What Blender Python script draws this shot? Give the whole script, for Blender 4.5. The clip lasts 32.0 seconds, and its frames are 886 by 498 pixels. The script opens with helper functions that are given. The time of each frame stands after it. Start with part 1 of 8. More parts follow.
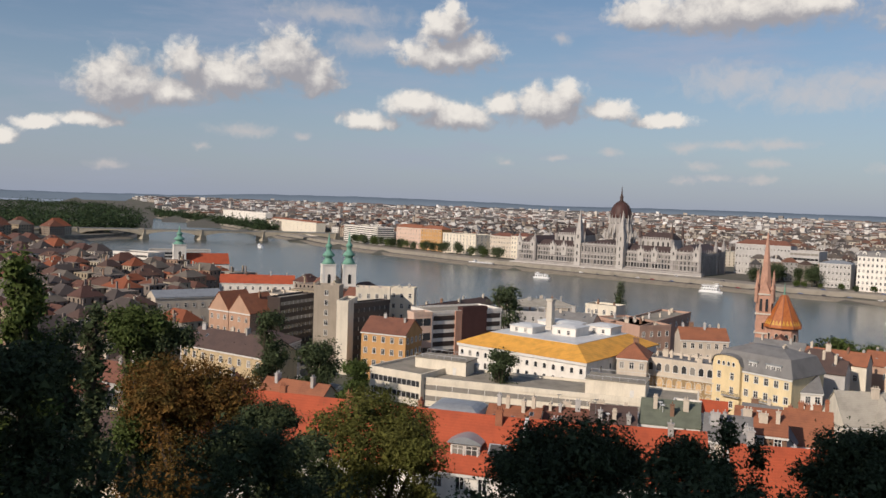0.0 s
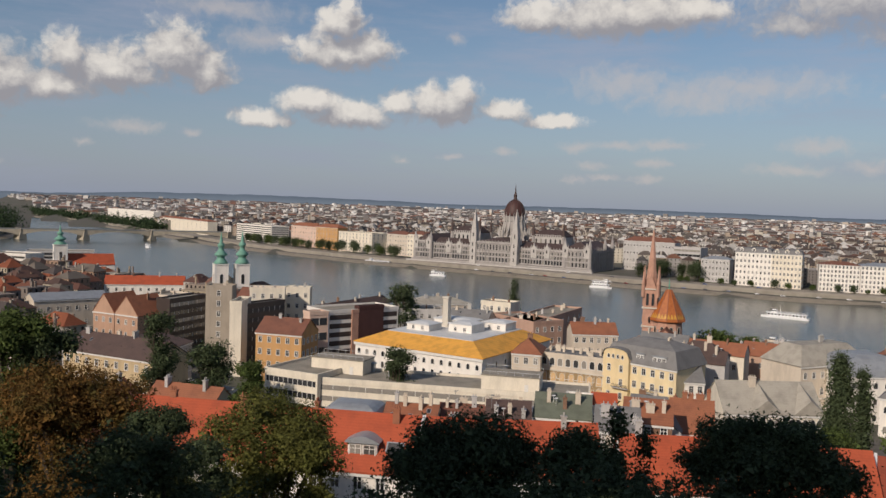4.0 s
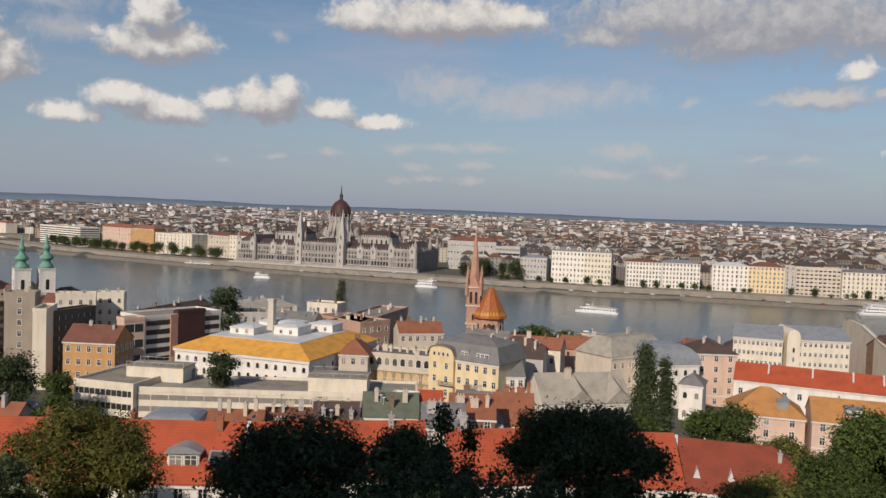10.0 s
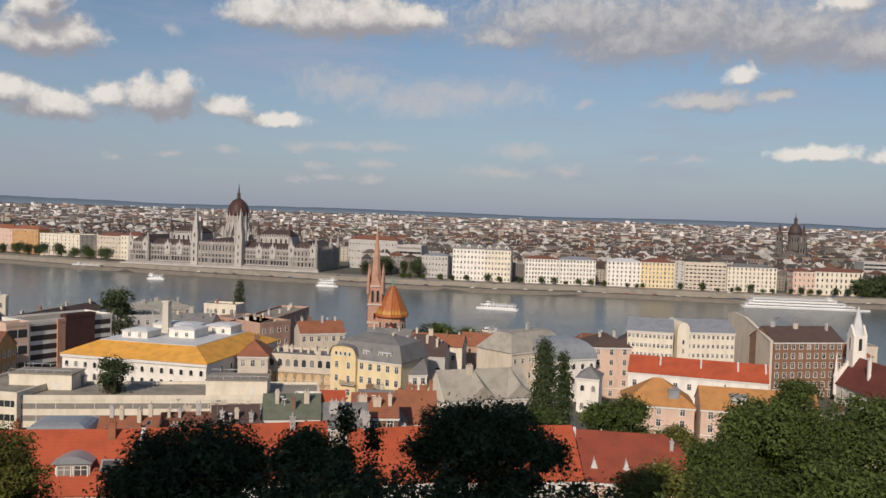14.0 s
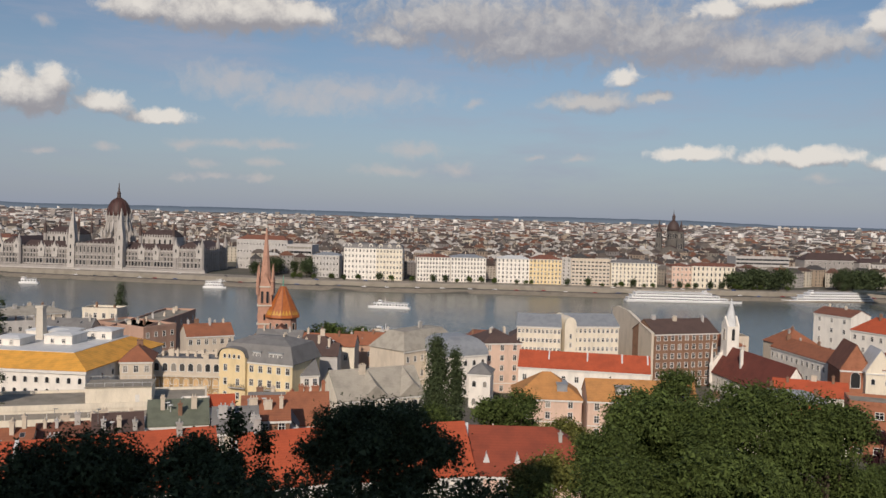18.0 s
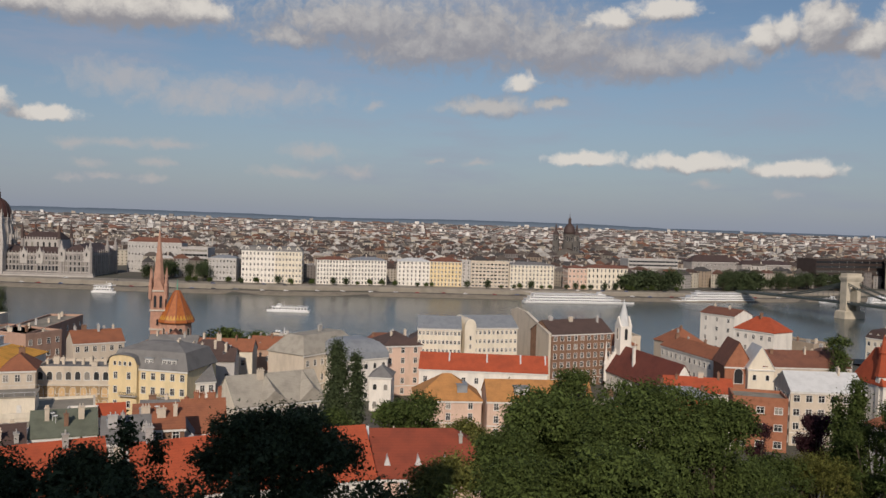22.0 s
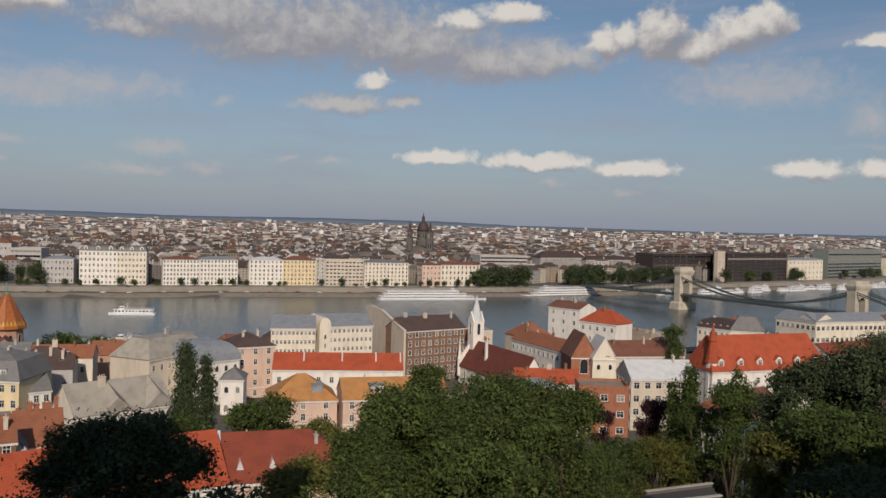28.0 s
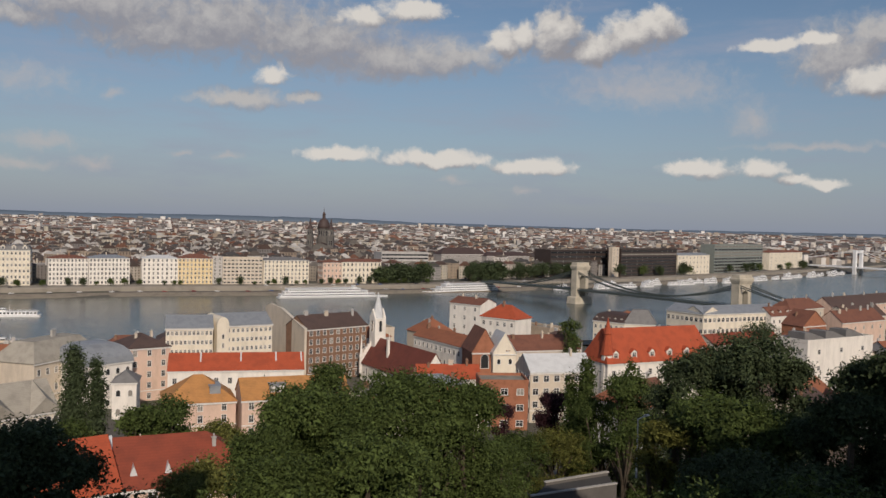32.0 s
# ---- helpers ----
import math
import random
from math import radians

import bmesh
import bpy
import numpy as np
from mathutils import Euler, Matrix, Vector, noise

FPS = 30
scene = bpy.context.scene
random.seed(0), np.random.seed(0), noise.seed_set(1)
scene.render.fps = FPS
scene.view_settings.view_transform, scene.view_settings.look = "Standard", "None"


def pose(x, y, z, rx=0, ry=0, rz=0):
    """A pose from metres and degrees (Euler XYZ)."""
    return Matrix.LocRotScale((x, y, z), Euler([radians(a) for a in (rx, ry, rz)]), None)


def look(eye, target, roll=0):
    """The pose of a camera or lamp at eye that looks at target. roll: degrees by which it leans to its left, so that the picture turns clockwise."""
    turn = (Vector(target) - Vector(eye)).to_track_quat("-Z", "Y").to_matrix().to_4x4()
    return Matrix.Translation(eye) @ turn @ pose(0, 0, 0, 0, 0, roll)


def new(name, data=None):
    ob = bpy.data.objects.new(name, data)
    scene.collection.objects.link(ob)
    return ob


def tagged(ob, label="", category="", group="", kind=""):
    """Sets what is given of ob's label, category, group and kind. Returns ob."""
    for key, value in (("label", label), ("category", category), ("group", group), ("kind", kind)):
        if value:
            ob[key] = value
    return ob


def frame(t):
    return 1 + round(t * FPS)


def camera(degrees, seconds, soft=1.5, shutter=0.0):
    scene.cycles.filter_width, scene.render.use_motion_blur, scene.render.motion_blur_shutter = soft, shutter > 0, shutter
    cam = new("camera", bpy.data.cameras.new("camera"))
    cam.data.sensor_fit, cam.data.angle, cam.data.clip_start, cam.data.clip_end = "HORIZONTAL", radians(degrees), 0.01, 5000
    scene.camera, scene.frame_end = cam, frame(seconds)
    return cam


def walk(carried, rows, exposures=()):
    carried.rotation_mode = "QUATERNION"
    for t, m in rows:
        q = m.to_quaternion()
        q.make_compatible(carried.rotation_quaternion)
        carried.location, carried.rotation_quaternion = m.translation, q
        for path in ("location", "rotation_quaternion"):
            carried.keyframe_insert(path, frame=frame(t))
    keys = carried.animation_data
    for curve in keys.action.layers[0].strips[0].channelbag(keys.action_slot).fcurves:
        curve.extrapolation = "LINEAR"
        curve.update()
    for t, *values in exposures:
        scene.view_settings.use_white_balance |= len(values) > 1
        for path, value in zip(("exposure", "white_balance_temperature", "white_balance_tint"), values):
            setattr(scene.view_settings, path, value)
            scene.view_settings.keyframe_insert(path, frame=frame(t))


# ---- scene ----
cam = camera(56.0, 32.0)

EYE = Vector((0.0, 0.0, 74.0))


def heading(t, azimuth, pitch, roll):
    a, p = radians(azimuth), radians(pitch)
    way = Vector((math.sin(a) * math.cos(p), math.cos(a) * math.cos(p), math.sin(p)))
    return t, look(EYE, EYE + way * 100, roll)


walk(cam, [heading(*row) for row in (
    (0, 44.48, -3.06, 2.00),
    (0.5, 45.43, -3.03, 2.08),
    (1, 46.30, -2.99, 2.07),
    (1.5, 47.26, -2.93, 2.01),
    (2, 48.14, -2.93, 1.98),
    (2.5, 49.05, -2.96, 1.89),
    (3, 49.83, -2.99, 1.90),
    (3.5, 50.69, -2.98, 1.93),
    (5.5, 54.49, -2.70, 2.27),
    (6, 55.50, -2.66, 2.31),
    (6.5, 56.55, -2.67, 2.34),
    (7, 57.46, -2.67, 2.32),
    (7.5, 58.37, -2.68, 2.28),
    (8, 59.23, -2.69, 2.24),
    (8.5, 60.30, -2.67, 2.14),
    (9, 61.37, -2.61, 2.12),
    (9.5, 62.50, -2.54, 2.07),
    (10, 63.51, -2.47, 2.07),
    (10.5, 64.49, -2.41, 2.04),
    (11, 65.35, -2.37, 2.03),
    (11.5, 66.24, -2.36, 1.95),
    (12, 67.01, -2.34, 2.00),
    (12.5, 67.84, -2.33, 1.90),
    (13, 68.62, -2.32, 1.89),
    (13.5, 69.47, -2.33, 1.91),
    (14, 70.29, -2.34, 1.88),
    (14.5, 71.21, -2.34, 1.84),
    (16.5, 75.10, -2.33, 1.43),
    (17, 75.97, -2.32, 1.45),
    (17.5, 76.90, -2.29, 1.51),
    (18, 77.74, -2.21, 1.60),
    (18.5, 78.62, -2.11, 1.74),
    (19, 79.41, -2.04, 1.80),
    (19.5, 80.23, -1.99, 1.86),
    (20, 81.00, -1.97, 1.93),
    (20.5, 81.84, -1.94, 1.93),
    (21, 82.68, -1.91, 1.89),
    (21.5, 83.64, -1.87, 1.87),
    (22, 84.56, -1.83, 1.79),
    (22.5, 85.48, -1.81, 1.77),
    (23, 86.28, -1.81, 1.63),
    (23.5, 87.09, -1.83, 1.48),
    (24, 87.82, -1.86, 1.38),
    (24.5, 88.67, -1.86, 1.40),
    (25, 89.49, -1.82, 1.40),
    (25.5, 90.38, -1.79, 1.42),
    (27.5, 93.76, -1.72, 1.51),
    (28, 94.55, -1.69, 1.60),
    (28.5, 95.42, -1.66, 1.67),
    (29, 96.23, -1.63, 1.71),
    (29.5, 97.09, -1.61, 1.76),
    (30, 97.86, -1.63, 1.63),
    (30.5, 98.73, -1.67, 1.44),
    (31, 99.55, -1.70, 1.43),
    (31.5, 100.48, -1.73, 1.48),
    (32, 101.33, -1.72, 1.53),
)], exposures=((0.0, -0.10), (1.0, -0.10), (2.0, -0.27), (6.0, -0.29), (8.0, -0.28), (12.0, -0.22), (18.0, -0.27), (21.0, -0.40), (25.0, -0.45), (32.0, -0.45)))

# ---- world, sun ----
SUN_AZ, SUN_EL = 269.0, 31.0
world = bpy.data.worlds.new("sky")
scene.world = world
world.use_nodes = True
wn, wl = world.node_tree.nodes, world.node_tree.links
wn.clear()


def math_node(tree, op, a, b=None, c=None, clamp=False):
    n = tree.nodes.new("ShaderNodeMath")
    n.operation, n.use_clamp = op, clamp
    for i, v in enumerate((a, b, c)):
        if v is None:
            continue
        if isinstance(v, (int, float)):
            n.inputs[i].default_value = v
        else:
            tree.links.new(v, n.inputs[i])
    return n.outputs[0]


def vec_node(tree, op, a, b=None, c=None):
    n = tree.nodes.new("ShaderNodeVectorMath")
    n.operation = op
    for i, v in enumerate((a, b, c)):
        if v is None:
            continue
        if isinstance(v, tuple):
            n.inputs[i].default_value = v
        else:
            tree.links.new(v, n.inputs[i])
    return n.outputs["Value"] if op == "LENGTH" else n.outputs[0]


def ramp_node(tree, value, low, high, smooth=True):
    n = tree.nodes.new("ShaderNodeMapRange")
    n.interpolation_type = "SMOOTHSTEP" if smooth else "LINEAR"
    n.inputs["From Min"].default_value, n.inputs["From Max"].default_value = low, high
    tree.links.new(value, n.inputs["Value"])
    return n.outputs[0]


# clouds: heaps of round billows, given by azimuth, height and half sizes in degrees
CUMULUS, LAYER, WISP = [], [], []


def heap(kind, *billows):
    kind.extend(billows)


heap(CUMULUS, (23.21, 6.86, 2.61, 2.03), (27.13, 8.52, 1.47, 1.42), (29.82, 7.79, 3.06, 1.74), (33.63, 9.14, 2.22, 2.04), (35.60, 8.08, 1.65, 1.48), (26.12, 6.55, 2.43, 1.14))
heap(CUMULUS, (21.09, 4.52, 2.02, 0.49), (18.54, 4.16, 1.31, 0.55), (16.64, 3.17, 0.85, 0.61))
heap(CUMULUS, (44.25, 9.96, 3.30, 1.40), (44.18, 11.86, 1.61, 1.31), (44.40, 13.17, 0.50, 0.57), (46.35, 10.39, 1.30, 1.10))
heap(CUMULUS, (39.10, 5.45, 1.76, 0.68), (42.25, 6.60, 1.92, 1.02), (44.98, 5.94, 2.70, 1.06), (48.22, 6.65, 1.23, 0.90), (50.98, 6.71, 2.58, 1.50), (52.50, 7.49, 1.28, 0.97), (55.42, 6.60, 1.78, 0.74), (58.93, 6.01, 1.95, 0.59))
heap(CUMULUS, (57.71, 12.70, 2.68, 1.26), (61.27, 12.72, 3.33, 1.59), (64.69, 12.93, 3.20, 1.42), (67.65, 13.01, 2.42, 0.93))
heap(CUMULUS, (105.27, 12.15, 1.28, 1.13), (106.39, 12.60, 1.20, 1.05), (108.72, 12.60, 1.58, 2.00), (111.05, 11.62, 2.07, 1.16), (113.47, 12.48, 1.99, 1.34), (115.25, 13.01, 1.72, 1.25))
heap(CUMULUS, (94.01, 4.51, 2.38, 0.50), (100.85, 4.34, 3.53, 0.64), (107.38, 3.97, 2.73, 0.62))
heap(CUMULUS, (118.16, 3.95, 2.20, 0.63), (121.98, 3.97, 1.56, 0.61), (124.00, 3.40, 0.99, 0.36), (125.87, 3.09, 1.09, 0.39))
heap(CUMULUS, (128.25, 9.11, 1.69, 1.07), (122.37, 11.78, 2.22, 0.48), (124.83, 11.92, 1.30, 0.47))
heap(CUMULUS, (98.87, 14.08, 2.25, 0.78), (95.67, 13.54, 1.90, 0.72), (89.52, 9.42, 1.08, 0.64))
heap(LAYER, (78.31, 13.08, 5.92, 1.64), (82.09, 11.67, 4.54, 1.75), (85.90, 12.57, 5.36, 2.25), (91.70, 11.91, 5.76, 2.20), (97.46, 10.85, 4.53, 1.39), (101.57, 11.06, 3.32, 1.01), (73.95, 11.87, 2.50, 0.78))
heap(LAYER, (87.36, 7.90, 2.55, 0.68), (91.80, 8.12, 1.16, 0.34))
heap(LAYER, (64.46, 12.68, 4.74, 1.32), (126.47, 10.72, 2.53, 1.75), (128.58, 12.22, 1.83, 0.85))
heap(WISP, (30.98, 4.41, 2.26, 0.52), (34.76, 4.34, 0.64, 0.34), (22.44, 1.73, 1.13, 0.36), (28.29, 3.16, 0.54, 0.33), (52.03, 11.23, 0.75, 0.43), (48.75, 3.16, 0.58, 0.31), (51.99, 3.45, 0.99, 0.30))
heap(WISP, (60.46, 4.26, 1.50, 0.55), (63.09, 4.30, 1.73, 0.43), (65.97, 4.57, 2.20, 0.46), (65.47, 3.32, 1.21, 0.43), (61.48, 2.96, 0.88, 0.33), (60.38, 2.08, 0.97, 0.37), (62.32, 2.31, 1.12, 0.29), (64.92, 2.23, 1.22, 0.36), (55.55, 3.72, 0.67, 0.30))
heap(WISP, (79.64, 7.72, 0.71, 0.37), (75.51, 4.54, 2.33, 0.60), (78.49, 3.27, 1.34, 0.53), (86.67, 4.11, 1.08, 0.31), (83.78, 4.14, 0.61, 0.27), (101.63, 3.03, 0.96, 0.34), (106.73, 2.38, 1.06, 0.37))
heap(WISP, (36.54, 12.22, 4.50, 0.93), (38.87, 10.47, 2.66, 1.10), (67.95, 7.54, 4.85, 1.38), (71.17, 8.10, 6.60, 1.22), (63.24, 8.47, 3.73, 1.35))
heap(WISP, (121.35, 7.09, 1.36, 1.43), (125.40, 5.37, 4.83, 0.31), (114.92, 9.17, 5.82, 1.82), (74.08, 2.96, 2.52, 0.52))


def cloud_field(name, billows, ragged, soft, knobs, size):
    """A node group: how deep inside the heaped, flat-based billows a direction (azimuth, height in degrees) lies."""
    tree = bpy.data.node_groups.new(name, "ShaderNodeTree")
    tree.interface.new_socket("place", in_out="INPUT", socket_type="NodeSocketVector")
    tree.interface.new_socket("depth", in_out="OUTPUT", socket_type="NodeSocketFloat")
    gin, gout = tree.nodes.new("NodeGroupInput"), tree.nodes.new("NodeGroupOutput")
    where = gin.outputs[0]

    def cloud_noise(scale, detail, source):
        n = tree.nodes.new("ShaderNodeTexNoise")
        n.inputs["Scale"].default_value, n.inputs["Detail"].default_value, n.inputs["Roughness"].default_value = scale, detail, 0.6
        tree.links.new(source, n.inputs["Vector"])
        return n

    swirl = cloud_noise(0.5, 5, where)
    bent = vec_node(tree, "ADD", where, vec_node(tree, "MULTIPLY_ADD", swirl.outputs["Color"], (2.0 * ragged, 1.3 * ragged, 0), (-1.0 * ragged, -0.65 * ragged, 0)))
    best = None
    for a, e, ra, re in billows:
        d = vec_node(tree, "MULTIPLY_ADD", bent, (1 / ra, 1 / re, 0), (-a / ra, -e / re, 0))
        d = vec_node(tree, "MAXIMUM", d, vec_node(tree, "MULTIPLY", d, (-1.0, -1.35, 0)))
        d = vec_node(tree, "LENGTH", d)
        best = d if best is None else math_node(tree, "SMOOTH_MIN", best, d, soft)
    # rounded knobs at two sizes, like a cauliflower
    depth = math_node(tree, "SUBTRACT", size, best)
    rough = cloud_noise(1.1, 8, bent)
    depth = math_node(tree, "ADD", depth, math_node(tree, "MULTIPLY_ADD", rough.outputs["Fac"], 1.5 * ragged, -0.78 * ragged))
    for scale, gain in ((0.75, 0.42), (1.9, 0.16)):
        v = tree.nodes.new("ShaderNodeTexVoronoi")
        v.feature, v.voronoi_dimensions = "SMOOTH_F1", "2D"
        v.inputs["Scale"].default_value, v.inputs["Smoothness"].default_value = scale, 0.6
        tree.links.new(bent, v.inputs["Vector"])
        depth = math_node(tree, "ADD", depth, math_node(tree, "MULTIPLY_ADD", v.outputs["Distance"], -gain * 1.5 * knobs, gain * 0.62 * knobs))
    tree.links.new(depth, gout.inputs[0])
    return tree


wtree = world.node_tree
coord = wn.new("ShaderNodeTexCoord").outputs["Generated"]
split = wn.new("ShaderNodeSeparateXYZ")
wl.new(coord, split.inputs[0])
az = math_node(wtree, "MULTIPLY", math_node(wtree, "ARCTAN2", split.outputs[0], split.outputs[1]), 180 / math.pi)
el = math_node(wtree, "MULTIPLY", math_node(wtree, "ARCSINE", split.outputs[2]), 180 / math.pi)
place = wn.new("ShaderNodeCombineXYZ")
wl.new(az, place.inputs[0]), wl.new(el, place.inputs[1])


def sky_noise(scale, detail, rough, source=None):
    n = wn.new("ShaderNodeTexNoise")
    n.inputs["Scale"].default_value, n.inputs["Detail"].default_value, n.inputs["Roughness"].default_value = scale, detail, rough
    wl.new(source or coord, n.inputs["Vector"])
    return n


def sample(tree, vector):
    g = wn.new("ShaderNodeGroup")
    g.node_tree = tree
    wl.new(vector, g.inputs[0])
    return g.outputs[0]


def blend(factor, one, two):
    n = wn.new("ShaderNodeMix")
    n.data_type = "RGBA"
    for sock, v in (("Factor", factor), ("A", one), ("B", two)):
        if isinstance(v, tuple):
            n.inputs[sock].default_value = (*v, 1)
        else:
            wl.new(v, n.inputs[sock])
    return n.outputs["Result"]


# each kind of cloud: how thick it is, and how much its sunny side stands out
heaped, layered, wispy = cloud_field("cumulus", CUMULUS, 0.85, 0.35, 0.5, 1.42), cloud_field("layer", LAYER, 1.15, 0.6, 0.25, 1.42), cloud_field("wisps", WISP, 1.1, 0.4, 0.3, 1.3)
sunny = vec_node(wtree, "ADD", place.outputs[0], (-0.5, 1.15, 0))
here = sample(heaped, place.outputs[0])
cover = math_node(wtree, "MULTIPLY", ramp_node(wtree, here, 0.05, 0.75), 0.96)
lit = ramp_node(wtree, math_node(wtree, "SUBTRACT", here, sample(heaped, sunny)), -0.4, 1.2)
sheet = sample(layered, place.outputs[0])
sheet_cover = math_node(wtree, "MULTIPLY", ramp_node(wtree, sheet, -0.3, 1.0), 0.92)
sheet_lit = ramp_node(wtree, math_node(wtree, "SUBTRACT", sheet, sample(layered, sunny)), -0.5, 1.3)
wisp = sample(wispy, place.outputs[0])
wisp_cover = math_node(wtree, "MULTIPLY", ramp_node(wtree, wisp, -0.1, 1.35), 0.6)
thin = sky_noise(5.0, 7, 0.62, vec_node(wtree, "MULTIPLY", coord, (1.0, 1.0, 5.5)))
veil = math_node(wtree, "MULTIPLY", ramp_node(wtree, thin.outputs["Fac"], 0.42, 0.78), 0.5)

sky = wn.new("ShaderNodeTexSky")
sky.sky_type, sky.sun_disc = "NISHITA", False
sky.sun_elevation, sky.sun_rotation = radians(SUN_EL), radians(SUN_AZ)
sky.air_density, sky.dust_density, sky.ozone_density, sky.altitude = 1.0, 0.8, 2.5, 150
scaled = vec_node(wtree, "SCALE", sky.outputs[0])
scaled.node.inputs["Scale"].default_value = SKY_GAIN = 0.09
clear = blend(veil, scaled, (0.455, 0.465, 0.57))
low = math_node(wtree, "POWER", math_node(wtree, "SUBTRACT", 1.0, ramp_node(wtree, el, -2.0, 17.0, False), clamp=True), 1.9)
clear = blend(low, clear, (0.335, 0.38, 0.50))
clear = blend(wisp_cover, clear, (0.66, 0.60, 0.58))
clear = blend(sheet_cover, clear, blend(sheet_lit, (0.385, 0.375, 0.41), (0.66, 0.63, 0.61)))
clear = blend(cover, clear, blend(lit, (0.38, 0.37, 0.40), (0.92, 0.865, 0.80)))
back = wn.new("ShaderNodeBackground")
wl.new(clear, back.inputs[0])
wout = wn.new("ShaderNodeOutputWorld")
wl.new(back.outputs[0], wout.inputs[0])

sun = new("sun", bpy.data.lights.new("sun", "SUN"))
sun.data.energy, sun.data.angle, sun.data.color = 4.3, radians(0.6), (1.0, 0.86, 0.725)
a, e = radians(SUN_AZ), radians(SUN_EL)
sun.matrix_world = look((0, 0, 400), Vector((0, 0, 400)) - Vector((math.sin(a) * math.cos(e), math.cos(a) * math.cos(e), math.sin(e))))

# ---- materials ----


def material(name, color, rough=0.8, spread=0.18, scale=0.6, fine=8.0, bump=0.0, metal=0.0, second=None, random=0.0, specular=0.4, stretch=(1, 1, 1), rows=0.0, island=False, palette=None):
    """A surface with stains at one scale and grain at another; rows: courses of tiles or stones of that many metres."""
    m = bpy.data.materials.new(name)
    m.use_nodes = True
    t = m.node_tree
    b = t.nodes["Principled BSDF"]
    b.inputs["Roughness"].default_value, b.inputs["Metallic"].default_value = rough, metal
    b.inputs["Specular IOR Level"].default_value = specular
    tc = t.nodes.new("ShaderNodeTexCoord").outputs["Object"]
    tc = vec_node(t, "MULTIPLY", tc, stretch)

    def noise_at(s, detail):
        n = t.nodes.new("ShaderNodeTexNoise")
        n.inputs["Scale"].default_value, n.inputs["Detail"].default_value, n.inputs["Roughness"].default_value = s, detail, 0.6
        t.links.new(tc, n.inputs["Vector"])
        return n.outputs["Fac"]

    def mix(fac, one, two, mode="MIX"):
        n = t.nodes.new("ShaderNodeMix")
        n.data_type, n.blend_type = "RGBA", mode
        for sock, v in (("Factor", fac), ("A", one), ("B", two)):
            if isinstance(v, (int, float)):
                n.inputs[sock].default_value = v
            elif isinstance(v, tuple):
                n.inputs[sock].default_value = (*v[:3], 1)
            else:
                t.links.new(v, n.inputs[sock])
        return n.outputs["Result"]

    big, small = noise_at(scale, 3), noise_at(fine, 3)
    base = color
    if palette:
        rnd = t.nodes.new("ShaderNodeNewGeometry").outputs["Random Per Island"] if island else t.nodes.new("ShaderNodeObjectInfo").outputs["Random"]
        cr = t.nodes.new("ShaderNodeValToRGB")
        cr.color_ramp.interpolation = "CONSTANT"
        while len(cr.color_ramp.elements) < len(palette):
            cr.color_ramp.elements.new(0.5)
        for i, c in enumerate(palette):
            cr.color_ramp.elements[i].position = i / len(palette)
            cr.color_ramp.elements[i].color = (*c, 1)
        t.links.new(rnd, cr.inputs[0])
        base = cr.outputs[0]
    other = second or tuple(max(0.0, c * 0.55) for c in color)
    if palette:
        dark = mix(1.0, base, (0.62, 0.6, 0.58), "MULTIPLY")
        col = mix(math_node(t, "MULTIPLY", ramp_node(t, big, 0.38, 0.72), min(1.0, spread * 2.2)), base, dark)
    else:
        col = mix(math_node(t, "MULTIPLY", ramp_node(t, big, 0.38, 0.72), min(1.0, spread * 2.5)), base, other)
    grain = math_node(t, "MULTIPLY_ADD", small, spread * 1.3, 1 - spread * 0.65)
    if random:
        r = t.nodes.new("ShaderNodeObjectInfo").outputs["Random"]
        grain = math_node(t, "MULTIPLY", grain, math_node(t, "MULTIPLY_ADD", r, random, 1 - random / 2))
    height = small
    if rows:
        w = t.nodes.new("ShaderNodeTexWave")
        w.wave_type, w.bands_direction, w.wave_profile = "BANDS", "Z", "SAW"
        w.inputs["Scale"].default_value, w.inputs["Distortion"].default_value = 0.314 / rows, 0.3
        t.links.new(tc, w.inputs["Vector"])
        grain = math_node(t, "MULTIPLY", grain, math_node(t, "MULTIPLY_ADD", w.outputs["Fac"], 0.12, 0.93))
        height = math_node(t, "ADD", small, w.outputs["Fac"])
    g = t.nodes.new("ShaderNodeCombineColor")
    for i in range(3):
        t.links.new(grain, g.inputs[i])
    col = mix(1.0, col, g.outputs[0], "MULTIPLY")
    t.links.new(col, b.inputs["Base Color"])
    if bump:
        bn = t.nodes.new("ShaderNodeBump")
        bn.inputs["Strength"].default_value, bn.inputs["Distance"].default_value = bump, 0.05
        t.links.new(height, bn.inputs["Height"])
        t.links.new(bn.outputs[0], b.inputs["Normal"])
    return m


PAINTS = {}


def stucco(r, g, b):
    key = (r, g, b)
    if key not in PAINTS:
        PAINTS[key] = material("stucco", key, 0.9, 0.22, 0.35, 4.0, 0.15, stretch=(1, 1, 0.3), second=tuple(c * 0.7 for c in key))
    return PAINTS[key]


def tiles(r, g, b):
    key = (r, g, b, "tiles")
    if key not in PAINTS:
        PAINTS[key] = material("roof_tiles", (r, g, b), 0.8, 0.24, 0.3, 3.5, 0.5, rows=0.36, second=(r * 0.62, g * 0.66, b * 0.75))
    return PAINTS[key]


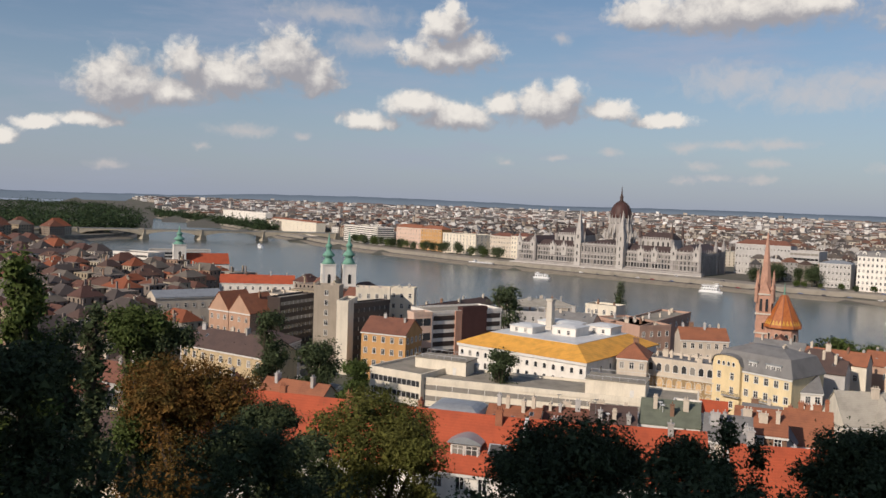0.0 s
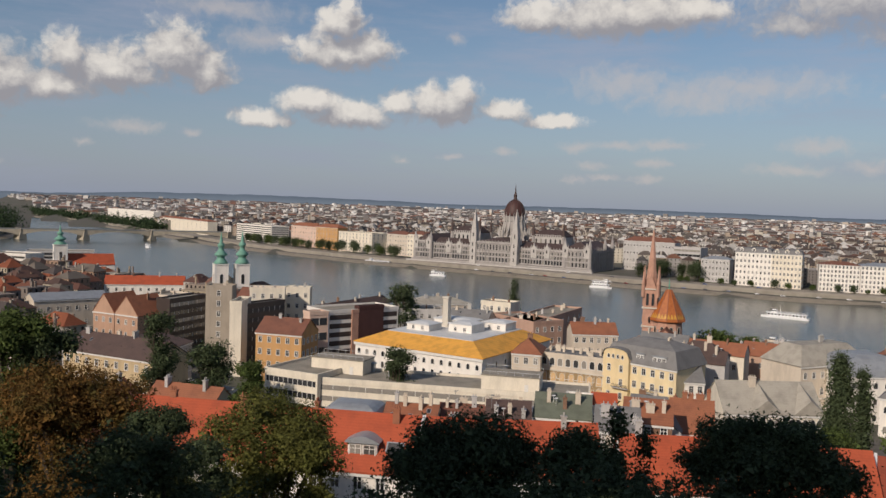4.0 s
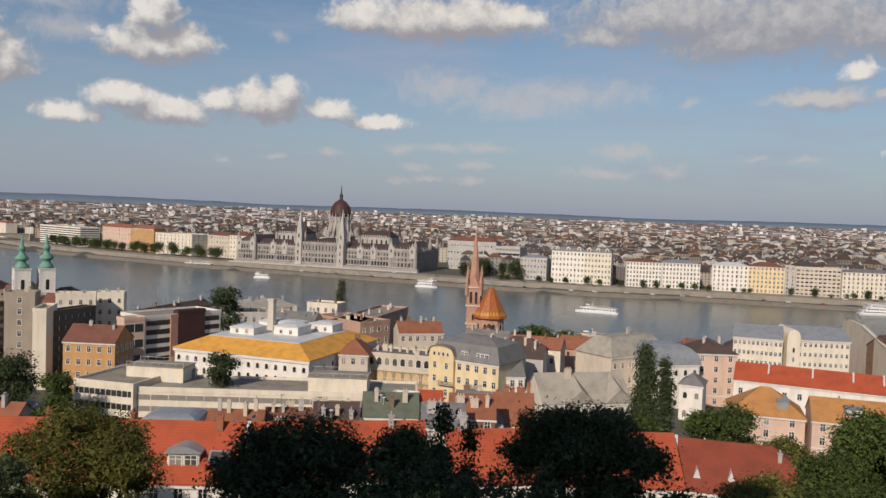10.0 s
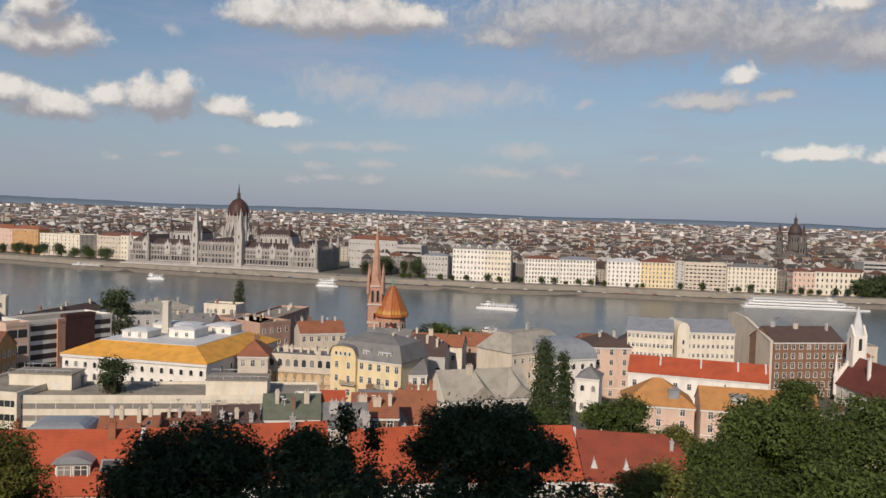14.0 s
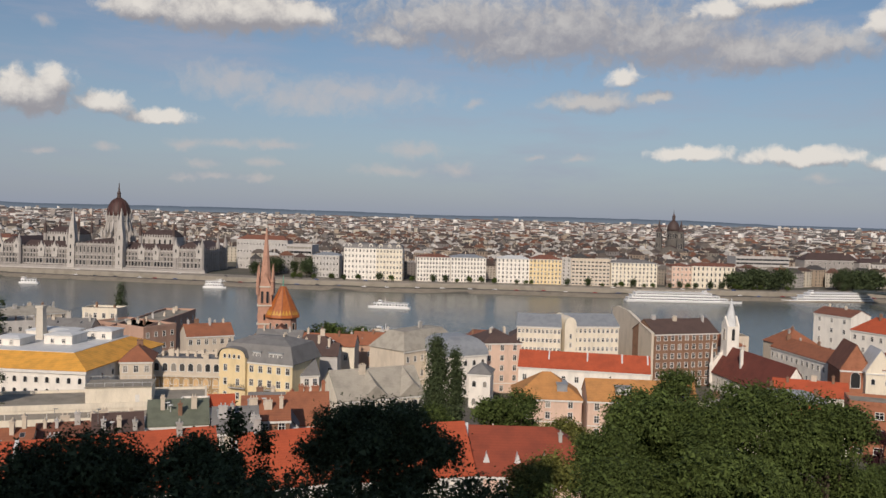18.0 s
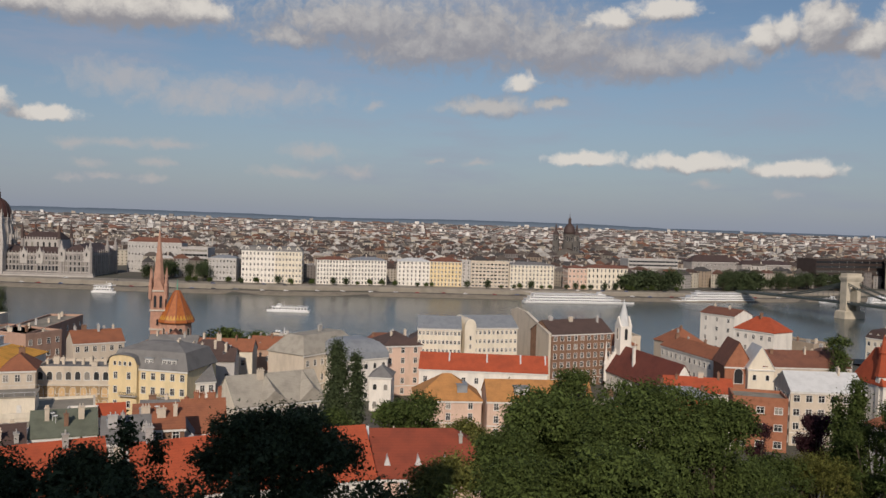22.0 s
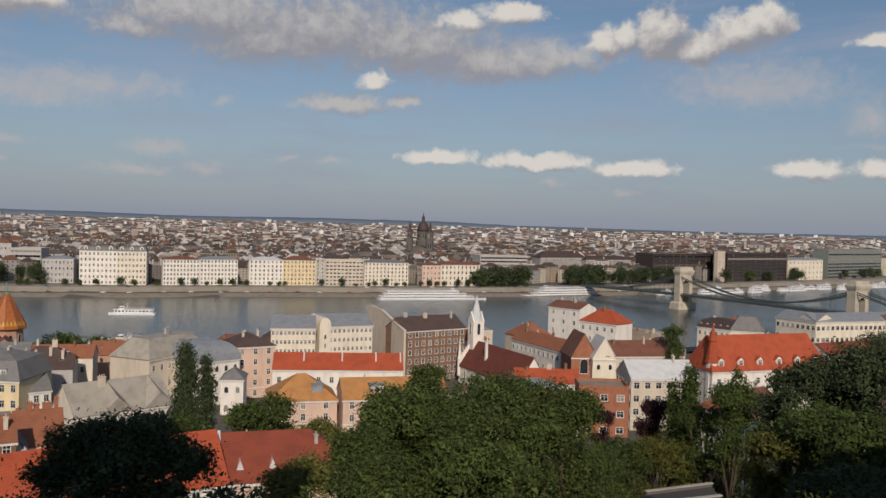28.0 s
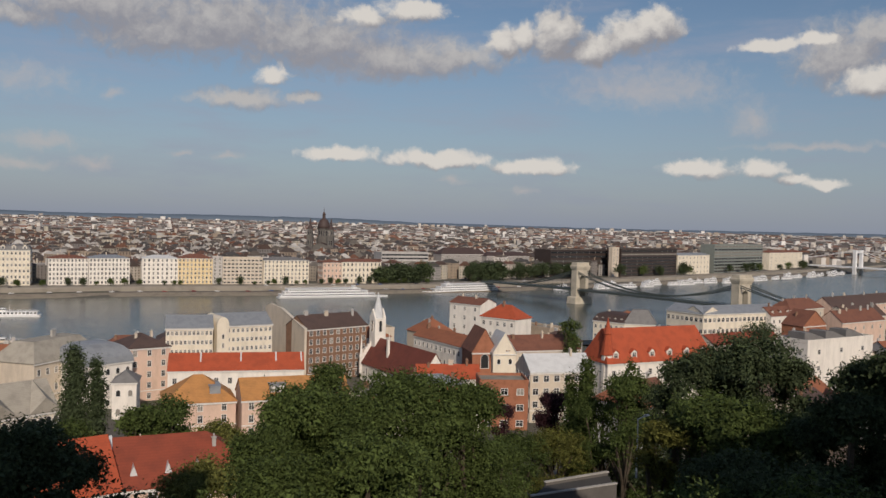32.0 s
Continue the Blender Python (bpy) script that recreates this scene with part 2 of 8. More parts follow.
WHITE, CREAM, YELLOW = stucco(0.80, 0.755, 0.685), stucco(0.75, 0.68, 0.555), stucco(0.74, 0.59, 0.345)
GREY, PINK, OCHRE, BEIGE = stucco(0.48, 0.46, 0.44), stucco(0.66, 0.48, 0.38), stucco(0.54, 0.31, 0.13), stucco(0.60, 0.52, 0.42)
RED_TILE, BROWN_TILE, DARK_TILE = tiles(0.42, 0.085, 0.035), tiles(0.20, 0.085, 0.055), tiles(0.10, 0.065, 0.055)
ORANGE_TILE, RUST_TILE, AMBER_TILE = tiles(0.49, 0.235, 0.08), tiles(0.30, 0.115, 0.06), tiles(0.72, 0.36, 0.065)
SLATE = material("slate", (0.20, 0.195, 0.19), 0.75, 0.2, 0.35, 4.0, 0.4, rows=0.3)
PALE_SLATE = material("pale_slate", (0.38, 0.35, 0.295), 0.8, 0.22, 0.3, 4.0, 0.4, rows=0.35)
SHEET = material("sheet_metal", (0.34, 0.36, 0.38), 0.45, 0.15, 0.4, 2.0, 0.1, metal=0.3)
PALE_SHEET = material("pale_sheet", (0.62, 0.63, 0.63), 0.5, 0.12, 0.4, 2.0, 0.1)
FELT = material("roofing_felt", (0.30, 0.27, 0.22), 0.95, 0.25, 0.25, 5.0, 0.3)
BRICK = material("brick", (0.36, 0.15, 0.085), 0.9, 0.2, 0.5, 6.0, 0.3, rows=0.09)
BROWN_BRICK = material("brown_brick", (0.25, 0.145, 0.095), 0.9, 0.2, 0.5, 6.0, 0.3, rows=0.09)
PALE_BRICK = material("pale_brick", (0.50, 0.285, 0.205), 0.9, 0.16, 0.5, 6.0, 0.3, rows=0.12)
CONCRETE = material("concrete", (0.42, 0.40, 0.37), 0.9, 0.2, 0.3, 4.0, 0.2)
STONE = material("limestone", (0.345, 0.32, 0.30), 0.85, 0.22, 0.12, 2.0, 0.3, second=(0.22, 0.205, 0.195))
GOTHIC_STONE = material("weathered_limestone", (0.46, 0.43, 0.40), 0.85, 0.22, 0.12, 2.0, 0.3, second=(0.31, 0.29, 0.27))
PALE_STONE = material("pale_limestone", (0.58, 0.53, 0.45), 0.85, 0.18, 0.12, 2.0, 0.3)
# dark tone holds the cloud shade over the basilica; parapet walls reuse it
DARKENED_STONE = material("sooty_stone", (0.13, 0.12, 0.11), 0.9, 0.2, 0.1, 2.0, 0.2)
TAN_STONE = material("tan_stone", (0.40, 0.35, 0.27), 0.85, 0.2, 0.12, 2.0, 0.3)
BRIDGE_IRON = material("bridge_iron", (0.075, 0.09, 0.085), 0.6, 0.15, 0.3, 3.0)
TOWER_STONE = material("bridge_stone", (0.52, 0.465, 0.37), 0.85, 0.2, 0.12, 2.0, 0.3)
TERRACE_GREEN = material("green_roof_felt", (0.145, 0.16, 0.12), 0.95, 0.2, 0.4, 4.0)
COPPER = material("green_copper", (0.15, 0.33, 0.25), 0.6, 0.2, 0.5, 3.0, 0.1)
DARK_ROOF = material("dark_roof", (0.075, 0.05, 0.045), 0.65, 0.2, 0.2, 2.0, 0.2)
DOME_RED = material("dome_roof", (0.075, 0.032, 0.028), 0.6, 0.18, 0.25, 2.0, 0.2)
IRON = material("dark_iron", (0.05, 0.05, 0.055), 0.5, 0.15, 1.0, 6.0, metal=0.6)
STEEL = material("grey_steel", (0.22, 0.23, 0.23), 0.55, 0.15, 0.3, 3.0, metal=0.2)
DARK_GLASS = material("brown_panels", (0.055, 0.04, 0.035), 0.5, 0.15, 0.2, 2.0)
GREEN_GLASS = material("green_panels", (0.20, 0.22, 0.20), 0.5, 0.12, 0.2, 2.0)
GLASS = material("window_glass", (0.035, 0.04, 0.045), 0.15, 0.15, 0.8, 4.0, specular=0.8, palette=(
    (0.03, 0.034, 0.04), (0.05, 0.052, 0.055), (0.02, 0.022, 0.026), (0.09, 0.085, 0.08), (0.04, 0.042, 0.045), (0.28, 0.26, 0.23), (0.035, 0.036, 0.038)))
FRAME = material("window_frame", (0.70, 0.68, 0.64), 0.7, 0.1, 1.0, 5.0)
BOAT = material("white_hull", (0.80, 0.80, 0.80), 0.4, 0.06, 0.2, 2.0)
ASPHALT = material("asphalt", (0.07, 0.068, 0.065), 0.95, 0.2, 0.15, 6.0, 0.2)
PAVING = material("quay_paving", (0.29, 0.26, 0.215), 0.95, 0.2, 0.1, 3.0, 0.2)
QUAY = material("quay_stone", (0.26, 0.225, 0.175), 0.9, 0.25, 0.15, 2.0, 0.4, rows=0.6)
GRASS = material("grass", (0.06, 0.09, 0.03), 1.0, 0.3, 0.12, 3.0, 0.5, second=(0.09, 0.085, 0.04))
EARTH = material("city_ground", (0.11, 0.10, 0.085), 1.0, 0.25, 0.03, 0.6, 0.3, second=(0.07, 0.085, 0.05))
BARK = material("bark", (0.09, 0.07, 0.05), 0.95, 0.25, 2.0, 12.0, 0.6, stretch=(1, 1, 0.3))


def foliage(name, one, two, random=0.3):
    m = material(name, one, 0.7, 0.25, 0.5, 2.5, second=two, random=random, specular=0.12)
    t = m.node_tree
    b = t.nodes["Principled BSDF"]
    rnd = t.nodes.new("ShaderNodeNewGeometry").outputs["Random Per Island"]
    src = b.inputs["Base Color"].links[0].from_socket
    v = math_node(t, "MULTIPLY_ADD", rnd, 1.0, 0.5)
    g = t.nodes.new("ShaderNodeVectorMath")
    g.operation = "SCALE"
    t.links.new(src, g.inputs[0]), t.links.new(v, g.inputs["Scale"])
    t.links.new(g.outputs[0], b.inputs["Base Color"])
    tr = t.nodes.new("ShaderNodeBsdfTranslucent")
    t.links.new(g.outputs[0], tr.inputs[0])
    ms = t.nodes.new("ShaderNodeMixShader")
    ms.inputs[0].default_value = 0.22
    out = t.nodes["Material Output"]
    t.links.new(b.outputs[0], ms.inputs[1]), t.links.new(tr.outputs[0], ms.inputs[2])
    t.links.new(ms.outputs[0], out.inputs["Surface"])
    return m


LEAF = foliage("green_leaves", (0.082, 0.112, 0.032), (0.056, 0.08, 0.026))
DARK_LEAF = foliage("dark_leaves", (0.068, 0.09, 0.042), (0.05, 0.068, 0.036))
OLIVE_LEAF = foliage("olive_leaves", (0.125, 0.125, 0.032), (0.07, 0.085, 0.024))
RUSTY_LEAF = foliage("autumn_leaves", (0.135, 0.07, 0.02), (0.05, 0.068, 0.02))
PURPLE_LEAF = foliage("purple_leaves", (0.06, 0.025, 0.03), (0.035, 0.02, 0.025))
YELLOW_LEAF = foliage("yellowing_leaves", (0.16, 0.16, 0.045), (0.09, 0.11, 0.03))
WOOD_LEAF = foliage("far_woods", (0.04, 0.062, 0.028), (0.03, 0.048, 0.024))

# house tones of the nearer city, darkened in place of cloud shade
WALLS = material("city_walls", (0.5, 0.5, 0.5), 0.9, 0.15, 0.05, 0.6, island=True, palette=(
    (0.52, 0.47, 0.41), (0.34, 0.30, 0.25), (0.64, 0.61, 0.57), (0.28, 0.25, 0.21), (0.43, 0.35, 0.27),
    (0.24, 0.22, 0.21), (0.57, 0.52, 0.43), (0.34, 0.27, 0.21), (0.40, 0.38, 0.36), (0.21, 0.19, 0.18)))
# far walls and roofs are paler, which puts sunlight into their colour
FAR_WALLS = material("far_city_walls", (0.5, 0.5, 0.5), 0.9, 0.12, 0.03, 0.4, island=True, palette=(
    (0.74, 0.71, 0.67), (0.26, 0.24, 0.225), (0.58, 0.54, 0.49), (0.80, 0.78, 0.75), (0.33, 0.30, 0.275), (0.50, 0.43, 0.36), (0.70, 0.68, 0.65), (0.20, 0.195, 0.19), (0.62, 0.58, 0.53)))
ROOFS = material("city_roofs", (0.2, 0.1, 0.1), 0.85, 0.2, 0.08, 0.8, island=True, palette=(
    (0.085, 0.055, 0.045), (0.075, 0.062, 0.058), (0.13, 0.068, 0.05), (0.085, 0.078, 0.072), (0.17, 0.08, 0.05), (0.06, 0.052, 0.05),
    (0.12, 0.10, 0.085), (0.17, 0.15, 0.13), (0.08, 0.06, 0.052), (0.40, 0.38, 0.35), (0.07, 0.066, 0.065), (0.55, 0.53, 0.50)))
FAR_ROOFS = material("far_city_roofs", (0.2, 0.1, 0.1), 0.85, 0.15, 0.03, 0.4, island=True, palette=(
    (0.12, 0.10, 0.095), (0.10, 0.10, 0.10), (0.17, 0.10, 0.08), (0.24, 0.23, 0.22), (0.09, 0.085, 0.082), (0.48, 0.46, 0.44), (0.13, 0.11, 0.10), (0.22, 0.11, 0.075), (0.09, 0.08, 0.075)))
TOWN_ROOFS = material("town_roofs", (0.2, 0.1, 0.1), 0.85, 0.25, 0.08, 0.8, island=True, palette=(
    (0.12, 0.055, 0.04), (0.09, 0.055, 0.045), (0.16, 0.065, 0.04), (0.08, 0.065, 0.06), (0.24, 0.075, 0.035), (0.11, 0.06, 0.045), (0.14, 0.12, 0.10), (0.10, 0.05, 0.04)))
TOWN_WALLS = material("town_walls", (0.5, 0.5, 0.5), 0.9, 0.2, 0.08, 0.6, island=True, palette=(
    (0.33, 0.27, 0.19), (0.26, 0.21, 0.17), (0.40, 0.35, 0.27), (0.19, 0.16, 0.14), (0.30, 0.20, 0.14), (0.45, 0.41, 0.36), (0.23, 0.19, 0.17)))

# ---- building blocks ----


class Shape:
    """Collects faces of one part, in metres in its thing's own frame."""

    def __init__(self):
        self.v, self.f, self.m = [], [], []

    def face(self, pts, mi=0):
        n = len(self.v)
        self.v.extend(pts)
        self.f.append(tuple(range(n, n + len(pts))))
        self.m.append(mi)

    def solid(self, verts, faces, mi=0):
        n = len(self.v)
        self.v.extend(verts)
        self.f.extend(tuple(n + i for i in f) for f in faces)
        self.m.extend([mi] * len(faces))

    def box(self, x0, y0, z0, x1, y1, z1, mi=0):
        self.loft([(x0, y0, x1, y1, z0), (x0, y0, x1, y1, z1)], mi)
        return self

    def loft(self, rings, mi=0):
        """Stacked rectangles (x0, y0, x1, y1, z), closed below and above."""
        v, f = [], []
        for x0, y0, x1, y1, z in rings:
            v += [(x0, y0, z), (x1, y0, z), (x1, y1, z), (x0, y1, z)]
        for k in range(len(rings) - 1):
            for i in range(4):
                j = (i + 1) % 4
                f.append((4 * k + i, 4 * k + j, 4 * k + 4 + j, 4 * k + 4 + i))
        n = 4 * len(rings)
        f += [(3, 2, 1, 0), (n - 4, n - 3, n - 2, n - 1)]
        self.solid(v, f, mi)
        return self

    def extrude_x(self, profile, x0, x1, mi=0):
        """A profile of (y, z), counted so that it is convex or nearly so, drawn along x."""
        n = len(profile)
        v = [(x0, y, z) for y, z in profile] + [(x1, y, z) for y, z in profile]
        f = [(i, n + i, n + (i + 1) % n, (i + 1) % n) for i in range(n)]
        f += [tuple(range(n)), tuple(range(2 * n - 1, n - 1, -1))]
        self.solid(v, f, mi)
        return self

    def extrude_y(self, profile, y0, y1, mi=0):
        n = len(profile)
        v = [(x, y0, z) for x, z in profile] + [(x, y1, z) for x, z in profile]
        f = [(i, (i + 1) % n, n + (i + 1) % n, n + i) for i in range(n)]
        f += [tuple(range(n - 1, -1, -1)), tuple(range(n, 2 * n))]
        self.solid(v, f, mi)
        return self

    def prism(self, poly, z0, z1, mi=0):
        n = len(poly)
        v = [(x, y, z0) for x, y in poly] + [(x, y, z1) for x, y in poly]
        f = [(i, (i + 1) % n, n + (i + 1) % n, n + i) for i in range(n)]
        f += [tuple(range(n - 1, -1, -1)), tuple(range(n, 2 * n))]
        self.solid(v, f, mi)
        return self

    def lathe(self, cx, cy, profile, n=12, mi=0, turn=0.0):
        v, f = [], []
        for r, z in profile:
            for i in range(n):
                a = turn + 2 * math.pi * i / n
                v.append((cx + r * math.cos(a), cy + r * math.sin(a), z))
        for k in range(len(profile) - 1):
            for i in range(n):
                j = (i + 1) % n
                f.append((n * k + i, n * k + j, n * k + n + j, n * k + n + i))
        f += [tuple(range(n - 1, -1, -1)), tuple(range(n * (len(profile) - 1), n * len(profile)))]
        self.solid(v, f, mi)
        return self

    def beam(self, a, b, w, h=None, mi=0):
        """A square bar from a to b."""
        a, b, h = Vector(a), Vector(b), h or w
        d = (b - a).normalized()
        side = d.cross(Vector((0, 0, 1)))
        side = side.normalized() if side.length > 1e-4 else Vector((1, 0, 0))
        up = side.cross(d).normalized()
        v = []
        for p in (a, b):
            for s, u in ((-1, -1), (1, -1), (1, 1), (-1, 1)):
                v.append(tuple(p + side * (s * w / 2) + up * (u * h / 2)))
        self.solid(v, [(0, 1, 5, 4), (1, 2, 6, 5), (2, 3, 7, 6), (3, 0, 4, 7), (3, 2, 1, 0), (4, 5, 6, 7)], mi)
        return self

    def solid_tent(self, w, h, depth):
        """An upright triangle that runs back into a roof."""
        self.solid([(-w / 2, 0, -0.2), (w / 2, 0, -0.2), (0, 0, h), (0, depth, h)], [(0, 1, 2), (1, 3, 2), (0, 2, 3), (0, 3, 1)])
        return self

    def solid_gable(self, x0, x1, y0, y1, z0, z1):
        """A roof wedge: a triangle in front that runs back to a point."""
        m = (x0 + x1) / 2
        self.solid([(x0, y0, z0), (x1, y0, z0), (m, y0, (z0 + z1) / 2), (m, y1, z1)], [(0, 1, 2), (1, 3, 2), (0, 2, 3), (0, 3, 1)])
        return self

    def mesh(self, name, mats, smooth=False):
        me = bpy.data.meshes.new(name)
        me.from_pydata([tuple(p) for p in self.v], [], self.f)
        for m in mats if isinstance(mats, (list, tuple)) else [mats]:
            me.materials.append(m)
        if any(self.m):
            me.polygons.foreach_set("material_index", self.m)
        if smooth:
            me.polygons.foreach_set("use_smooth", [True] * len(self.f))
        me.update()
        return me


def thing(name, x, y, z, turn, label, category, group="", kind=""):
    ob = new(name)
    ob.matrix_world = pose(x, y, z, 0, 0, turn)
    return tagged(ob, label, category, group, kind)


def part(name, shape, mats, parent, label="", smooth=False):
    me = shape if isinstance(shape, bpy.types.Mesh) else shape.mesh(name, mats, smooth)
    ob = new(name, me)
    ob.parent = parent
    if label:
        tagged(ob, label)
    return ob


def placed(name, me, parent, x, y, z, turn=0.0, sx=1.0, sz=1.0):
    """One more object on a shared mesh."""
    ob = new(name, me)
    ob.parent = parent
    ob.matrix_basis = Matrix.LocRotScale((x, y, z), Euler((0, 0, radians(turn))), (sx, 1, sz))
    return ob


WINDOW_MESHES = {}
BUILT = []


def window_mesh(w, h, style, frame_mat, glass_mat):
    """A window seen from its front (-y): surround standing proud, glass set back, sill and mullions."""
    key = (round(w, 2), round(h, 2), style, frame_mat.name, glass_mat.name)
    if key in WINDOW_MESHES:
        return WINDOW_MESHES[key]
    s = Shape()
    b = 0.14
    if style == "arch":
        inner, outer = [(-w / 2, 0), (w / 2, 0)], [(-w / 2 - b - 0.06, -0.16), (w / 2 + b + 0.06, -0.16)]
        for i in range(9):
            a = math.pi * i / 8
            inner.append((w / 2 * math.cos(a), h - w / 2 + w / 2 * math.sin(a)))
            outer.append(((w / 2 + b) * math.cos(a), h - w / 2 + (w / 2 + b) * math.sin(a)))
    else:
        inner = [(-w / 2, 0), (w / 2, 0), (w / 2, h), (-w / 2, h)]
        cap = 0.3 if style == "hood" else b
        outer = [(-w / 2 - b - 0.06, -0.16), (w / 2 + b + 0.06, -0.16), (w / 2 + cap, h + cap), (-w / 2 - cap, h + cap)]
    n = len(inner)
    deep = [-0.2 if z < 0 else -0.13 for x, z in outer]
    s.v = [(x, 0, z) for x, z in outer] + [(x, y, z) for (x, z), y in zip(outer, deep)] + [(x, -0.11, z) for x, z in inner] + [(x, -0.02, z) for x, z in inner]
    for i in range(n):
        j = (i + 1) % n
        for k in range(3):
            s.f.append((k * n + i, k * n + j, k * n + n + j, k * n + n + i))
            s.m.append(0)
    ring = [3 * n + i for i in range(n)]
    if style == "bare" or n > 4:
        s.f.append(tuple(ring))
        s.m.append(1)
    else:
        # two tall lights and a top light, parted by bars that stand a little proud
        m = 0.05
        xs, zs = [-w / 2, -m, m, w / 2], [0, h * 0.62, h * 0.62 + 0.1, h]
        grid = {}
        for a, gx in enumerate(xs):
            for c, gz in enumerate(zs):
                if a in (0, 3) and c in (0, 3):
                    grid[a, c] = 3 * n + {(0, 0): 0, (3, 0): 1, (3, 3): 2, (0, 3): 3}[a, c]
                else:
                    grid[a, c] = len(s.v)
                    s.v.append((gx, -0.05 if a in (1, 2) or c in (1, 2) else -0.02, gz))
        for a in range(3):
            for c in range(3):
                s.f.append((grid[a, c], grid[a + 1, c], grid[a + 1, c + 1], grid[a, c + 1]))
                s.m.append(0 if a == 1 or c == 1 else 1)
    WINDOW_MESHES[key] = s.mesh("window", [frame_mat, glass_mat])
    return WINDOW_MESHES[key]


def roof_shape(kind, L, D, e, r, o=0.45):
    s = Shape()
    if kind == "gable":
        s.extrude_x([(-o, e - 0.25), (D / 2, r - 0.25), (D + o, e - 0.25), (D + o, e), (D / 2, r), (-o, e)], -o * 0.5, L + o * 0.5)
    elif kind == "cross":
        s.extrude_y([(-o, e - 0.25), (-o, e), (L / 2, r), (L + o, e), (L + o, e - 0.25), (L / 2, r - 0.25)][::-1], -o * 0.5, D + o * 0.5)
    elif kind == "hip":
        k = min(L, D) / 2
        if L >= D:
            s.loft([(-o, -o, L + o, D + o, e - 0.2), (-o, -o, L + o, D + o, e), (k, D / 2 - 0.1, L - k, D / 2 + 0.1, r)])
        else:
            s.loft([(-o, -o, L + o, D + o, e - 0.2), (-o, -o, L + o, D + o, e), (L / 2 - 0.1, k, L / 2 + 0.1, D - k, r)])
    elif kind == "steep_hip":
        s.loft([(-o, -o, L + o, D + o, e - 0.2), (-o, -o, L + o, D + o, e), (1.6, D * 0.35, L - 1.6, D * 0.65, e + (r - e) * 0.72), (2.4, D / 2 - 0.1, L - 2.4, D / 2 + 0.1, r)])
    elif kind == "half_hip":
        k = D / 2
        v = [(-0.25, -o, e), (L + o, -o, e), (L + o, D + o, e), (-0.25, D + o, e), (-0.25, D / 2, r), (L - k * 1.1, D / 2, r)]
        v += [(x, y, z - 0.22) for x, y, z in v[:4]]
        s.solid(v, [(0, 1, 5, 4), (2, 3, 4, 5), (1, 2, 5), (3, 0, 4), (6, 7, 1, 0), (7, 8, 2, 1), (8, 9, 3, 2), (9, 6, 0, 3), (9, 8, 7, 6)])
    elif kind == "truncated":
        k = min(L, D) * 0.28
        s.loft([(-o, -o, L + o, D + o, e - 0.2), (-o, -o, L + o, D + o, e), (k, k, L - k, D - k, r)])
    elif kind == "mansard":
        k, h = min(1.6, D * 0.15), r - e
        q = min(L, D) * 0.42
        s.loft([(-o, -o, L + o, D + o, e - 0.2), (-o, -o, L + o, D + o, e), (k, k, L - k, D - k, e + h * 0.72), (q, q, L - q, D - q, r)])
    elif kind == "dome":
        h, q = r - e, min(L, D) * 0.5
        s.loft([(-o, -o, L + o, D + o, e - 0.2)] + [(-o + q * (1 - math.cos(a)) * 0.8, -o + q * (1 - math.cos(a)) * 0.8, L + o - q * (1 - math.cos(a)) * 0.8, D + o - q * (1 - math.cos(a)) * 0.8, e + h * math.sin(a)) for a in (0, 0.3, 0.6, 0.9, 1.2, 1.5)])
    elif kind == "shed":
        s.extrude_x([(-o, e - 0.25), (D + o, r - 0.25), (D + o, r), (-o, e)], -o * 0.5, L + o * 0.5)
    else:
        s.box(0.3, 0.3, e - 0.2, L - 0.3, D - 0.3, e + 0.08)
    return s


def chimney_shape(w, d, h, pots):
    s = Shape()
    s.loft([(-w / 2, -d / 2, w / 2, d / 2, -1.5), (-w / 2, -d / 2, w / 2, d / 2, h)])
    s.box(-w / 2 - 0.12, -d / 2 - 0.12, h, w / 2 + 0.12, d / 2 + 0.12, h + 0.2)
    for i in range(pots):
        x = (i + 0.5) * w / pots - w / 2
        s.lathe(x, 0, [(0.14, h + 0.2), (0.11, h + 0.75)], 6)
    return s


CHIMNEYS = {}


def chimney_mesh(w, d, h, pots, mat):
    key = (w, d, h, pots, mat.name)
    if key not in CHIMNEYS:
        CHIMNEYS[key] = chimney_shape(w, d, h, pots).mesh("chimney", mat)
    return CHIMNEYS[key]


def roof_height(kind, L, D, e, r, x, y):
    if kind in ("flat",):
        return e
    if kind == "shed":
        return e + (r - e) * y / D
    if kind == "cross":
        return r - (r - e) * abs(x - L / 2) / (L / 2)
    if kind == "gable":
        return r - (r - e) * abs(y - D / 2) / (D / 2)
    k = min(L, D) / 2
    return e + (r - e) * min(1.0, min(x, L - x, y, D - y) / k)


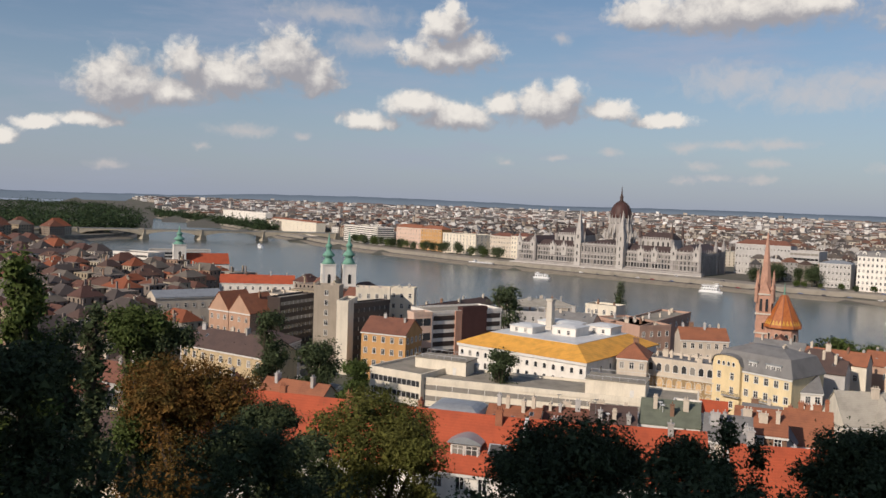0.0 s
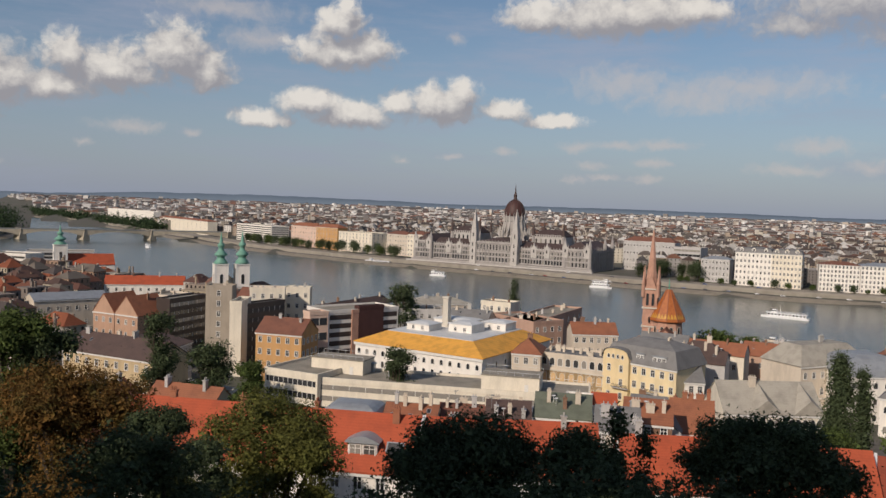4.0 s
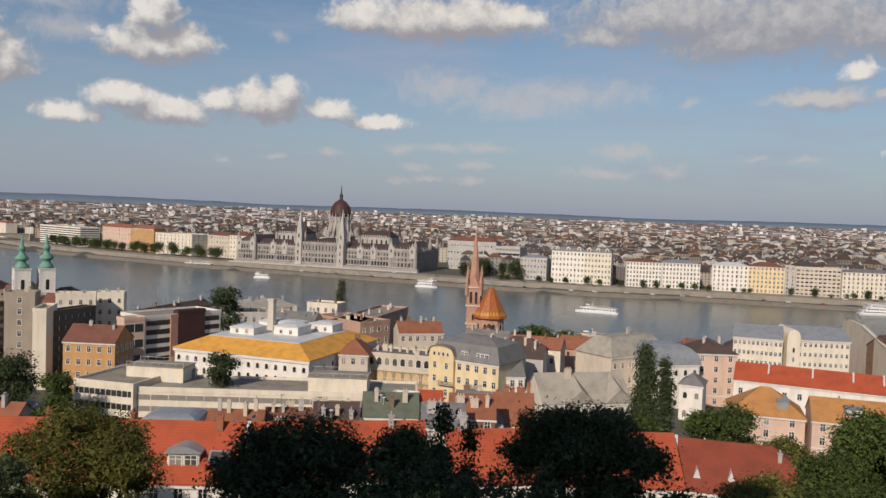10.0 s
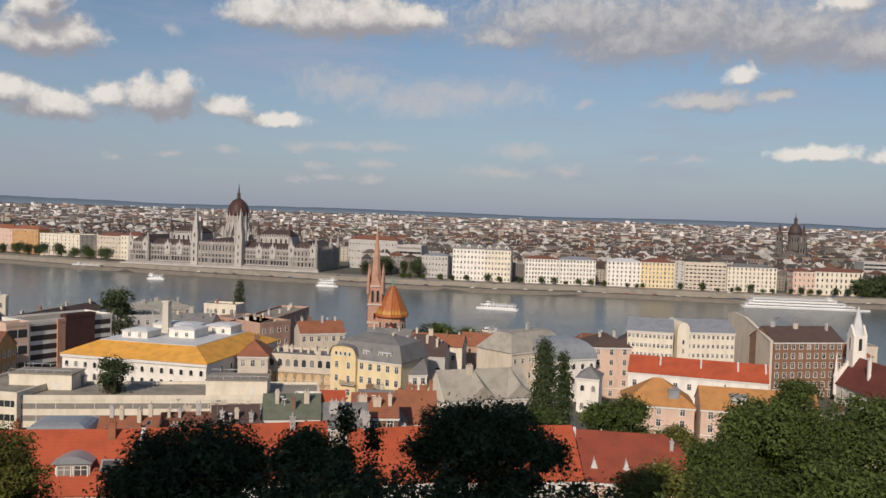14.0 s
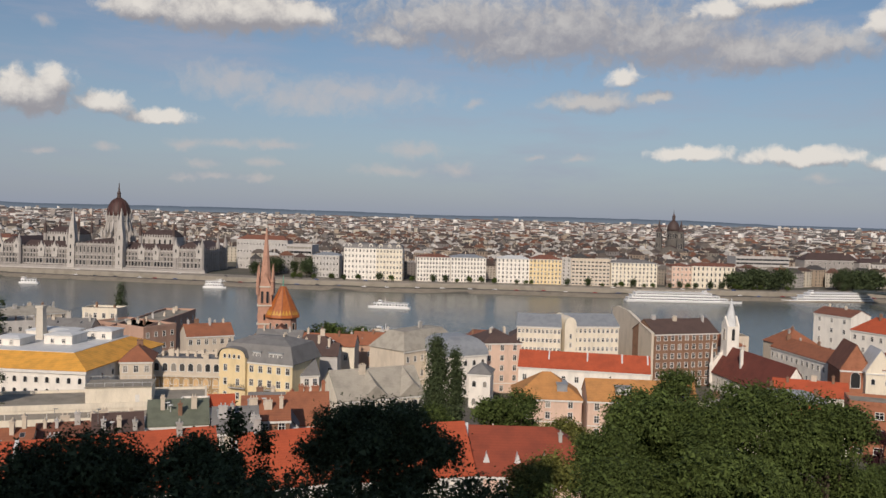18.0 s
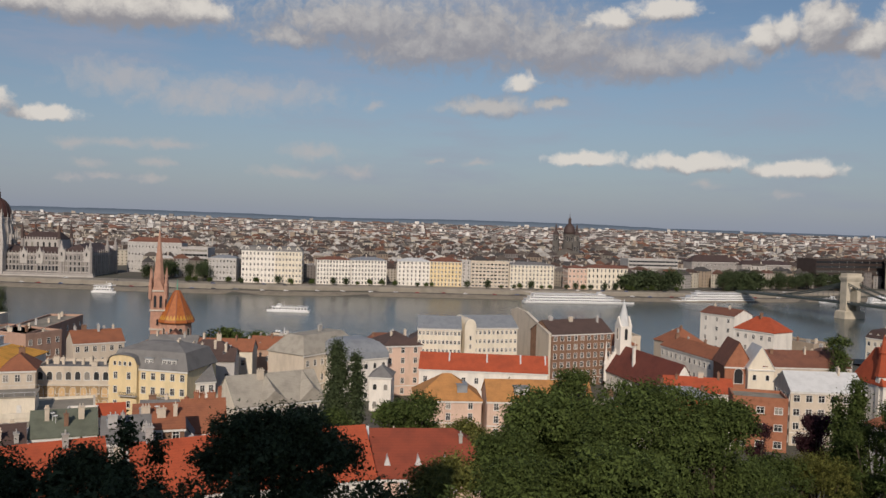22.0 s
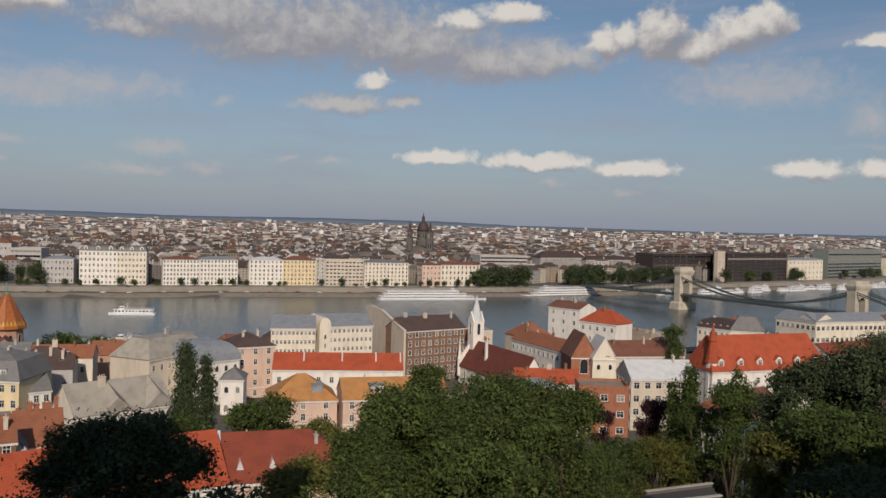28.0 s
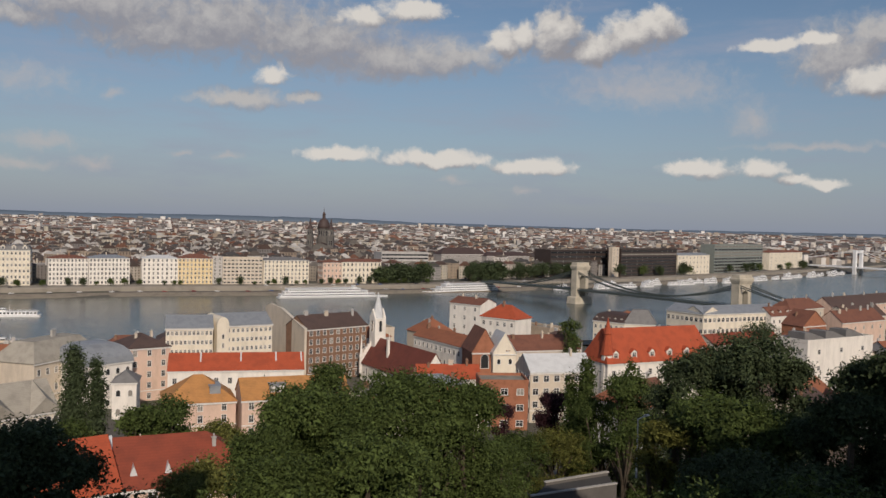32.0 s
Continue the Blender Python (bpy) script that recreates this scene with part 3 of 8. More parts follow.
def house(x, y, turn, L, D, base, eave, ridge, roof="gable", wall=None, tile=None, storeys=3, bays=6, label="", sides="f",
          chimneys=2, dormers=0, style="plain", ww=1.2, wh=1.9, frame_mat=None, glass=None, sky_windows=0, cornice=True, group="", name="house",
          top=0.0, chimney_mat=None, below=3.5, end_bays=0, aerials=0, dormer_size=1.0):
    """A house whose front runs from (x, y) for L metres along turn; D is its depth; heights are above the water."""
    rng = random.Random(int(abs(x * 13.7 + y * 7.3 + L * 3.1)))
    wall, tile = wall or CREAM, tile or BROWN_TILE
    frame_mat, glass = frame_mat or FRAME, glass or GLASS
    h = thing(name, x, y, base, turn, label, "house" if name == "house" else "building", group)
    BUILT.append((x, y, radians(turn), L, D, base, eave))
    e, r = eave - base, ridge - base
    body = Shape()
    z0 = -below
    if roof == "gable":
        body.extrude_x([(0, z0), (D, z0), (D, e), (D / 2, r - 0.26), (0, e)][::-1], 0, L)
    elif roof == "cross":
        body.extrude_y([(0, z0), (L, z0), (L, e), (L / 2, r - 0.26), (0, e)], 0, D)
    elif roof == "shed":
        body.extrude_x([(0, z0), (D, z0), (D, r - 0.26), (0, e - 0.26)][::-1], 0, L)
    else:
        body.box(0, 0, z0, L, D, e - 0.02)
    part("wall", body, wall, h)
    part("roof", roof_shape(roof, L, D, e, r), tile, h)
    if roof == "flat":
        p = Shape()
        p.box(-0.1, -0.1, e - 0.3, L + 0.1, 0.3, e + 0.9).box(-0.1, D - 0.3, e - 0.3, L + 0.1, D + 0.1, e + 0.9)
        p.box(-0.1, 0.3, e - 0.3, 0.3, D - 0.3, e + 0.9).box(L - 0.3, 0.3, e - 0.3, L + 0.1, D - 0.3, e + 0.9)
        part("parapet", p, wall, h)
    if cornice and roof != "flat":
        part("cornice", Shape().box(-0.3, -0.38, e - 0.75, L + 0.3, -0.003, e - 0.26), frame_mat, h)
        if storeys > 2:
            part("string_course", Shape().box(-0.1, -0.16, e / storeys * 1.02 - 0.3, L + 0.1, -0.003, e / storeys * 1.02), frame_mat, h)
    # windows, storey by storey
    step = (e - top) / storeys
    hh = min(wh, step * 0.66)

    def row(count, length, ox, oy, rot):
        me = window_mesh(ww, hh, style, frame_mat, glass)
        for k in range(storeys):
            for i in range(count):
                u = (i + 0.5) * length / count
                a = radians(rot)
                placed("window", me, h, ox + u * math.cos(a), oy + u * math.sin(a), k * step + step * 0.24, rot)

    if "f" in sides and bays:
        row(bays, L, 0, 0, 0)
    n = end_bays or max(1, round(D / (L / max(bays, 1))))
    if "r" in sides:
        row(n, D, L, 0, 90)
    if "l" in sides:
        row(n, D, 0, D, 270)
    for i in range(chimneys):
        cx = L * (i + rng.uniform(0.25, 0.75)) / chimneys
        cy = D * rng.uniform(0.35, 0.65)
        me = chimney_mesh(rng.choice((0.8, 1.1, 1.7)), rng.choice((0.6, 0.8)), rng.choice((1.2, 1.6, 2.1)), rng.choice((2, 3)), chimney_mat or rng.choice((BROWN_BRICK, BEIGE, BEIGE, GREY, CONCRETE)))
        placed("chimney", me, h, cx, cy, roof_height(roof, L, D, e, r, cx, cy), rng.choice((0, 90)))
    for i in range(aerials):
        cx, cy = L * rng.uniform(0.1, 0.9), D * rng.uniform(0.35, 0.65)
        ob = placed("aerial", aerial_mesh(rng.randrange(3)), h, cx, cy, roof_height(roof, L, D, e, r, cx, cy), rng.uniform(0, 360))
    for i in range(dormers):
        cx = L * (i + 0.5) / dormers
        d = Shape()
        d.extrude_y([(-0.8, 0), (0.8, 0), (0.8, 1.35), (0, 1.95), (-0.8, 1.35)], 0, 2.6)
        ob = part("dormer", d, [wall], h)
        cy = D * 0.14 if roof in ("gable", "hip") else 0.9 if roof == "steep_hip" else 0.45
        zz = roof_height("gable", L, D, e, r, cx, cy) - 0.1 if roof != "mansard" else e + 0.35
        ob.matrix_basis = pose(cx, cy, zz) @ Matrix.Diagonal((dormer_size, dormer_size, dormer_size, 1))
        dr = Shape().extrude_y([(-1.05, 1.2), (0, 2.0), (1.05, 1.2), (1.05, 1.35), (0, 2.18), (-1.05, 1.35)], -0.2, 2.6)
        part("roof", dr, tile, ob)
        placed("pane", window_mesh(0.9, 1.0, "plain", frame_mat, glass), ob, 0, -0.02, 0.25)
    for i in range(sky_windows):
        cx, cy = L * (i + 0.5) / sky_windows, D * rng.choice((0.14, 0.2, 0.3))
        zz = roof_height("gable", L, D, e, r, cx, cy)
        ob = part("skylight", skylight_mesh(), None, h)
        ob.matrix_basis = Matrix.Translation((cx, cy, zz + 0.06)) @ Euler((math.atan2(r - e, D / 2), 0, 0)).to_matrix().to_4x4()
    return h


AERIALS = {}


def aerial_mesh(k):
    """Roof clutter: a rake aerial, a dish on a pole, a metal vent."""
    if k not in AERIALS:
        s = Shape()
        if k == 0:
            s.beam((0, 0, -0.5), (0, 0, 3.2), 0.07)
            for i in range(5):
                s.beam((-0.2 + i * 0.25, -0.55 + i * 0.05, 3.0), (-0.2 + i * 0.25, 0.55 - i * 0.05, 3.0), 0.04)
            s.beam((-0.3, 0, 3.0), (0.9, 0, 3.0), 0.05)
            mats = STEEL
        elif k == 1:
            s.beam((0, 0, -0.5), (0, 0, 1.4), 0.08)
            s.lathe(0, 0, [(0.05, 1.2), (0.35, 1.3), (0.48, 1.45), (0.46, 1.48), (0.3, 1.36)], 10)
            mats = PALE_SHEET
        else:
            s.lathe(0, 0, [(0.22, -0.5), (0.22, 1.0), (0.36, 1.05), (0.36, 1.25), (0.1, 1.45)], 8)
            mats = SHEET
        AERIALS[k] = s.mesh("aerial", mats)
    return AERIALS[k]


def modern_block(x, y, turn, L, D, base, top, floors, label, wall=None, glass=None, sides="f", name="office_building", mullion=2.4, roof=None, ratio=0.45, group="", hide=0):
    """A flat-roofed block with window bands between solid parapet bands."""
    h = thing(name, x, y, base, turn, label, "building", group)
    BUILT.append((x, y, radians(turn), L, D, base, top))
    e, wall, glass = top - base, wall or CREAM, glass or GLASS
    part("wall", Shape().box(0, 0, -3.5, L, D, e - 0.02), wall, h)
    part("roof", Shape().box(0.3, 0.3, e - 0.02, L - 0.3, D - 0.3, e + 0.12), roof or FELT, h)
    s = Shape()
    ring = ((-0.15, -0.15), (L + 0.15, -0.15), (L + 0.15, D + 0.15), (-0.15, D + 0.15))
    inner = ((0.3, 0.3), (L - 0.3, 0.3), (L - 0.3, D - 0.3), (0.3, D - 0.3))
    for z in (e - 0.5, e + 0.8):
        s.v += [(a, b, z) for a, b in ring] + [(a, b, z) for a, b in inner]
    for i in range(4):
        j = (i + 1) % 4
        for q in ((i, j, 8 + j, 8 + i), (4 + j, 4 + i, 12 + i, 12 + j), (8 + i, 8 + j, 12 + j, 12 + i), (j, i, 4 + i, 4 + j)):
            s.f.append(q)
            s.m.append(0)
    part("parapet", s, wall, h)
    step = (e - 0.6) / floors
    for k in range(hide, floors):
        z0 = k * step + step * (1 - ratio) * 0.62
        z1 = z0 + step * ratio
        if "f" in sides:
            part("window_band", Shape().box(0.6, -0.06, z0, L - 0.6, 0.0, z1), glass, h)
            n = max(2, int(L / mullion))
            m = Shape().box(-0.06, -0.16, 0, 0.06, -0.062, z1 - z0).mesh("mullion", FRAME) if k == hide else m
            for i in range(1, n):
                placed("mullion", m, h, L * i / n, 0, z0)
        if "r" in sides:
            part("window_band", Shape().box(L, 0.6, z0, L + 0.06, D - 0.6, z1), glass, h)
        if "l" in sides:
            part("window_band", Shape().box(-0.06, 0.6, z0, 0, D - 0.6, z1), glass, h)
    return h


SKYLIGHT = []



def skylight_mesh():
    if not SKYLIGHT:
        s = Shape()
        s.box(-0.5, -0.7, -0.1, 0.5, 0.7, 0.07)
        s.face([(-0.4, -0.6, 0.08), (0.4, -0.6, 0.08), (0.4, 0.6, 0.08), (-0.4, 0.6, 0.08)], 1)
        SKYLIGHT.append(s.mesh("skylight", [SHEET, GLASS]))
    return SKYLIGHT[0]


# ---- trees ----


def leaf_cloud(rng, lobes, count, size, inner=0.72, outer=1.04, clump=24, spread=2.6):
    """Many small three-cornered leaves, set in clumps on the lobes (centre, radii)."""
    cent, nor = [], []
    weights = np.array([(rx * ry * rz) ** (2 / 3) for _, (rx, ry, rz) in lobes])
    weights /= weights.sum()
    for (c, rad), w in zip(lobes, weights):
        clumps = max(3, int(count * w / clump))
        d = rng.normal(size=(clumps, 3))
        d /= np.linalg.norm(d, axis=1)[:, None]
        d[:, 2] = np.where(d[:, 2] < -0.55, -d[:, 2], d[:, 2])
        p = np.array(c) + d * np.array(rad) * rng.uniform(inner, outer, clumps)[:, None]
        off = rng.normal(size=(clumps, clump, 3)) * (size * spread)
        cent.append((p[:, None, :] + off).reshape(-1, 3))
        nn = d[:, None, :] * 0.8 + rng.normal(size=(clumps, clump, 3)) * 0.6 + np.array([0, 0, 0.35])
        nor.append(nn.reshape(-1, 3))
    cent, nor = np.concatenate(cent), np.concatenate(nor)
    nor /= np.linalg.norm(nor, axis=1)[:, None]
    t = np.cross(nor, rng.normal(size=nor.shape))
    t /= np.linalg.norm(t, axis=1)[:, None] + 1e-9
    b = np.cross(nor, t)
    n = len(cent)
    ln = size * rng.uniform(0.7, 1.35, (n, 1))
    wd = ln * rng.uniform(0.6, 0.9, (n, 1))
    v = np.stack([cent - t * ln + b * wd * 0.5, cent - t * ln * 0.4 - b * wd, cent + t * ln], axis=1).reshape(-1, 3)
    idx = np.arange(n * 3, dtype=np.int32)
    me = bpy.data.meshes.new("leaves")
    me.vertices.add(n * 3)
    me.vertices.foreach_set("co", v.astype(np.float32).ravel())
    me.loops.add(n * 3)
    me.loops.foreach_set("vertex_index", idx)
    me.polygons.add(n)
    me.polygons.foreach_set("loop_start", idx[::3])
    me.update(calc_edges=True)
    return me


def tree(x, y, z, height, radius, leaf, seed, label, leaves=2500, size=0.35, form="round", group="", name="tree"):
    rng = np.random.default_rng(seed)
    ob = thing(name, x, y, z, float(rng.uniform(0, 360)), label, "tree", group)
    trunk = Shape()
    th = height * (0.35 if form == "round" else 0.2)
    tr = max(0.12, height * 0.022)
    trunk.lathe(0, 0, [(tr * 1.5, -1.5), (tr, th * 0.3), (tr * 0.8, th), (tr * 0.3, height * 0.8)], 8)
    lobes = []
    if form == "round":
        k = 15
        for i in range(k):
            a = 2 * math.pi * i / k * 1.618 + rng.uniform(-0.3, 0.3)
            q = 0.28 + 0.6 * i / (k - 1) + rng.uniform(-0.04, 0.04)
            f = rng.uniform(0.55, 0.9) * math.sqrt(max(0.08, 1 - ((q - 0.5) / 0.52) ** 2))
            c = (radius * f * math.cos(a), radius * f * math.sin(a), height * q)
            s = radius * rng.uniform(0.30, 0.46)
            c = (c[0], c[1], min(c[2], height - s * 1.05 - radius * 0.55 * f * f))
            lobes.append((c, (s, s, s * rng.uniform(0.7, 1.0))))
            trunk.beam((0, 0, th * rng.uniform(0.6, 1.1)), c, tr * 0.5)
        lobes.append(((0, 0, height * 0.6), (radius * 0.6, radius * 0.6, height * 0.26)))
        dome = min(radius * 0.85, height * 0.4)
        for i in range(5):
            a = 1.2566 * i + rng.uniform(-0.3, 0.3)
            s = radius * rng.uniform(0.36, 0.46)
            lobes.append(((radius * 0.48 * math.cos(a), radius * 0.48 * math.sin(a), height - dome * rng.uniform(0.42, 0.75)), (s, s, dome * 0.42)))
        lobes.append(((0, 0, height - dome * 0.4), (radius * 0.42, radius * 0.42, dome * 0.4)))
    elif form == "tall":
        for i in range(26):
            q = 0.2 + 0.78 * i / 25
            a = 2.4 * i + rng.uniform(-0.4, 0.4)
            f = radius * (0.75 - 0.62 * max(0.0, q - 0.45) / 0.55) * rng.uniform(0.4, 0.95)
            s = radius * rng.uniform(0.24, 0.4) * (1.15 - 0.6 * q)
            c = (f * math.cos(a), f * math.sin(a), height * q - s)
            lobes.append((c, (s, s, s * 1.25)))
            trunk.beam((0, 0, height * q * 0.8), c, tr * 0.3)
    elif form == "bush":
        for i in range(8):
            a = 2 * math.pi * i / 8 + rng.uniform(-0.3, 0.3)
            f = rng.uniform(0.3, 0.8)
            s = radius * rng.uniform(0.35, 0.5)
            lobes.append(((radius * f * math.cos(a), radius * f * math.sin(a), max(s * 0.5, height - s * rng.uniform(1.0, 1.6))), (s, s, s)))
            lobes.append(((radius * f * math.cos(a), radius * f * math.sin(a), height * 0.45), (s, s, height * 0.4)))
    elif form == "column":
        for i in range(9):
            q = 0.12 + 0.8 * i / 8
            s = radius * (0.55 + 0.5 * math.sin(math.pi * min(1, q * 1.02)))
            off = rng.uniform(-0.1, 0.1, 2) * radius
            lobes.append(((off[0], off[1], height * q), (s * 0.8, s * 0.8, height * 0.11)))
    else:  # conifer
        for i in range(10):
            q = 0.12 + 0.84 * i / 9
            s = radius * (1.05 - q)
            for j in range(3):
                a = rng.uniform(0, 6.28)
                lobes.append(((s * 0.5 * math.cos(a), s * 0.5 * math.sin(a), height * q), (s * 0.7 + 0.2, s * 0.7 + 0.2, height * 0.05)))
    part("trunk", trunk, BARK, ob)
    me = leaf_cloud(rng, lobes, leaves * 2, size * 0.72)
    me.materials.append(leaf)
    crown = part("crown", me, None, ob)
    # inner leaves close the crown behind the outer ones
    me = leaf_cloud(rng, lobes, max(600, int(leaves * 0.6)), size * 1.45, 0.3, 0.88, 8, 1.2)
    me.materials.append(leaf)
    part("inner_crown", me, None, crown)
    return ob


# ---- ground, river, banks ----
PEST_BANK = [(1720, 3700), (1254, 2750), (1020, 1800), (870, 1300), (800, 1080), (768, 900), (750, 700), (757, 500), (764, 330), (778, 230), (812, 125), (832, 10), (887, -186), (925, -275), (1014, -441), (1160, -690), (1440, -1095), (1900, -1700)]
BUDA_BANK = [(1560, 3700), (1090, 2400), (690, 1500), (590, 1340), (360, 1180), (345, 1000), (338, 700), (352, 400), (385, 160), (428, 0), (470, -150), (515, -370), (620, -640), (860, -1100), (1300, -1800)]


def along(line, y):
    """x of a bank at that y."""
    for (x0, y0), (x1, y1) in zip(line, line[1:]):
        if y1 <= y <= y0:
            return x0 + (x1 - x0) * (y0 - y) / (y0 - y1)
    return line[0][0] if y > line[0][1] else line[-1][0]


SLOPE = ((0, 71.0), (2.5, 70.5), (5, 58), (14, 54), (40, 44), (75, 33), (110, 26), (150, 20), (200, 14.5), (270, 10.5), (340, 8.0), (9999, 8.0))


def land_height(x, y):
    """Castle hill, the low town below it, the river bed and the plain beyond, which rises far off."""
    r = math.hypot(x, y)
    xb, xp = along(BUDA_BANK, y), along(PEST_BANK, y)
    if xb + 0.5 < x < xp - 0.5:
        return -4.0
    if x >= xp - 0.5:
        far = max(0.0, (r - 1500) / 3300)
        return (2.6 if x < xp + 22 else 6.8) + 46 * far ** 1.25
    # behind the camera the hill goes on as a plateau
    q = x * 0.8 + y * 0.25
    if q < 0:
        return 71.0 if r > 12 else 71.0
    for (r0, h0), (r1, h1) in zip(SLOPE, SLOPE[1:]):
        if r0 <= r <= r1:
            h = h0 + (h1 - h0) * (r - r0) / (r1 - r0)
            break
    a = math.degrees(math.atan2(x, y))
    h += 9.0 * math.exp(-((a - 113) / 9) ** 2) * math.exp(-((r - 126) / 38) ** 2)
    if r > 1200 and x < xb:
        h += min(12.0, (r - 1200) * 0.01)
    return h


s = Shape()
radii = [0, 2.4, 4.5, 6.5, 9, 11, 14, 18, 24, 32, 42, 55, 70, 90, 115, 145, 180, 220, 270, 330, 380, 420, 470, 530, 600, 660, 700, 740, 780, 820, 860, 900, 940, 990, 1050, 1130, 1230, 1350, 1500, 1700, 1950, 2300, 2700, 3200, 3800, 4400, 4880]
N_AZ = 240
for r in radii:
    for i in range(N_AZ):
        t = 2 * math.pi * i / N_AZ
        gx, gy = r * math.sin(t), r * math.cos(t)
        s.v.append((gx, gy, land_height(gx, gy)))
for k in range(len(radii) - 1):
    for i in range(N_AZ):
        j = (i + 1) % N_AZ
        s.f.append((k * N_AZ + i, k * N_AZ + N_AZ + i, k * N_AZ + N_AZ + j, k * N_AZ + j))
        s.m.append(1 if radii[k] < 60 else 0)
ground = new("ground", s.mesh("ground", [EARTH, GRASS], True))
tagged(ground, "city ground sloping from a grassy hill down to the river", "ground", kind="structure")

water_mat = material("river_water", (0.075, 0.088, 0.08), 0.22, 0.1, 0.01, 0.1, specular=0.5)
t = water_mat.node_tree
tc = t.nodes.new("ShaderNodeTexCoord").outputs["Object"]
heights = None
for sc, amp in ((0.05, 1.0), (0.25, 0.5), (0.9, 0.22)):
    n = t.nodes.new("ShaderNodeTexNoise")
    n.inputs["Scale"].default_value, n.inputs["Detail"].default_value = sc, 3
    t.links.new(tc, n.inputs["Vector"])
    hgt = math_node(t, "MULTIPLY", n.outputs["Fac"], amp)
    heights = hgt if heights is None else math_node(t, "ADD", heights, hgt)
bn = t.nodes.new("ShaderNodeBump")
bn.inputs["Strength"].default_value, bn.inputs["Distance"].default_value = 0.35, 0.6
t.links.new(heights, bn.inputs["Height"])
t.links.new(bn.outputs[0], t.nodes["Principled BSDF"].inputs["Normal"])
s = Shape()
for (x0, y0), (x1, y1) in zip(BUDA_BANK, BUDA_BANK[1:]):
    n = max(2, int((y0 - y1) / 120))
    for k in range(n):
        ya, yb = y0 + (y1 - y0) * k / n, y0 + (y1 - y0) * (k + 1) / n
        s.face([(along(BUDA_BANK, ya) - 8, ya, 0), (along(BUDA_BANK, yb) - 8, yb, 0), (along(PEST_BANK, yb) + 8, yb, 0), (along(PEST_BANK, ya) + 8, ya, 0)])
tagged(new("water", s.mesh("water", water_mat)), "wide grey-green river with a faintly rippled surface", "river", kind="structure")


def bank_strip(name, line, profile, mat, label, category, lo=-1e9, hi=1e9, sign=1):
    """A strip that follows a bank; profile: (metres inland, height)."""
    s = Shape()
    pts = [p for p in line if lo <= p[1] <= hi]
    nrm = []
    for i, (x, y) in enumerate(pts):
        a, b = Vector(pts[max(0, i - 1)]), Vector(pts[min(len(pts) - 1, i + 1)])
        d = (b - a).normalized()
        nrm.append(Vector((-d.y, d.x)) * sign)
    n = len(profile)
    for (x, y), q in zip(pts, nrm):
        for off, z in profile:
            s.v.append((x + q.x * off, y + q.y * off, z))
    for i in range(len(pts) - 1):
        for k in range(n - 1):
            s.f.append((i * n + k, i * n + k + 1, i * n + n + k + 1, i * n + n + k))
            s.m.append(0)
    return tagged(new(name, s.mesh(name, mat)), label, category, kind="structure")


bank_strip("quay_wall_pest", PEST_BANK, [(-9, -3.5), (-9, 0.2), (0, 2.6), (3, 2.9), (3, 2.5)], QUAY, "sloping stone quay wall along the far bank", "quay")
bank_strip("road_pest_quay", PEST_BANK, [(3, 2.72), (13, 2.75), (13, 2.4)], ASPHALT, "grey asphalt quay road beside the river", "road")
bank_strip("quay_wall_upper_pest", PEST_BANK, [(13, 2.4), (13.3, 6.9), (14.2, 7.5), (14.8, 7.5), (15, 7.0), (30, 7.05), (48, 7.0)], PAVING, "upper embankment wall and promenade on the far bank", "embankment")
bank_strip("quay_wall_buda", BUDA_BANK, [(8, -3.5), (7, 0.2), (0, 3.0), (-14, 3.1), (-14.3, 7.6), (-15, 8.2), (-15.5, 8.2), (-15.6, 8.0), (-30, 8.0)], QUAY, "stone quay along the near bank", "quay")
bank_strip("road_buda_quay", BUDA_BANK, [(-2, 3.16), (-12, 3.18)], ASPHALT, "asphalt quay road along the near bank", "road")

# far hills, a plain distant backdrop behind the city, with haze in their colour
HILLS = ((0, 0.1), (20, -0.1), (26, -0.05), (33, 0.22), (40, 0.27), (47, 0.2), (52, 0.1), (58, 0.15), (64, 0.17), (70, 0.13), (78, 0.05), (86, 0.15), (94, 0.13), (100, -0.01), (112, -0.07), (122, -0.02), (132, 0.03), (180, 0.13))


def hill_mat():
    # the blue base and weak emission stand in for distance haze
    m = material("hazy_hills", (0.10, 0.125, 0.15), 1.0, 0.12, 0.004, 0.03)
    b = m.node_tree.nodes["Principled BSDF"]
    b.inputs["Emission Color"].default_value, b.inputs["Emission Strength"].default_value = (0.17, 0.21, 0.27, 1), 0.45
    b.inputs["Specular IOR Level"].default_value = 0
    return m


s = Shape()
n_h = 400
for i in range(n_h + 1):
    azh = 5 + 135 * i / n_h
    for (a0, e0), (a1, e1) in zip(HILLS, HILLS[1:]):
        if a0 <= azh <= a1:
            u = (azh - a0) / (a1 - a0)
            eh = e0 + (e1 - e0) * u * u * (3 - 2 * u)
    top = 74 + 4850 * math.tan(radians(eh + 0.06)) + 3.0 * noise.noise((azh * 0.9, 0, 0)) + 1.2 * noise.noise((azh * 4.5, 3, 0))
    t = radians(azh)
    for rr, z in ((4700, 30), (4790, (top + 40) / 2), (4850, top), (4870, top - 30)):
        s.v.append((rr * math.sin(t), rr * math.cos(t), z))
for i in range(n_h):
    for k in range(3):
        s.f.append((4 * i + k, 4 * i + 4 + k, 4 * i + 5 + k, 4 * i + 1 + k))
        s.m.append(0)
tagged(new("backdrop_hills", s.mesh("backdrop_hills", hill_mat(), True)), "low hills along the horizon, tinted blue and glowing for haze", "hills", kind="structure")


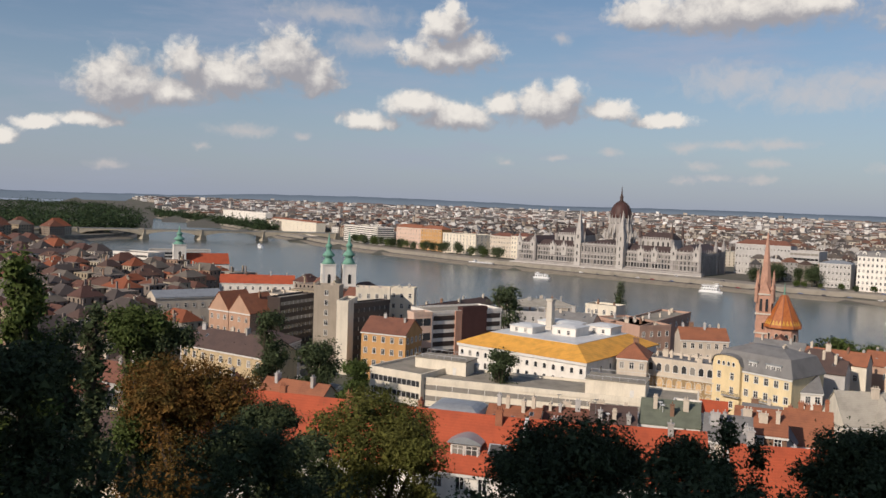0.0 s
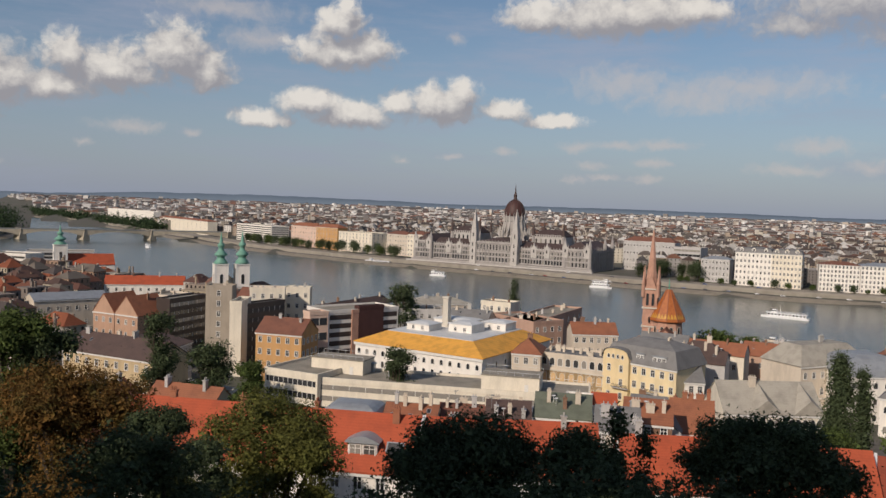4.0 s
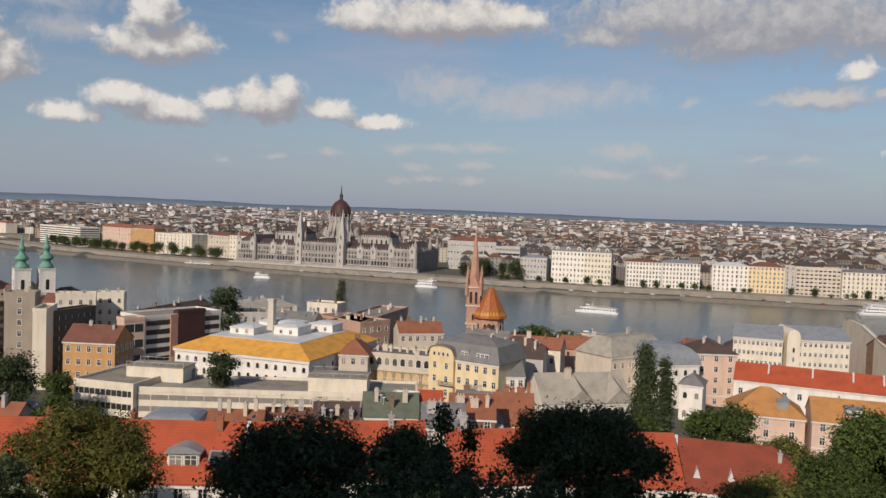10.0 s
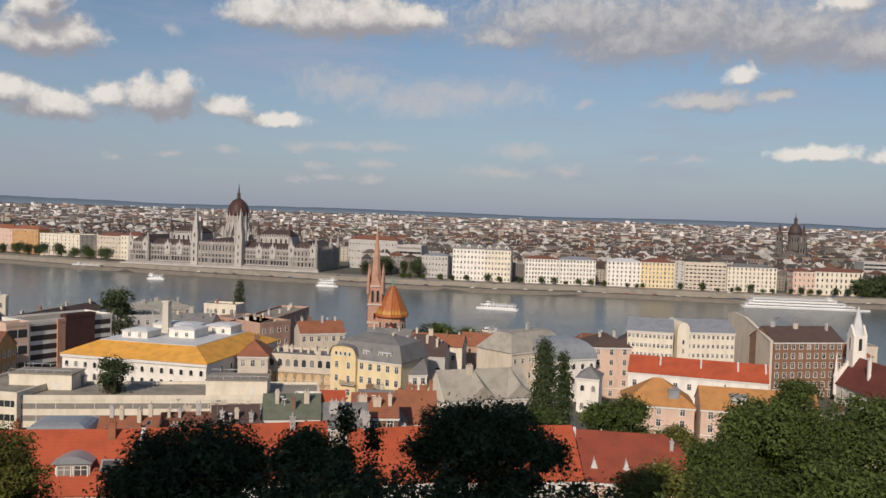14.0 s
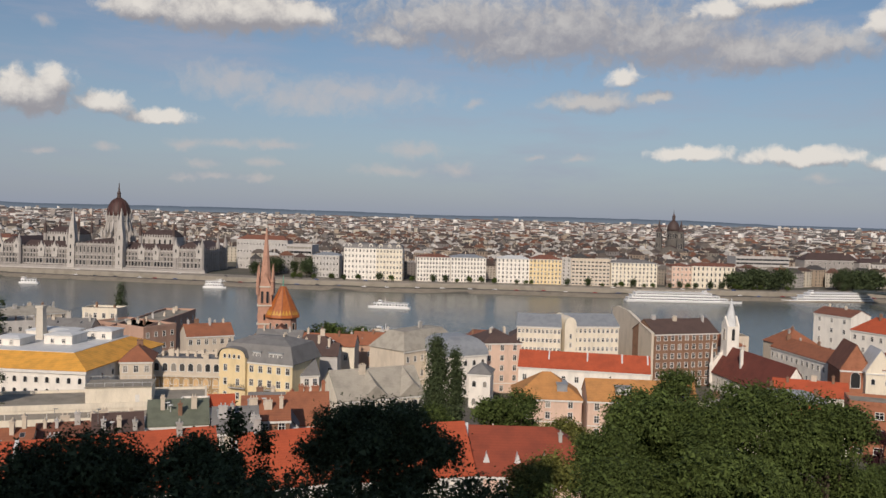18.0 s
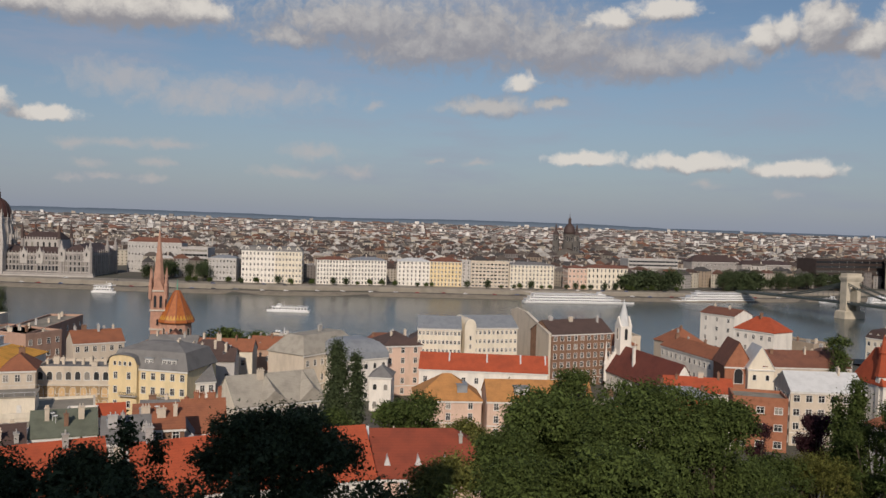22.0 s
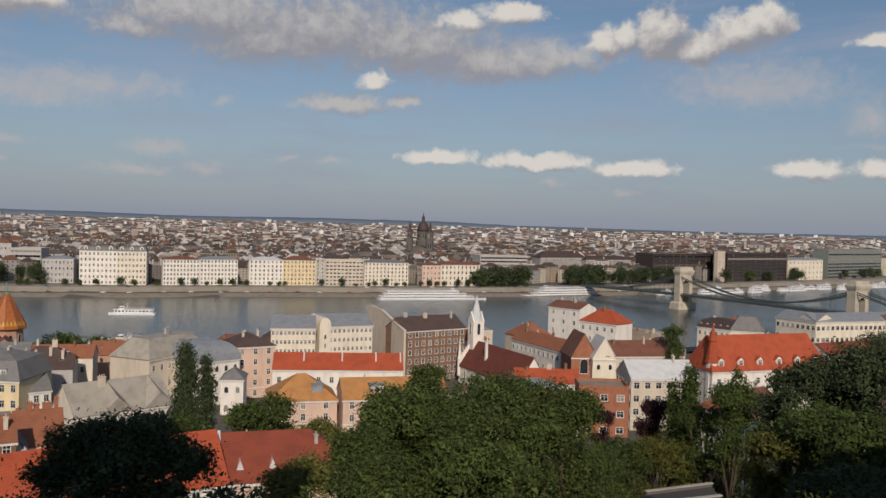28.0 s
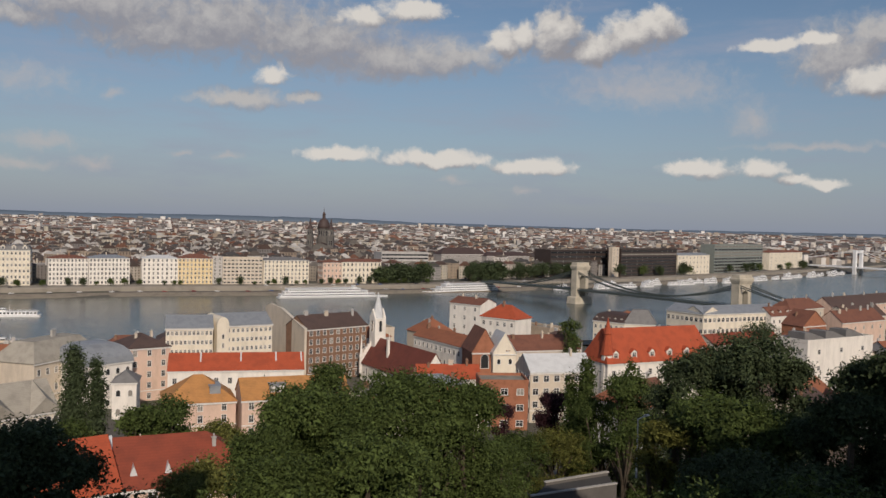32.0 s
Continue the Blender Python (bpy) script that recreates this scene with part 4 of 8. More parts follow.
# ---- the far city: rows of houses out to the horizon ----
def city_house(s, x, y, z, turn, L, D, h, roof, rr, mi=0):
    c, q = math.cos(turn), math.sin(turn)

    def T(u, v, w):
        return (x + u * c - v * q, y + u * q + v * c, z + w)

    a, b = L / 2, D / 2
    s.solid([T(-a, -b, -6), T(a, -b, -6), T(a, b, -6), T(-a, b, -6), T(-a, -b, h), T(a, -b, h), T(a, b, h), T(-a, b, h)],
            [(0, 1, 5, 4), (1, 2, 6, 5), (2, 3, 7, 6), (3, 0, 4, 7), (4, 5, 6, 7)], 0)
    if roof == 0:
        k = min(a, b)
        e = (a - k * 0.8, 0) if a >= b else (0, b - k * 0.8)
        o = 0.4
        s.solid([T(-a - o, -b - o, h), T(a + o, -b - o, h), T(a + o, b + o, h), T(-a - o, b + o, h), T(-e[0], -e[1], h + rr), T(e[0], e[1], h + rr)],
                [(0, 1, 5, 4), (2, 3, 4, 5), (1, 2, 5), (3, 0, 4)] if a >= b else [(0, 1, 4), (1, 2, 5, 4), (2, 3, 5), (3, 0, 4, 5)], 1)
    elif roof == 1:
        s.solid([T(-a, -b, h + 0.05), T(a, -b, h + 0.05), T(a, b, h + 0.05), T(-a, b, h + 0.05), T(-a * 0.6, -b * 0.6, h + 2.5), T(a * 0.6, -b * 0.6, h + 2.5), T(a * 0.6, b * 0.6, h + 2.5), T(-a * 0.6, b * 0.6, h + 2.5)],
                [(0, 1, 5, 4), (1, 2, 6, 5), (2, 3, 7, 6), (3, 0, 4, 7), (4, 5, 6, 7)], 1)


def city_windows(s, x, y, z, turn, L, D, h, storeys, bays):
    """Dark window boxes on the two sides of a house that look towards the river."""
    c, q = math.cos(turn), math.sin(turn)

    def T(u, v, w):
        return (x + u * c - v * q, y + u * q + v * c, z + w)

    for k in range(storeys):
        w0 = (k + 0.3) * h / storeys
        w1 = w0 + h / storeys * 0.5
        for i in range(bays):
            u = -L / 2 + (i + 0.5) * L / bays
            s.face([T(u - 0.6, -D / 2 - 0.06, w0), T(u + 0.6, -D / 2 - 0.06, w0), T(u + 0.6, -D / 2 - 0.06, w1), T(u - 0.6, -D / 2 - 0.06, w1)], 2)


rng = random.Random(11)
near_city, mid_city, far_city = Shape(), Shape(), Shape()
KEEP_CLEAR = [(850, 555, 150), (1440, -60, 75), (800, 380, 60)]
r = 860.0
while r < 4750:
    step = max(17.5, r * 0.0078)
    n = int(radians(122) * r / step)
    for i in range(n):
        t = radians(14) + radians(122) * (i + rng.uniform(-0.2, 0.2)) / n
        rr = r + rng.uniform(-0.3, 0.3) * step
        x, y = rr * math.sin(t), rr * math.cos(t)
        xp = along(PEST_BANK, y)
        if x < xp + (95 if r < 1800 else 60) or y > 3300 + x * 0.2 and r > 3000 and t < radians(24):
            continue
        if any(math.hypot(x - a, y - b) < c for a, b, c in KEEP_CLEAR):
            continue
        if rng.random() < 0.10:
            continue
        z = land_height(x, y)
        turn = rng.choice((0.0, 1.571)) + 0.35 + rng.uniform(-0.05, 0.05) + 0.25 * math.sin(x * 0.002) + 0.25 * math.cos(y * 0.002)
        L, D = step * rng.uniform(0.62, 1.15), step * rng.uniform(0.45, 0.85)
        h = rng.uniform(14, 21) * (1.0 if rng.random() < 0.9 else 1.3)
        roof = 0 if rng.random() < (0.72 if r < 2200 else 0.5) else rng.choice((1, 2))
        if r > 1900:
            # long blocks that face the river, lower roofs
            turn = -t + rng.uniform(-0.5, 0.5)
            L, D, h = step * rng.uniform(0.45, 1.5), step * rng.uniform(0.3, 0.6), rng.uniform(6, 13)
            roof = 0 if rng.random() < 0.6 else 2
            if rng.random() < 0.035:
                h, L, roof = rng.uniform(17, 26), step * rng.uniform(0.25, 0.7), 2
        # beyond 2600 m the palettes change from cloud-shaded to sunlit tones
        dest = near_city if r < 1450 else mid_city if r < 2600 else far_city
        city_house(dest, x, y, z, turn, L, D, h, roof, rng.uniform(3.5, 6.5) if r < 1900 else rng.uniform(2.5, 5.0))
        if r < 1700:
            for k in range(4):
                tt = turn + k * math.pi / 2
                nx, ny = math.sin(tt), -math.cos(tt)
                if nx * x + ny * y < -0.2 * rr:
                    ll, dd = (L, D) if k % 2 == 0 else (D, L)
                    city_windows(dest, x, y, z, tt, ll, dd, h, 5, max(2, int(ll / 4)))
            if rng.random() < 0.7:
                city_house(dest, x + rng.uniform(-4, 4), y + rng.uniform(-4, 4), z + h, turn, 1.6, 0.9, rng.uniform(4, 7), 2, 0)
    r += step
for nm, sh, lab in (("city_houses", near_city, "dense old city houses with plaster walls and tiled roofs"), ("city_houses", mid_city, "crowded city houses with brown and red roofs, colours darkened for cloud shade"), ("city_houses", far_city, "distant city blocks spreading to the horizon, colours paled for sunlight")):
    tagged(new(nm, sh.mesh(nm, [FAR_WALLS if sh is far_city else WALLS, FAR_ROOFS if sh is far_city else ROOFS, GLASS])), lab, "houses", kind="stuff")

# ---- riverside houses on the far bank ----
house(1122.9, 1974.1, -105.3, 372.4, 16, 7, 39.7, 42.7, roof="flat", wall=WHITE, tile=FELT, storeys=6, bays=10, chimneys=0, label="row of tall white riverside apartment blocks", group="riverside houses", name="apartment_block", ww=1.4, wh=2.3)
house(1011.4, 1571.3, -106.8, 301.9, 18, 7, 31.3, 34.3, roof="hip", wall=CREAM, tile=RUST_TILE, storeys=5, bays=12, chimneys=4, label="cream riverside apartment house with tiled roof", group="riverside houses", ww=1.4, wh=2.3)
house(856.7, 977.0, -100.1, 69.8, 18, 7, 37.2, 42.2, roof="hip", wall=PINK, tile=RUST_TILE, storeys=5, bays=9, chimneys=3, label="pink plaster riverside house with tiled roof", group="riverside houses", ww=1.4, wh=2.3)
house(844.5, 908.2, -96.0, 50.2, 18, 7, 37.7, 42.7, roof="hip", wall=OCHRE, tile=RUST_TILE, storeys=5, bays=7, chimneys=3, label="ochre plaster riverside house with tiled roof", group="riverside houses", ww=1.4, wh=2.3)
house(828.0, 844.3, -95.1, 70.3, 30, 7, 33.5, 36.5, roof="flat", wall=CREAM, tile=FELT, storeys=6, bays=10, chimneys=0, sides="fr", label="cream riverside apartment house with flat roof", group="riverside houses", ww=1.4, wh=2.3)
house(830.0, 755.0, -95.1, 40.5, 18, 7, 35.0, 39.0, roof="hip", wall=BEIGE, tile=BROWN_TILE, storeys=5, bays=8, chimneys=2, label="beige riverside house with brown roof", group="riverside houses", ww=1.4, wh=2.3)
house(826.3, 714.8, -91.6, 29.4, 18, 7, 36.4, 40.4, roof="hip", wall=CREAM, tile=BROWN_TILE, storeys=5, bays=6, chimneys=2, label="cream riverside house beside the parliament", group="riverside houses", ww=1.4, wh=2.3)
house(909.2, 447.0, -87.6, 62.8, 18, 7, 41.5, 46.5, roof="hip", wall=GREY, tile=BROWN_TILE, storeys=4, bays=16, chimneys=4, label="long grey ministry palace on a wide square", group="riverside houses", name="palace", ww=1.4, wh=2.3)
house(827.4, 320.0, -82.0, 28.2, 18, 7, 30.4, 33.4, roof="hip", wall=GREY, tile=SHEET, storeys=4, bays=8, chimneys=1, label="low grey-white palace beside trees", group="riverside houses", name="palace", ww=1.4, wh=2.3)
house(818.7, 282.4, -82.0, 33.7, 24, 7, 39.8, 44.8, roof="mansard", wall=WHITE, tile=SLATE, storeys=6, bays=9, chimneys=2, dormers=3, dormer_size=2.3, label="white ornate riverside apartment house with grey mansard roof", group="riverside houses", ww=1.4, wh=2.3)
house(823.3, 249.1, -79.1, 27.1, 24, 7, 39.7, 44.7, roof="mansard", wall=CREAM, tile=SLATE, storeys=6, bays=8, chimneys=2, dormers=3, dormer_size=2.3, sides="fr", label="cream ornate riverside apartment house with grey mansard roof", group="riverside houses", ww=1.4, wh=2.3)
house(833.1, 208.0, -72.1, 34.7, 22, 7, 32.3, 35.3, roof="hip", wall=WHITE, tile=BROWN_TILE, storeys=6, bays=11, chimneys=3, label="white riverside apartment house with brown tiled roof", group="riverside houses", ww=1.4, wh=2.3)
house(844.0, 174.5, -72.1, 36.7, 22, 7, 32.6, 35.6, roof="hip", wall=WHITE, tile=SHEET, storeys=6, bays=11, chimneys=3, sides="fr", label="white riverside apartment house with grey roof", group="riverside houses", ww=1.4, wh=2.3)
house(858.9, 128.4, -79.3, 33.5, 20, 7, 32.6, 35.6, roof="hip", wall=WHITE, tile=PALE_SHEET, storeys=6, bays=8, chimneys=3, sides="lf", label="white riverside house with pale metal roof", group="riverside houses", ww=1.4, wh=2.3)
house(865.1, 95.5, -80.1, 33.4, 20, 7, 33.0, 37.0, roof="hip", wall=YELLOW, tile=BROWN_TILE, storeys=6, bays=9, chimneys=3, label="yellow riverside house with brown tiled roof", group="riverside houses", ww=1.4, wh=2.3)
house(874.8, 62.9, -80.1, 9.7, 18, 7, 33.9, 35.9, roof="flat", wall=GREY, tile=FELT, storeys=7, bays=2, chimneys=1, label="narrow grey riverside house", group="riverside houses", ww=1.4, wh=2.3)
house(872.6, 52.6, -80.1, 39.9, 18, 7, 33.3, 35.3, roof="flat", wall=BEIGE, tile=FELT, storeys=7, bays=10, chimneys=0, style="bare", ww=2.6, wh=1.5, label="riverside apartment block with rows of balconies", group="riverside houses", name="apartment_block")
house(879.6, 12.2, -74.6, 48.4, 22, 7, 31.8, 34.8, roof="hip", wall=CREAM, tile=SLATE, storeys=6, bays=12, chimneys=3, sides="fr", label="cream riverside palace with grey roof", group="riverside houses", ww=1.4, wh=2.3)
house(896.7, -49.6, -74.3, 21.5, 18, 7, 29.5, 32.5, roof="hip", wall=PINK, tile=BROWN_TILE, storeys=4, bays=5, chimneys=1, sides="lf", label="pink stone corner wing of the academy palace", group="riverside houses", name="palace", ww=1.4, wh=2.3)
house(900.5, -70.1, -74.3, 45.5, 18, 7, 30.3, 33.3, roof="hip", wall=CREAM, tile=BROWN_TILE, storeys=4, bays=10, chimneys=1, sides="fr", style="arch", ww=1.4, wh=3.2, label="cream stone academy palace with arched windows", group="riverside houses", name="palace")
house(1019.0, -202.5, -66.9, 70.5, 18, 7, 36.4, 44.4, roof="hip", wall=STONE, tile=DARK_ROOF, storeys=5, bays=12, chimneys=2, label="grey art nouveau palace with dark roof", group="riverside houses", name="palace", ww=1.4, wh=2.3)
house(1035.5, -264.6, -62.5, 77.1, 18, 7, 34.4, 39.4, roof="hip", wall=STONE, tile=DARK_ROOF, storeys=4, bays=12, chimneys=2, label="grey bank palace with dark roof", group="riverside houses", name="palace", ww=1.4, wh=2.3)
house(1085.2, -456.7, -59.6, 15.6, 6, 7, 47.2, 49.2, roof="flat", wall=BEIGE, tile=FELT, storeys=8, bays=2, chimneys=0, label="beige end tower of the hotel", group="riverside houses", name="hotel_tower", ww=1.4, wh=2.3)
house(1164.8, -595.9, -59.6, 89.8, 18, 7, 36.5, 39.5, roof="hip", wall=CREAM, tile=SHEET, storeys=4, bays=9, chimneys=1, style="arch", wh=3.0, label="cream concert hall with tall arched windows", group="riverside houses", name="concert_hall", ww=1.4)
house(1355.3, -871.3, -55.3, 153.6, 18, 7, 38.1, 42.1, roof="hip", wall=CREAM, tile=BROWN_TILE, storeys=5, bays=8, chimneys=2, label="cream riverside house near the church towers", group="riverside houses", ww=1.4, wh=2.3)
modern_block(878.6, 1138.6, -103.7, 129.2, 30, 7, 33.3, 8, "white modernist riverside office block with window bands", wall=WHITE, sides="fr", group="riverside houses", mullion=12)
modern_block(872.4, 368.9, -87.6, 30.0, 24, 7, 38.0, 6, "grey modernist office block set back from the river", wall=GREY, group="riverside houses", mullion=4)
modern_block(989.5, -123.7, -74.3, 62.3, 24, 7, 37.8, 7, "grey modern office building behind dark trees", wall=GREY, group="riverside houses", mullion=5)
modern_block(1066.1, -361.0, -61.3, 118.7, 30, 7, 42.8, 6, "large dark brown hotel with window bands", wall=DARK_GLASS, group="riverside houses", name="hotel", mullion=12)
modern_block(1093.1, -473.5, -59.6, 138.4, 24, 7, 45.3, 8, "large dark brown riverside hotel slab", wall=DARK_GLASS, group="riverside houses", name="hotel", mullion=12)
modern_block(1217.3, -685.5, -55.5, 181.7, 24, 7, 52.1, 9, "greenish grey riverside hotel slab", wall=GREEN_GLASS, group="riverside houses", name="hotel", mullion=12)


def palace(x, y, turn, L, D, base, eave):
    """White courtyard palace: amber roof slopes outside, pale flat roofs and attics inside."""
    h = thing("palace", x, y, base, turn, "white courtyard palace with a bright amber tiled roof", "palace")
    BUILT.append((x, y, radians(turn), L, D, base, eave))
    e = eave - base
    part("wall", Shape().box(0, 0, -3, L, D, e), WHITE, h)
    k, r = 7.5, e + 3.7
    part("roof", Shape().loft([(-0.6, -0.6, L + 0.6, D + 0.6, e + 0.02), (-0.6, -0.6, L + 0.6, D + 0.6, e + 0.25), (k, k, L - k, D - k, r)]), AMBER_TILE, h, "bright amber tiled roof slopes")
    part("inner_roof", Shape().box(k + 0.05, k + 0.05, r - 0.3, L - k - 0.05, D - k - 0.05, r + 0.15), PALE_SHEET, h)
    part("cornice", Shape().box(-0.45, -0.45, e - 0.9, L + 0.45, -0.003, e - 0.02), FRAME, h)
    part("string_course", Shape().box(-0.2, -0.2, e * 0.52, L + 0.2, -0.003, e * 0.52 + 0.35), FRAME, h)
    me = window_mesh(1.05, 2.0, "arch", FRAME, GLASS)
    for z in (e * 0.10, e * 0.33, e * 0.58, e * 0.80):
        for i in range(15):
            placed("window", me, h, (i + 0.5) * L / 15, -0.02, z - 0.2, 0, 1.0, 0.8 if z > e * 0.75 else 1.0)
        for i in range(8):
            placed("window", me, h, L + 0.02, (i + 0.5) * D / 8, z - 0.2, 90, 1.0, 0.8 if z > e * 0.75 else 1.0)
    for u0, v0, u1, v1, hh in ((11, 14, 20, 22, 2.2), (24, 20, 33, 29, 2.8), (12, 30, 27, 38, 2.4), (30, 33, 39, 41, 2.6)):
        a = part("attic", Shape().box(u0, v0, r, u1, v1, r + hh), WHITE, h)
        part("roof", Shape().loft([(u0 - 0.3, v0 - 0.3, u1 + 0.3, v1 + 0.3, r + hh), (u0 - 0.3, v0 - 0.3, u1 + 0.3, v1 + 0.3, r + hh + 0.2), (u0 + 2, v0 + 2, u1 - 2, v1 - 2, r + hh + 0.8)]), PALE_SHEET, a)
        for i in range(2):
            placed("window", window_mesh(0.9, 1.2, "plain", FRAME, GLASS), a, u0 + (u1 - u0) * (0.3 + 0.4 * i), v0 - 0.02, r + 0.6)
    part("chimney_stack", Shape().loft([(17, 27, 19.4, 29.4, r), (17.2, 27.2, 19.2, 29.2, r + 10), (16.9, 26.9, 19.5, 29.5, r + 10.2), (16.9, 26.9, 19.5, 29.5, r + 10.8)]), PALE_STONE, h)
    return h


# ---- the low town below the hill ----
modern_block(149.9, 180.4, -78.2, 17.7, 22, 12.8, 27, 4, "cream modern flat-roofed office wing with dark window bands", sides="lf", mullion=1.6)
modern_block(154.7, 164.4, -62.0, 72.6, 17, 13.5, 26, 4, "long cream modern flat-roofed office building with dark window bands", mullion=4.5)
modern_block(221.2, 229.9, -12.0, 33.0, 16, 8.0, 32, 7, "modern office building with black and white bands", wall=WHITE, mullion=30, ratio=0.56, glass=DARK_GLASS)
modern_block(234.3, 226.4, -12.0, 11.8, 3, 8.0, 33.2, 1, "dark red bay projecting from a striped office building", wall=DOME_RED, sides="", name="office_annexe")
modern_block(231.3, 227.1, -12.0, 3.0, 2, 8.2, 31.8, 1, "salmon coloured bay on a striped office building", wall=PALE_BRICK, sides="", name="office_annexe")
modern_block(212.8, 231.0, -17.7, 7.6, 6, 8.9, 32, 4, "pink-walled stair wing with dark windows", wall=PINK, mullion=9, ratio=0.5)
modern_block(196.5, 250.8, 8.1, 24.2, 5, 8.4, 34, 7, "dark brown block with deep loggias and pale floor edges", wall=DARK_GLASS, mullion=3, glass=IRON)
modern_block(204.4, 308.9, 18.1, 24.8, 7, 8.0, 30, 6, "dark brown apartment block with bands", wall=DARK_GLASS, mullion=3, name="apartment_block")
modern_block(283.5, 673.0, -64.2, 34.9, 20, 8.0, 26, 5, "white modern block with window bands", wall=WHITE, mullion=12)
modern_block(316.6, 680.2, -29.2, 51.0, 24, 8.0, 26, 6, "wide grey modern block with dark window bands", wall=GREY, mullion=12, ratio=0.6)
palace(199.2, 193.7, -83.0, 48.2, 50, 10.8, 28)
house(190.8, 235.1, -67.2, 17.8, 14, 9.5, 27, 32.0, roof="gable", wall=OCHRE, tile=BROWN_TILE, storeys=4, bays=5, chimneys=2, sides="fr", label="orange plaster house with rust-brown hipped roof")
house(189.2, 248.2, -50.7, 4.3, 16, 9.0, 36, 37.0, roof="flat", wall=CREAM, tile=FELT, storeys=6, bays=0, chimneys=0, label="tall cream blank tower of a modern block", name="apartment_block")
house(192.3, 267.1, -49.9, 9.9, 8, 8.4, 40, 41.0, roof="flat", wall=stucco(0.36, 0.31, 0.25), tile=FELT, storeys=8, bays=1, chimneys=1, label="tall grey concrete apartment tower", name="apartment_block")
house(237.9, 121.6, -96.2, 25.1, 18, 11.0, 28, 35.0, roof="mansard", wall=stucco(0.78, 0.64, 0.39), tile=SLATE, storeys=4, bays=8, chimneys=2, dormers=0, sides="f", label="yellow plaster house with grey mansard roof and bay")
house(232.1, 141.7, -77.2, 21.2, 14, 10.6, 27, 28.0, roof="flat", wall=BEIGE, tile=SLATE, chimney_mat=BEIGE, storeys=4, bays=8, chimneys=9, style="arch", ww=1.5, wh=2.4, label="beige house with arched windows and many chimneys")
house(222.3, 146.5, -64.3, 9.2, 14, 10.7, 28, 32.0, roof="hip", wall=BEIGE, tile=RUST_TILE, storeys=4, bays=3, chimneys=1, sides="lf", label="beige corner pavilion with rust hipped roof")
house(239.4, 97.7, -57.1, 7.7, 14, 11.1, 24, 28.0, roof="gable", wall=WHITE, tile=SLATE, storeys=3, bays=3, chimneys=1, label="white house with grey slate roof")
house(201.5, 70.1, -49.1, 24.7, 14, 13.5, 26, 32.8, roof="gable", wall=CREAM, tile=PALE_SLATE, storeys=3, bays=14, chimneys=1, sides="f", label="hall with big pale grey slate roof and cream gable", name="school", style="arch")
house(284.4, 74.8, -27.1, 31.2, 17, 9.2, 26, 32.0, roof="truncated", wall=BEIGE, tile=PALE_SLATE, storeys=3, bays=8, chimneys=1, label="theatre with pale grey hipped roof", name="theatre")
house(302.2, 49.5, -64.3, 14.8, 18, 9.1, 28, 32.0, roof="hip", wall=PINK, tile=DARK_TILE, storeys=5, bays=3, chimneys=2, label="tall pink house with dark brown roof")
house(319.5, 39.2, -83.5, 16.8, 16, 8.6, 33, 37.0, roof="gable", wall=CREAM, tile=SHEET, storeys=7, bays=11, chimneys=0, ww=0.8, wh=1.3, style="plain", label="cream apartment block with grey metal roof", name="apartment_block")
house(326.9, 19.7, -69.6, 20.1, 16, 8.3, 33, 37.0, roof="gable", wall=CREAM, tile=SHEET, storeys=7, bays=11, chimneys=0, ww=0.8, wh=1.3, style="plain", label="cream apartment block with grey metal roof", name="apartment_block")
house(339.4, -13.2, -58.2, 30.1, 16, 8.0, 30, 35.0, roof="gable", wall=BROWN_BRICK, tile=DARK_TILE, ww=1.35, wh=2.0, storeys=6, bays=9, chimneys=3, label="brown brick house with white window surrounds and rust roof")
house(367.5, -61.3, -159.4, 49.7, 12, 8.0, 24, 28.0, roof="gable", wall=WHITE, tile=RUST_TILE, storeys=3, bays=14, chimneys=3, label="long white house with red-brown roof")
house(256.2, -81.2, -86.6, 21.9, 14, 10.4, 27, 32.0, roof="gable", wall=BEIGE, tile=PALE_SHEET, ww=1.7, wh=1.9, storeys=4, bays=6, chimneys=1, sides="lf", label="beige house with pale metal roof")
house(245.6, -62.0, -97.0, 14.8, 12, 11.4, 26, 27.0, roof="flat", wall=BRICK, tile=FELT, storeys=3, bays=3, chimneys=0, style="plain", ww=2.0, wh=1.8, label="red brick villa with flat roof and white windows", name="villa")
house(440.2, -92.8, -141.6, 20.9, 14, 8.0, 32, 35.0, roof="gable", wall=WHITE, tile=BROWN_TILE, storeys=5, bays=3, chimneys=2, sides="lf", label="tall white house with blank side walls")
house(400.6, -100.2, -140.3, 20.8, 14, 8.0, 29, 35.0, roof="hip", wall=WHITE, tile=RED_TILE, storeys=4, bays=5, chimneys=1, label="white house with red roof and corner turret")
house(456.0, -227.3, -155.4, 26.0, 16, 8.0, 27, 31.0, roof="gable", wall=CREAM, tile=SHEET, storeys=3, bays=8, ww=1.9, wh=2.1, chimneys=0, label="cream office wing with grey roof", name="office_building")
house(432.4, -238.1, -75.6, 59.5, 16, 8.0, 27, 31.0, roof="gable", wall=CREAM, tile=SHEET, storeys=3, bays=18, ww=1.9, wh=2.1, chimneys=0, label="long cream office building with grey roof", name="office_building")
house(279.2, -196.9, -69.2, 42.8, 13, 8.0, 33, 33.6, roof="flat", wall=WHITE, tile=FELT, ww=1.5, wh=1.6, sides="lf", end_bays=2, storeys=4, bays=3, chimneys=0, label="white modern house with slanted glazed roof")
house(292.7, 35.1, -88.0, 45.5, 13, 9.7, 22.0, 27.0, roof="gable", wall=WHITE, tile=RED_TILE, storeys=2, bays=10, chimneys=0, label="long low white house with red tiled roof", name="long_house")
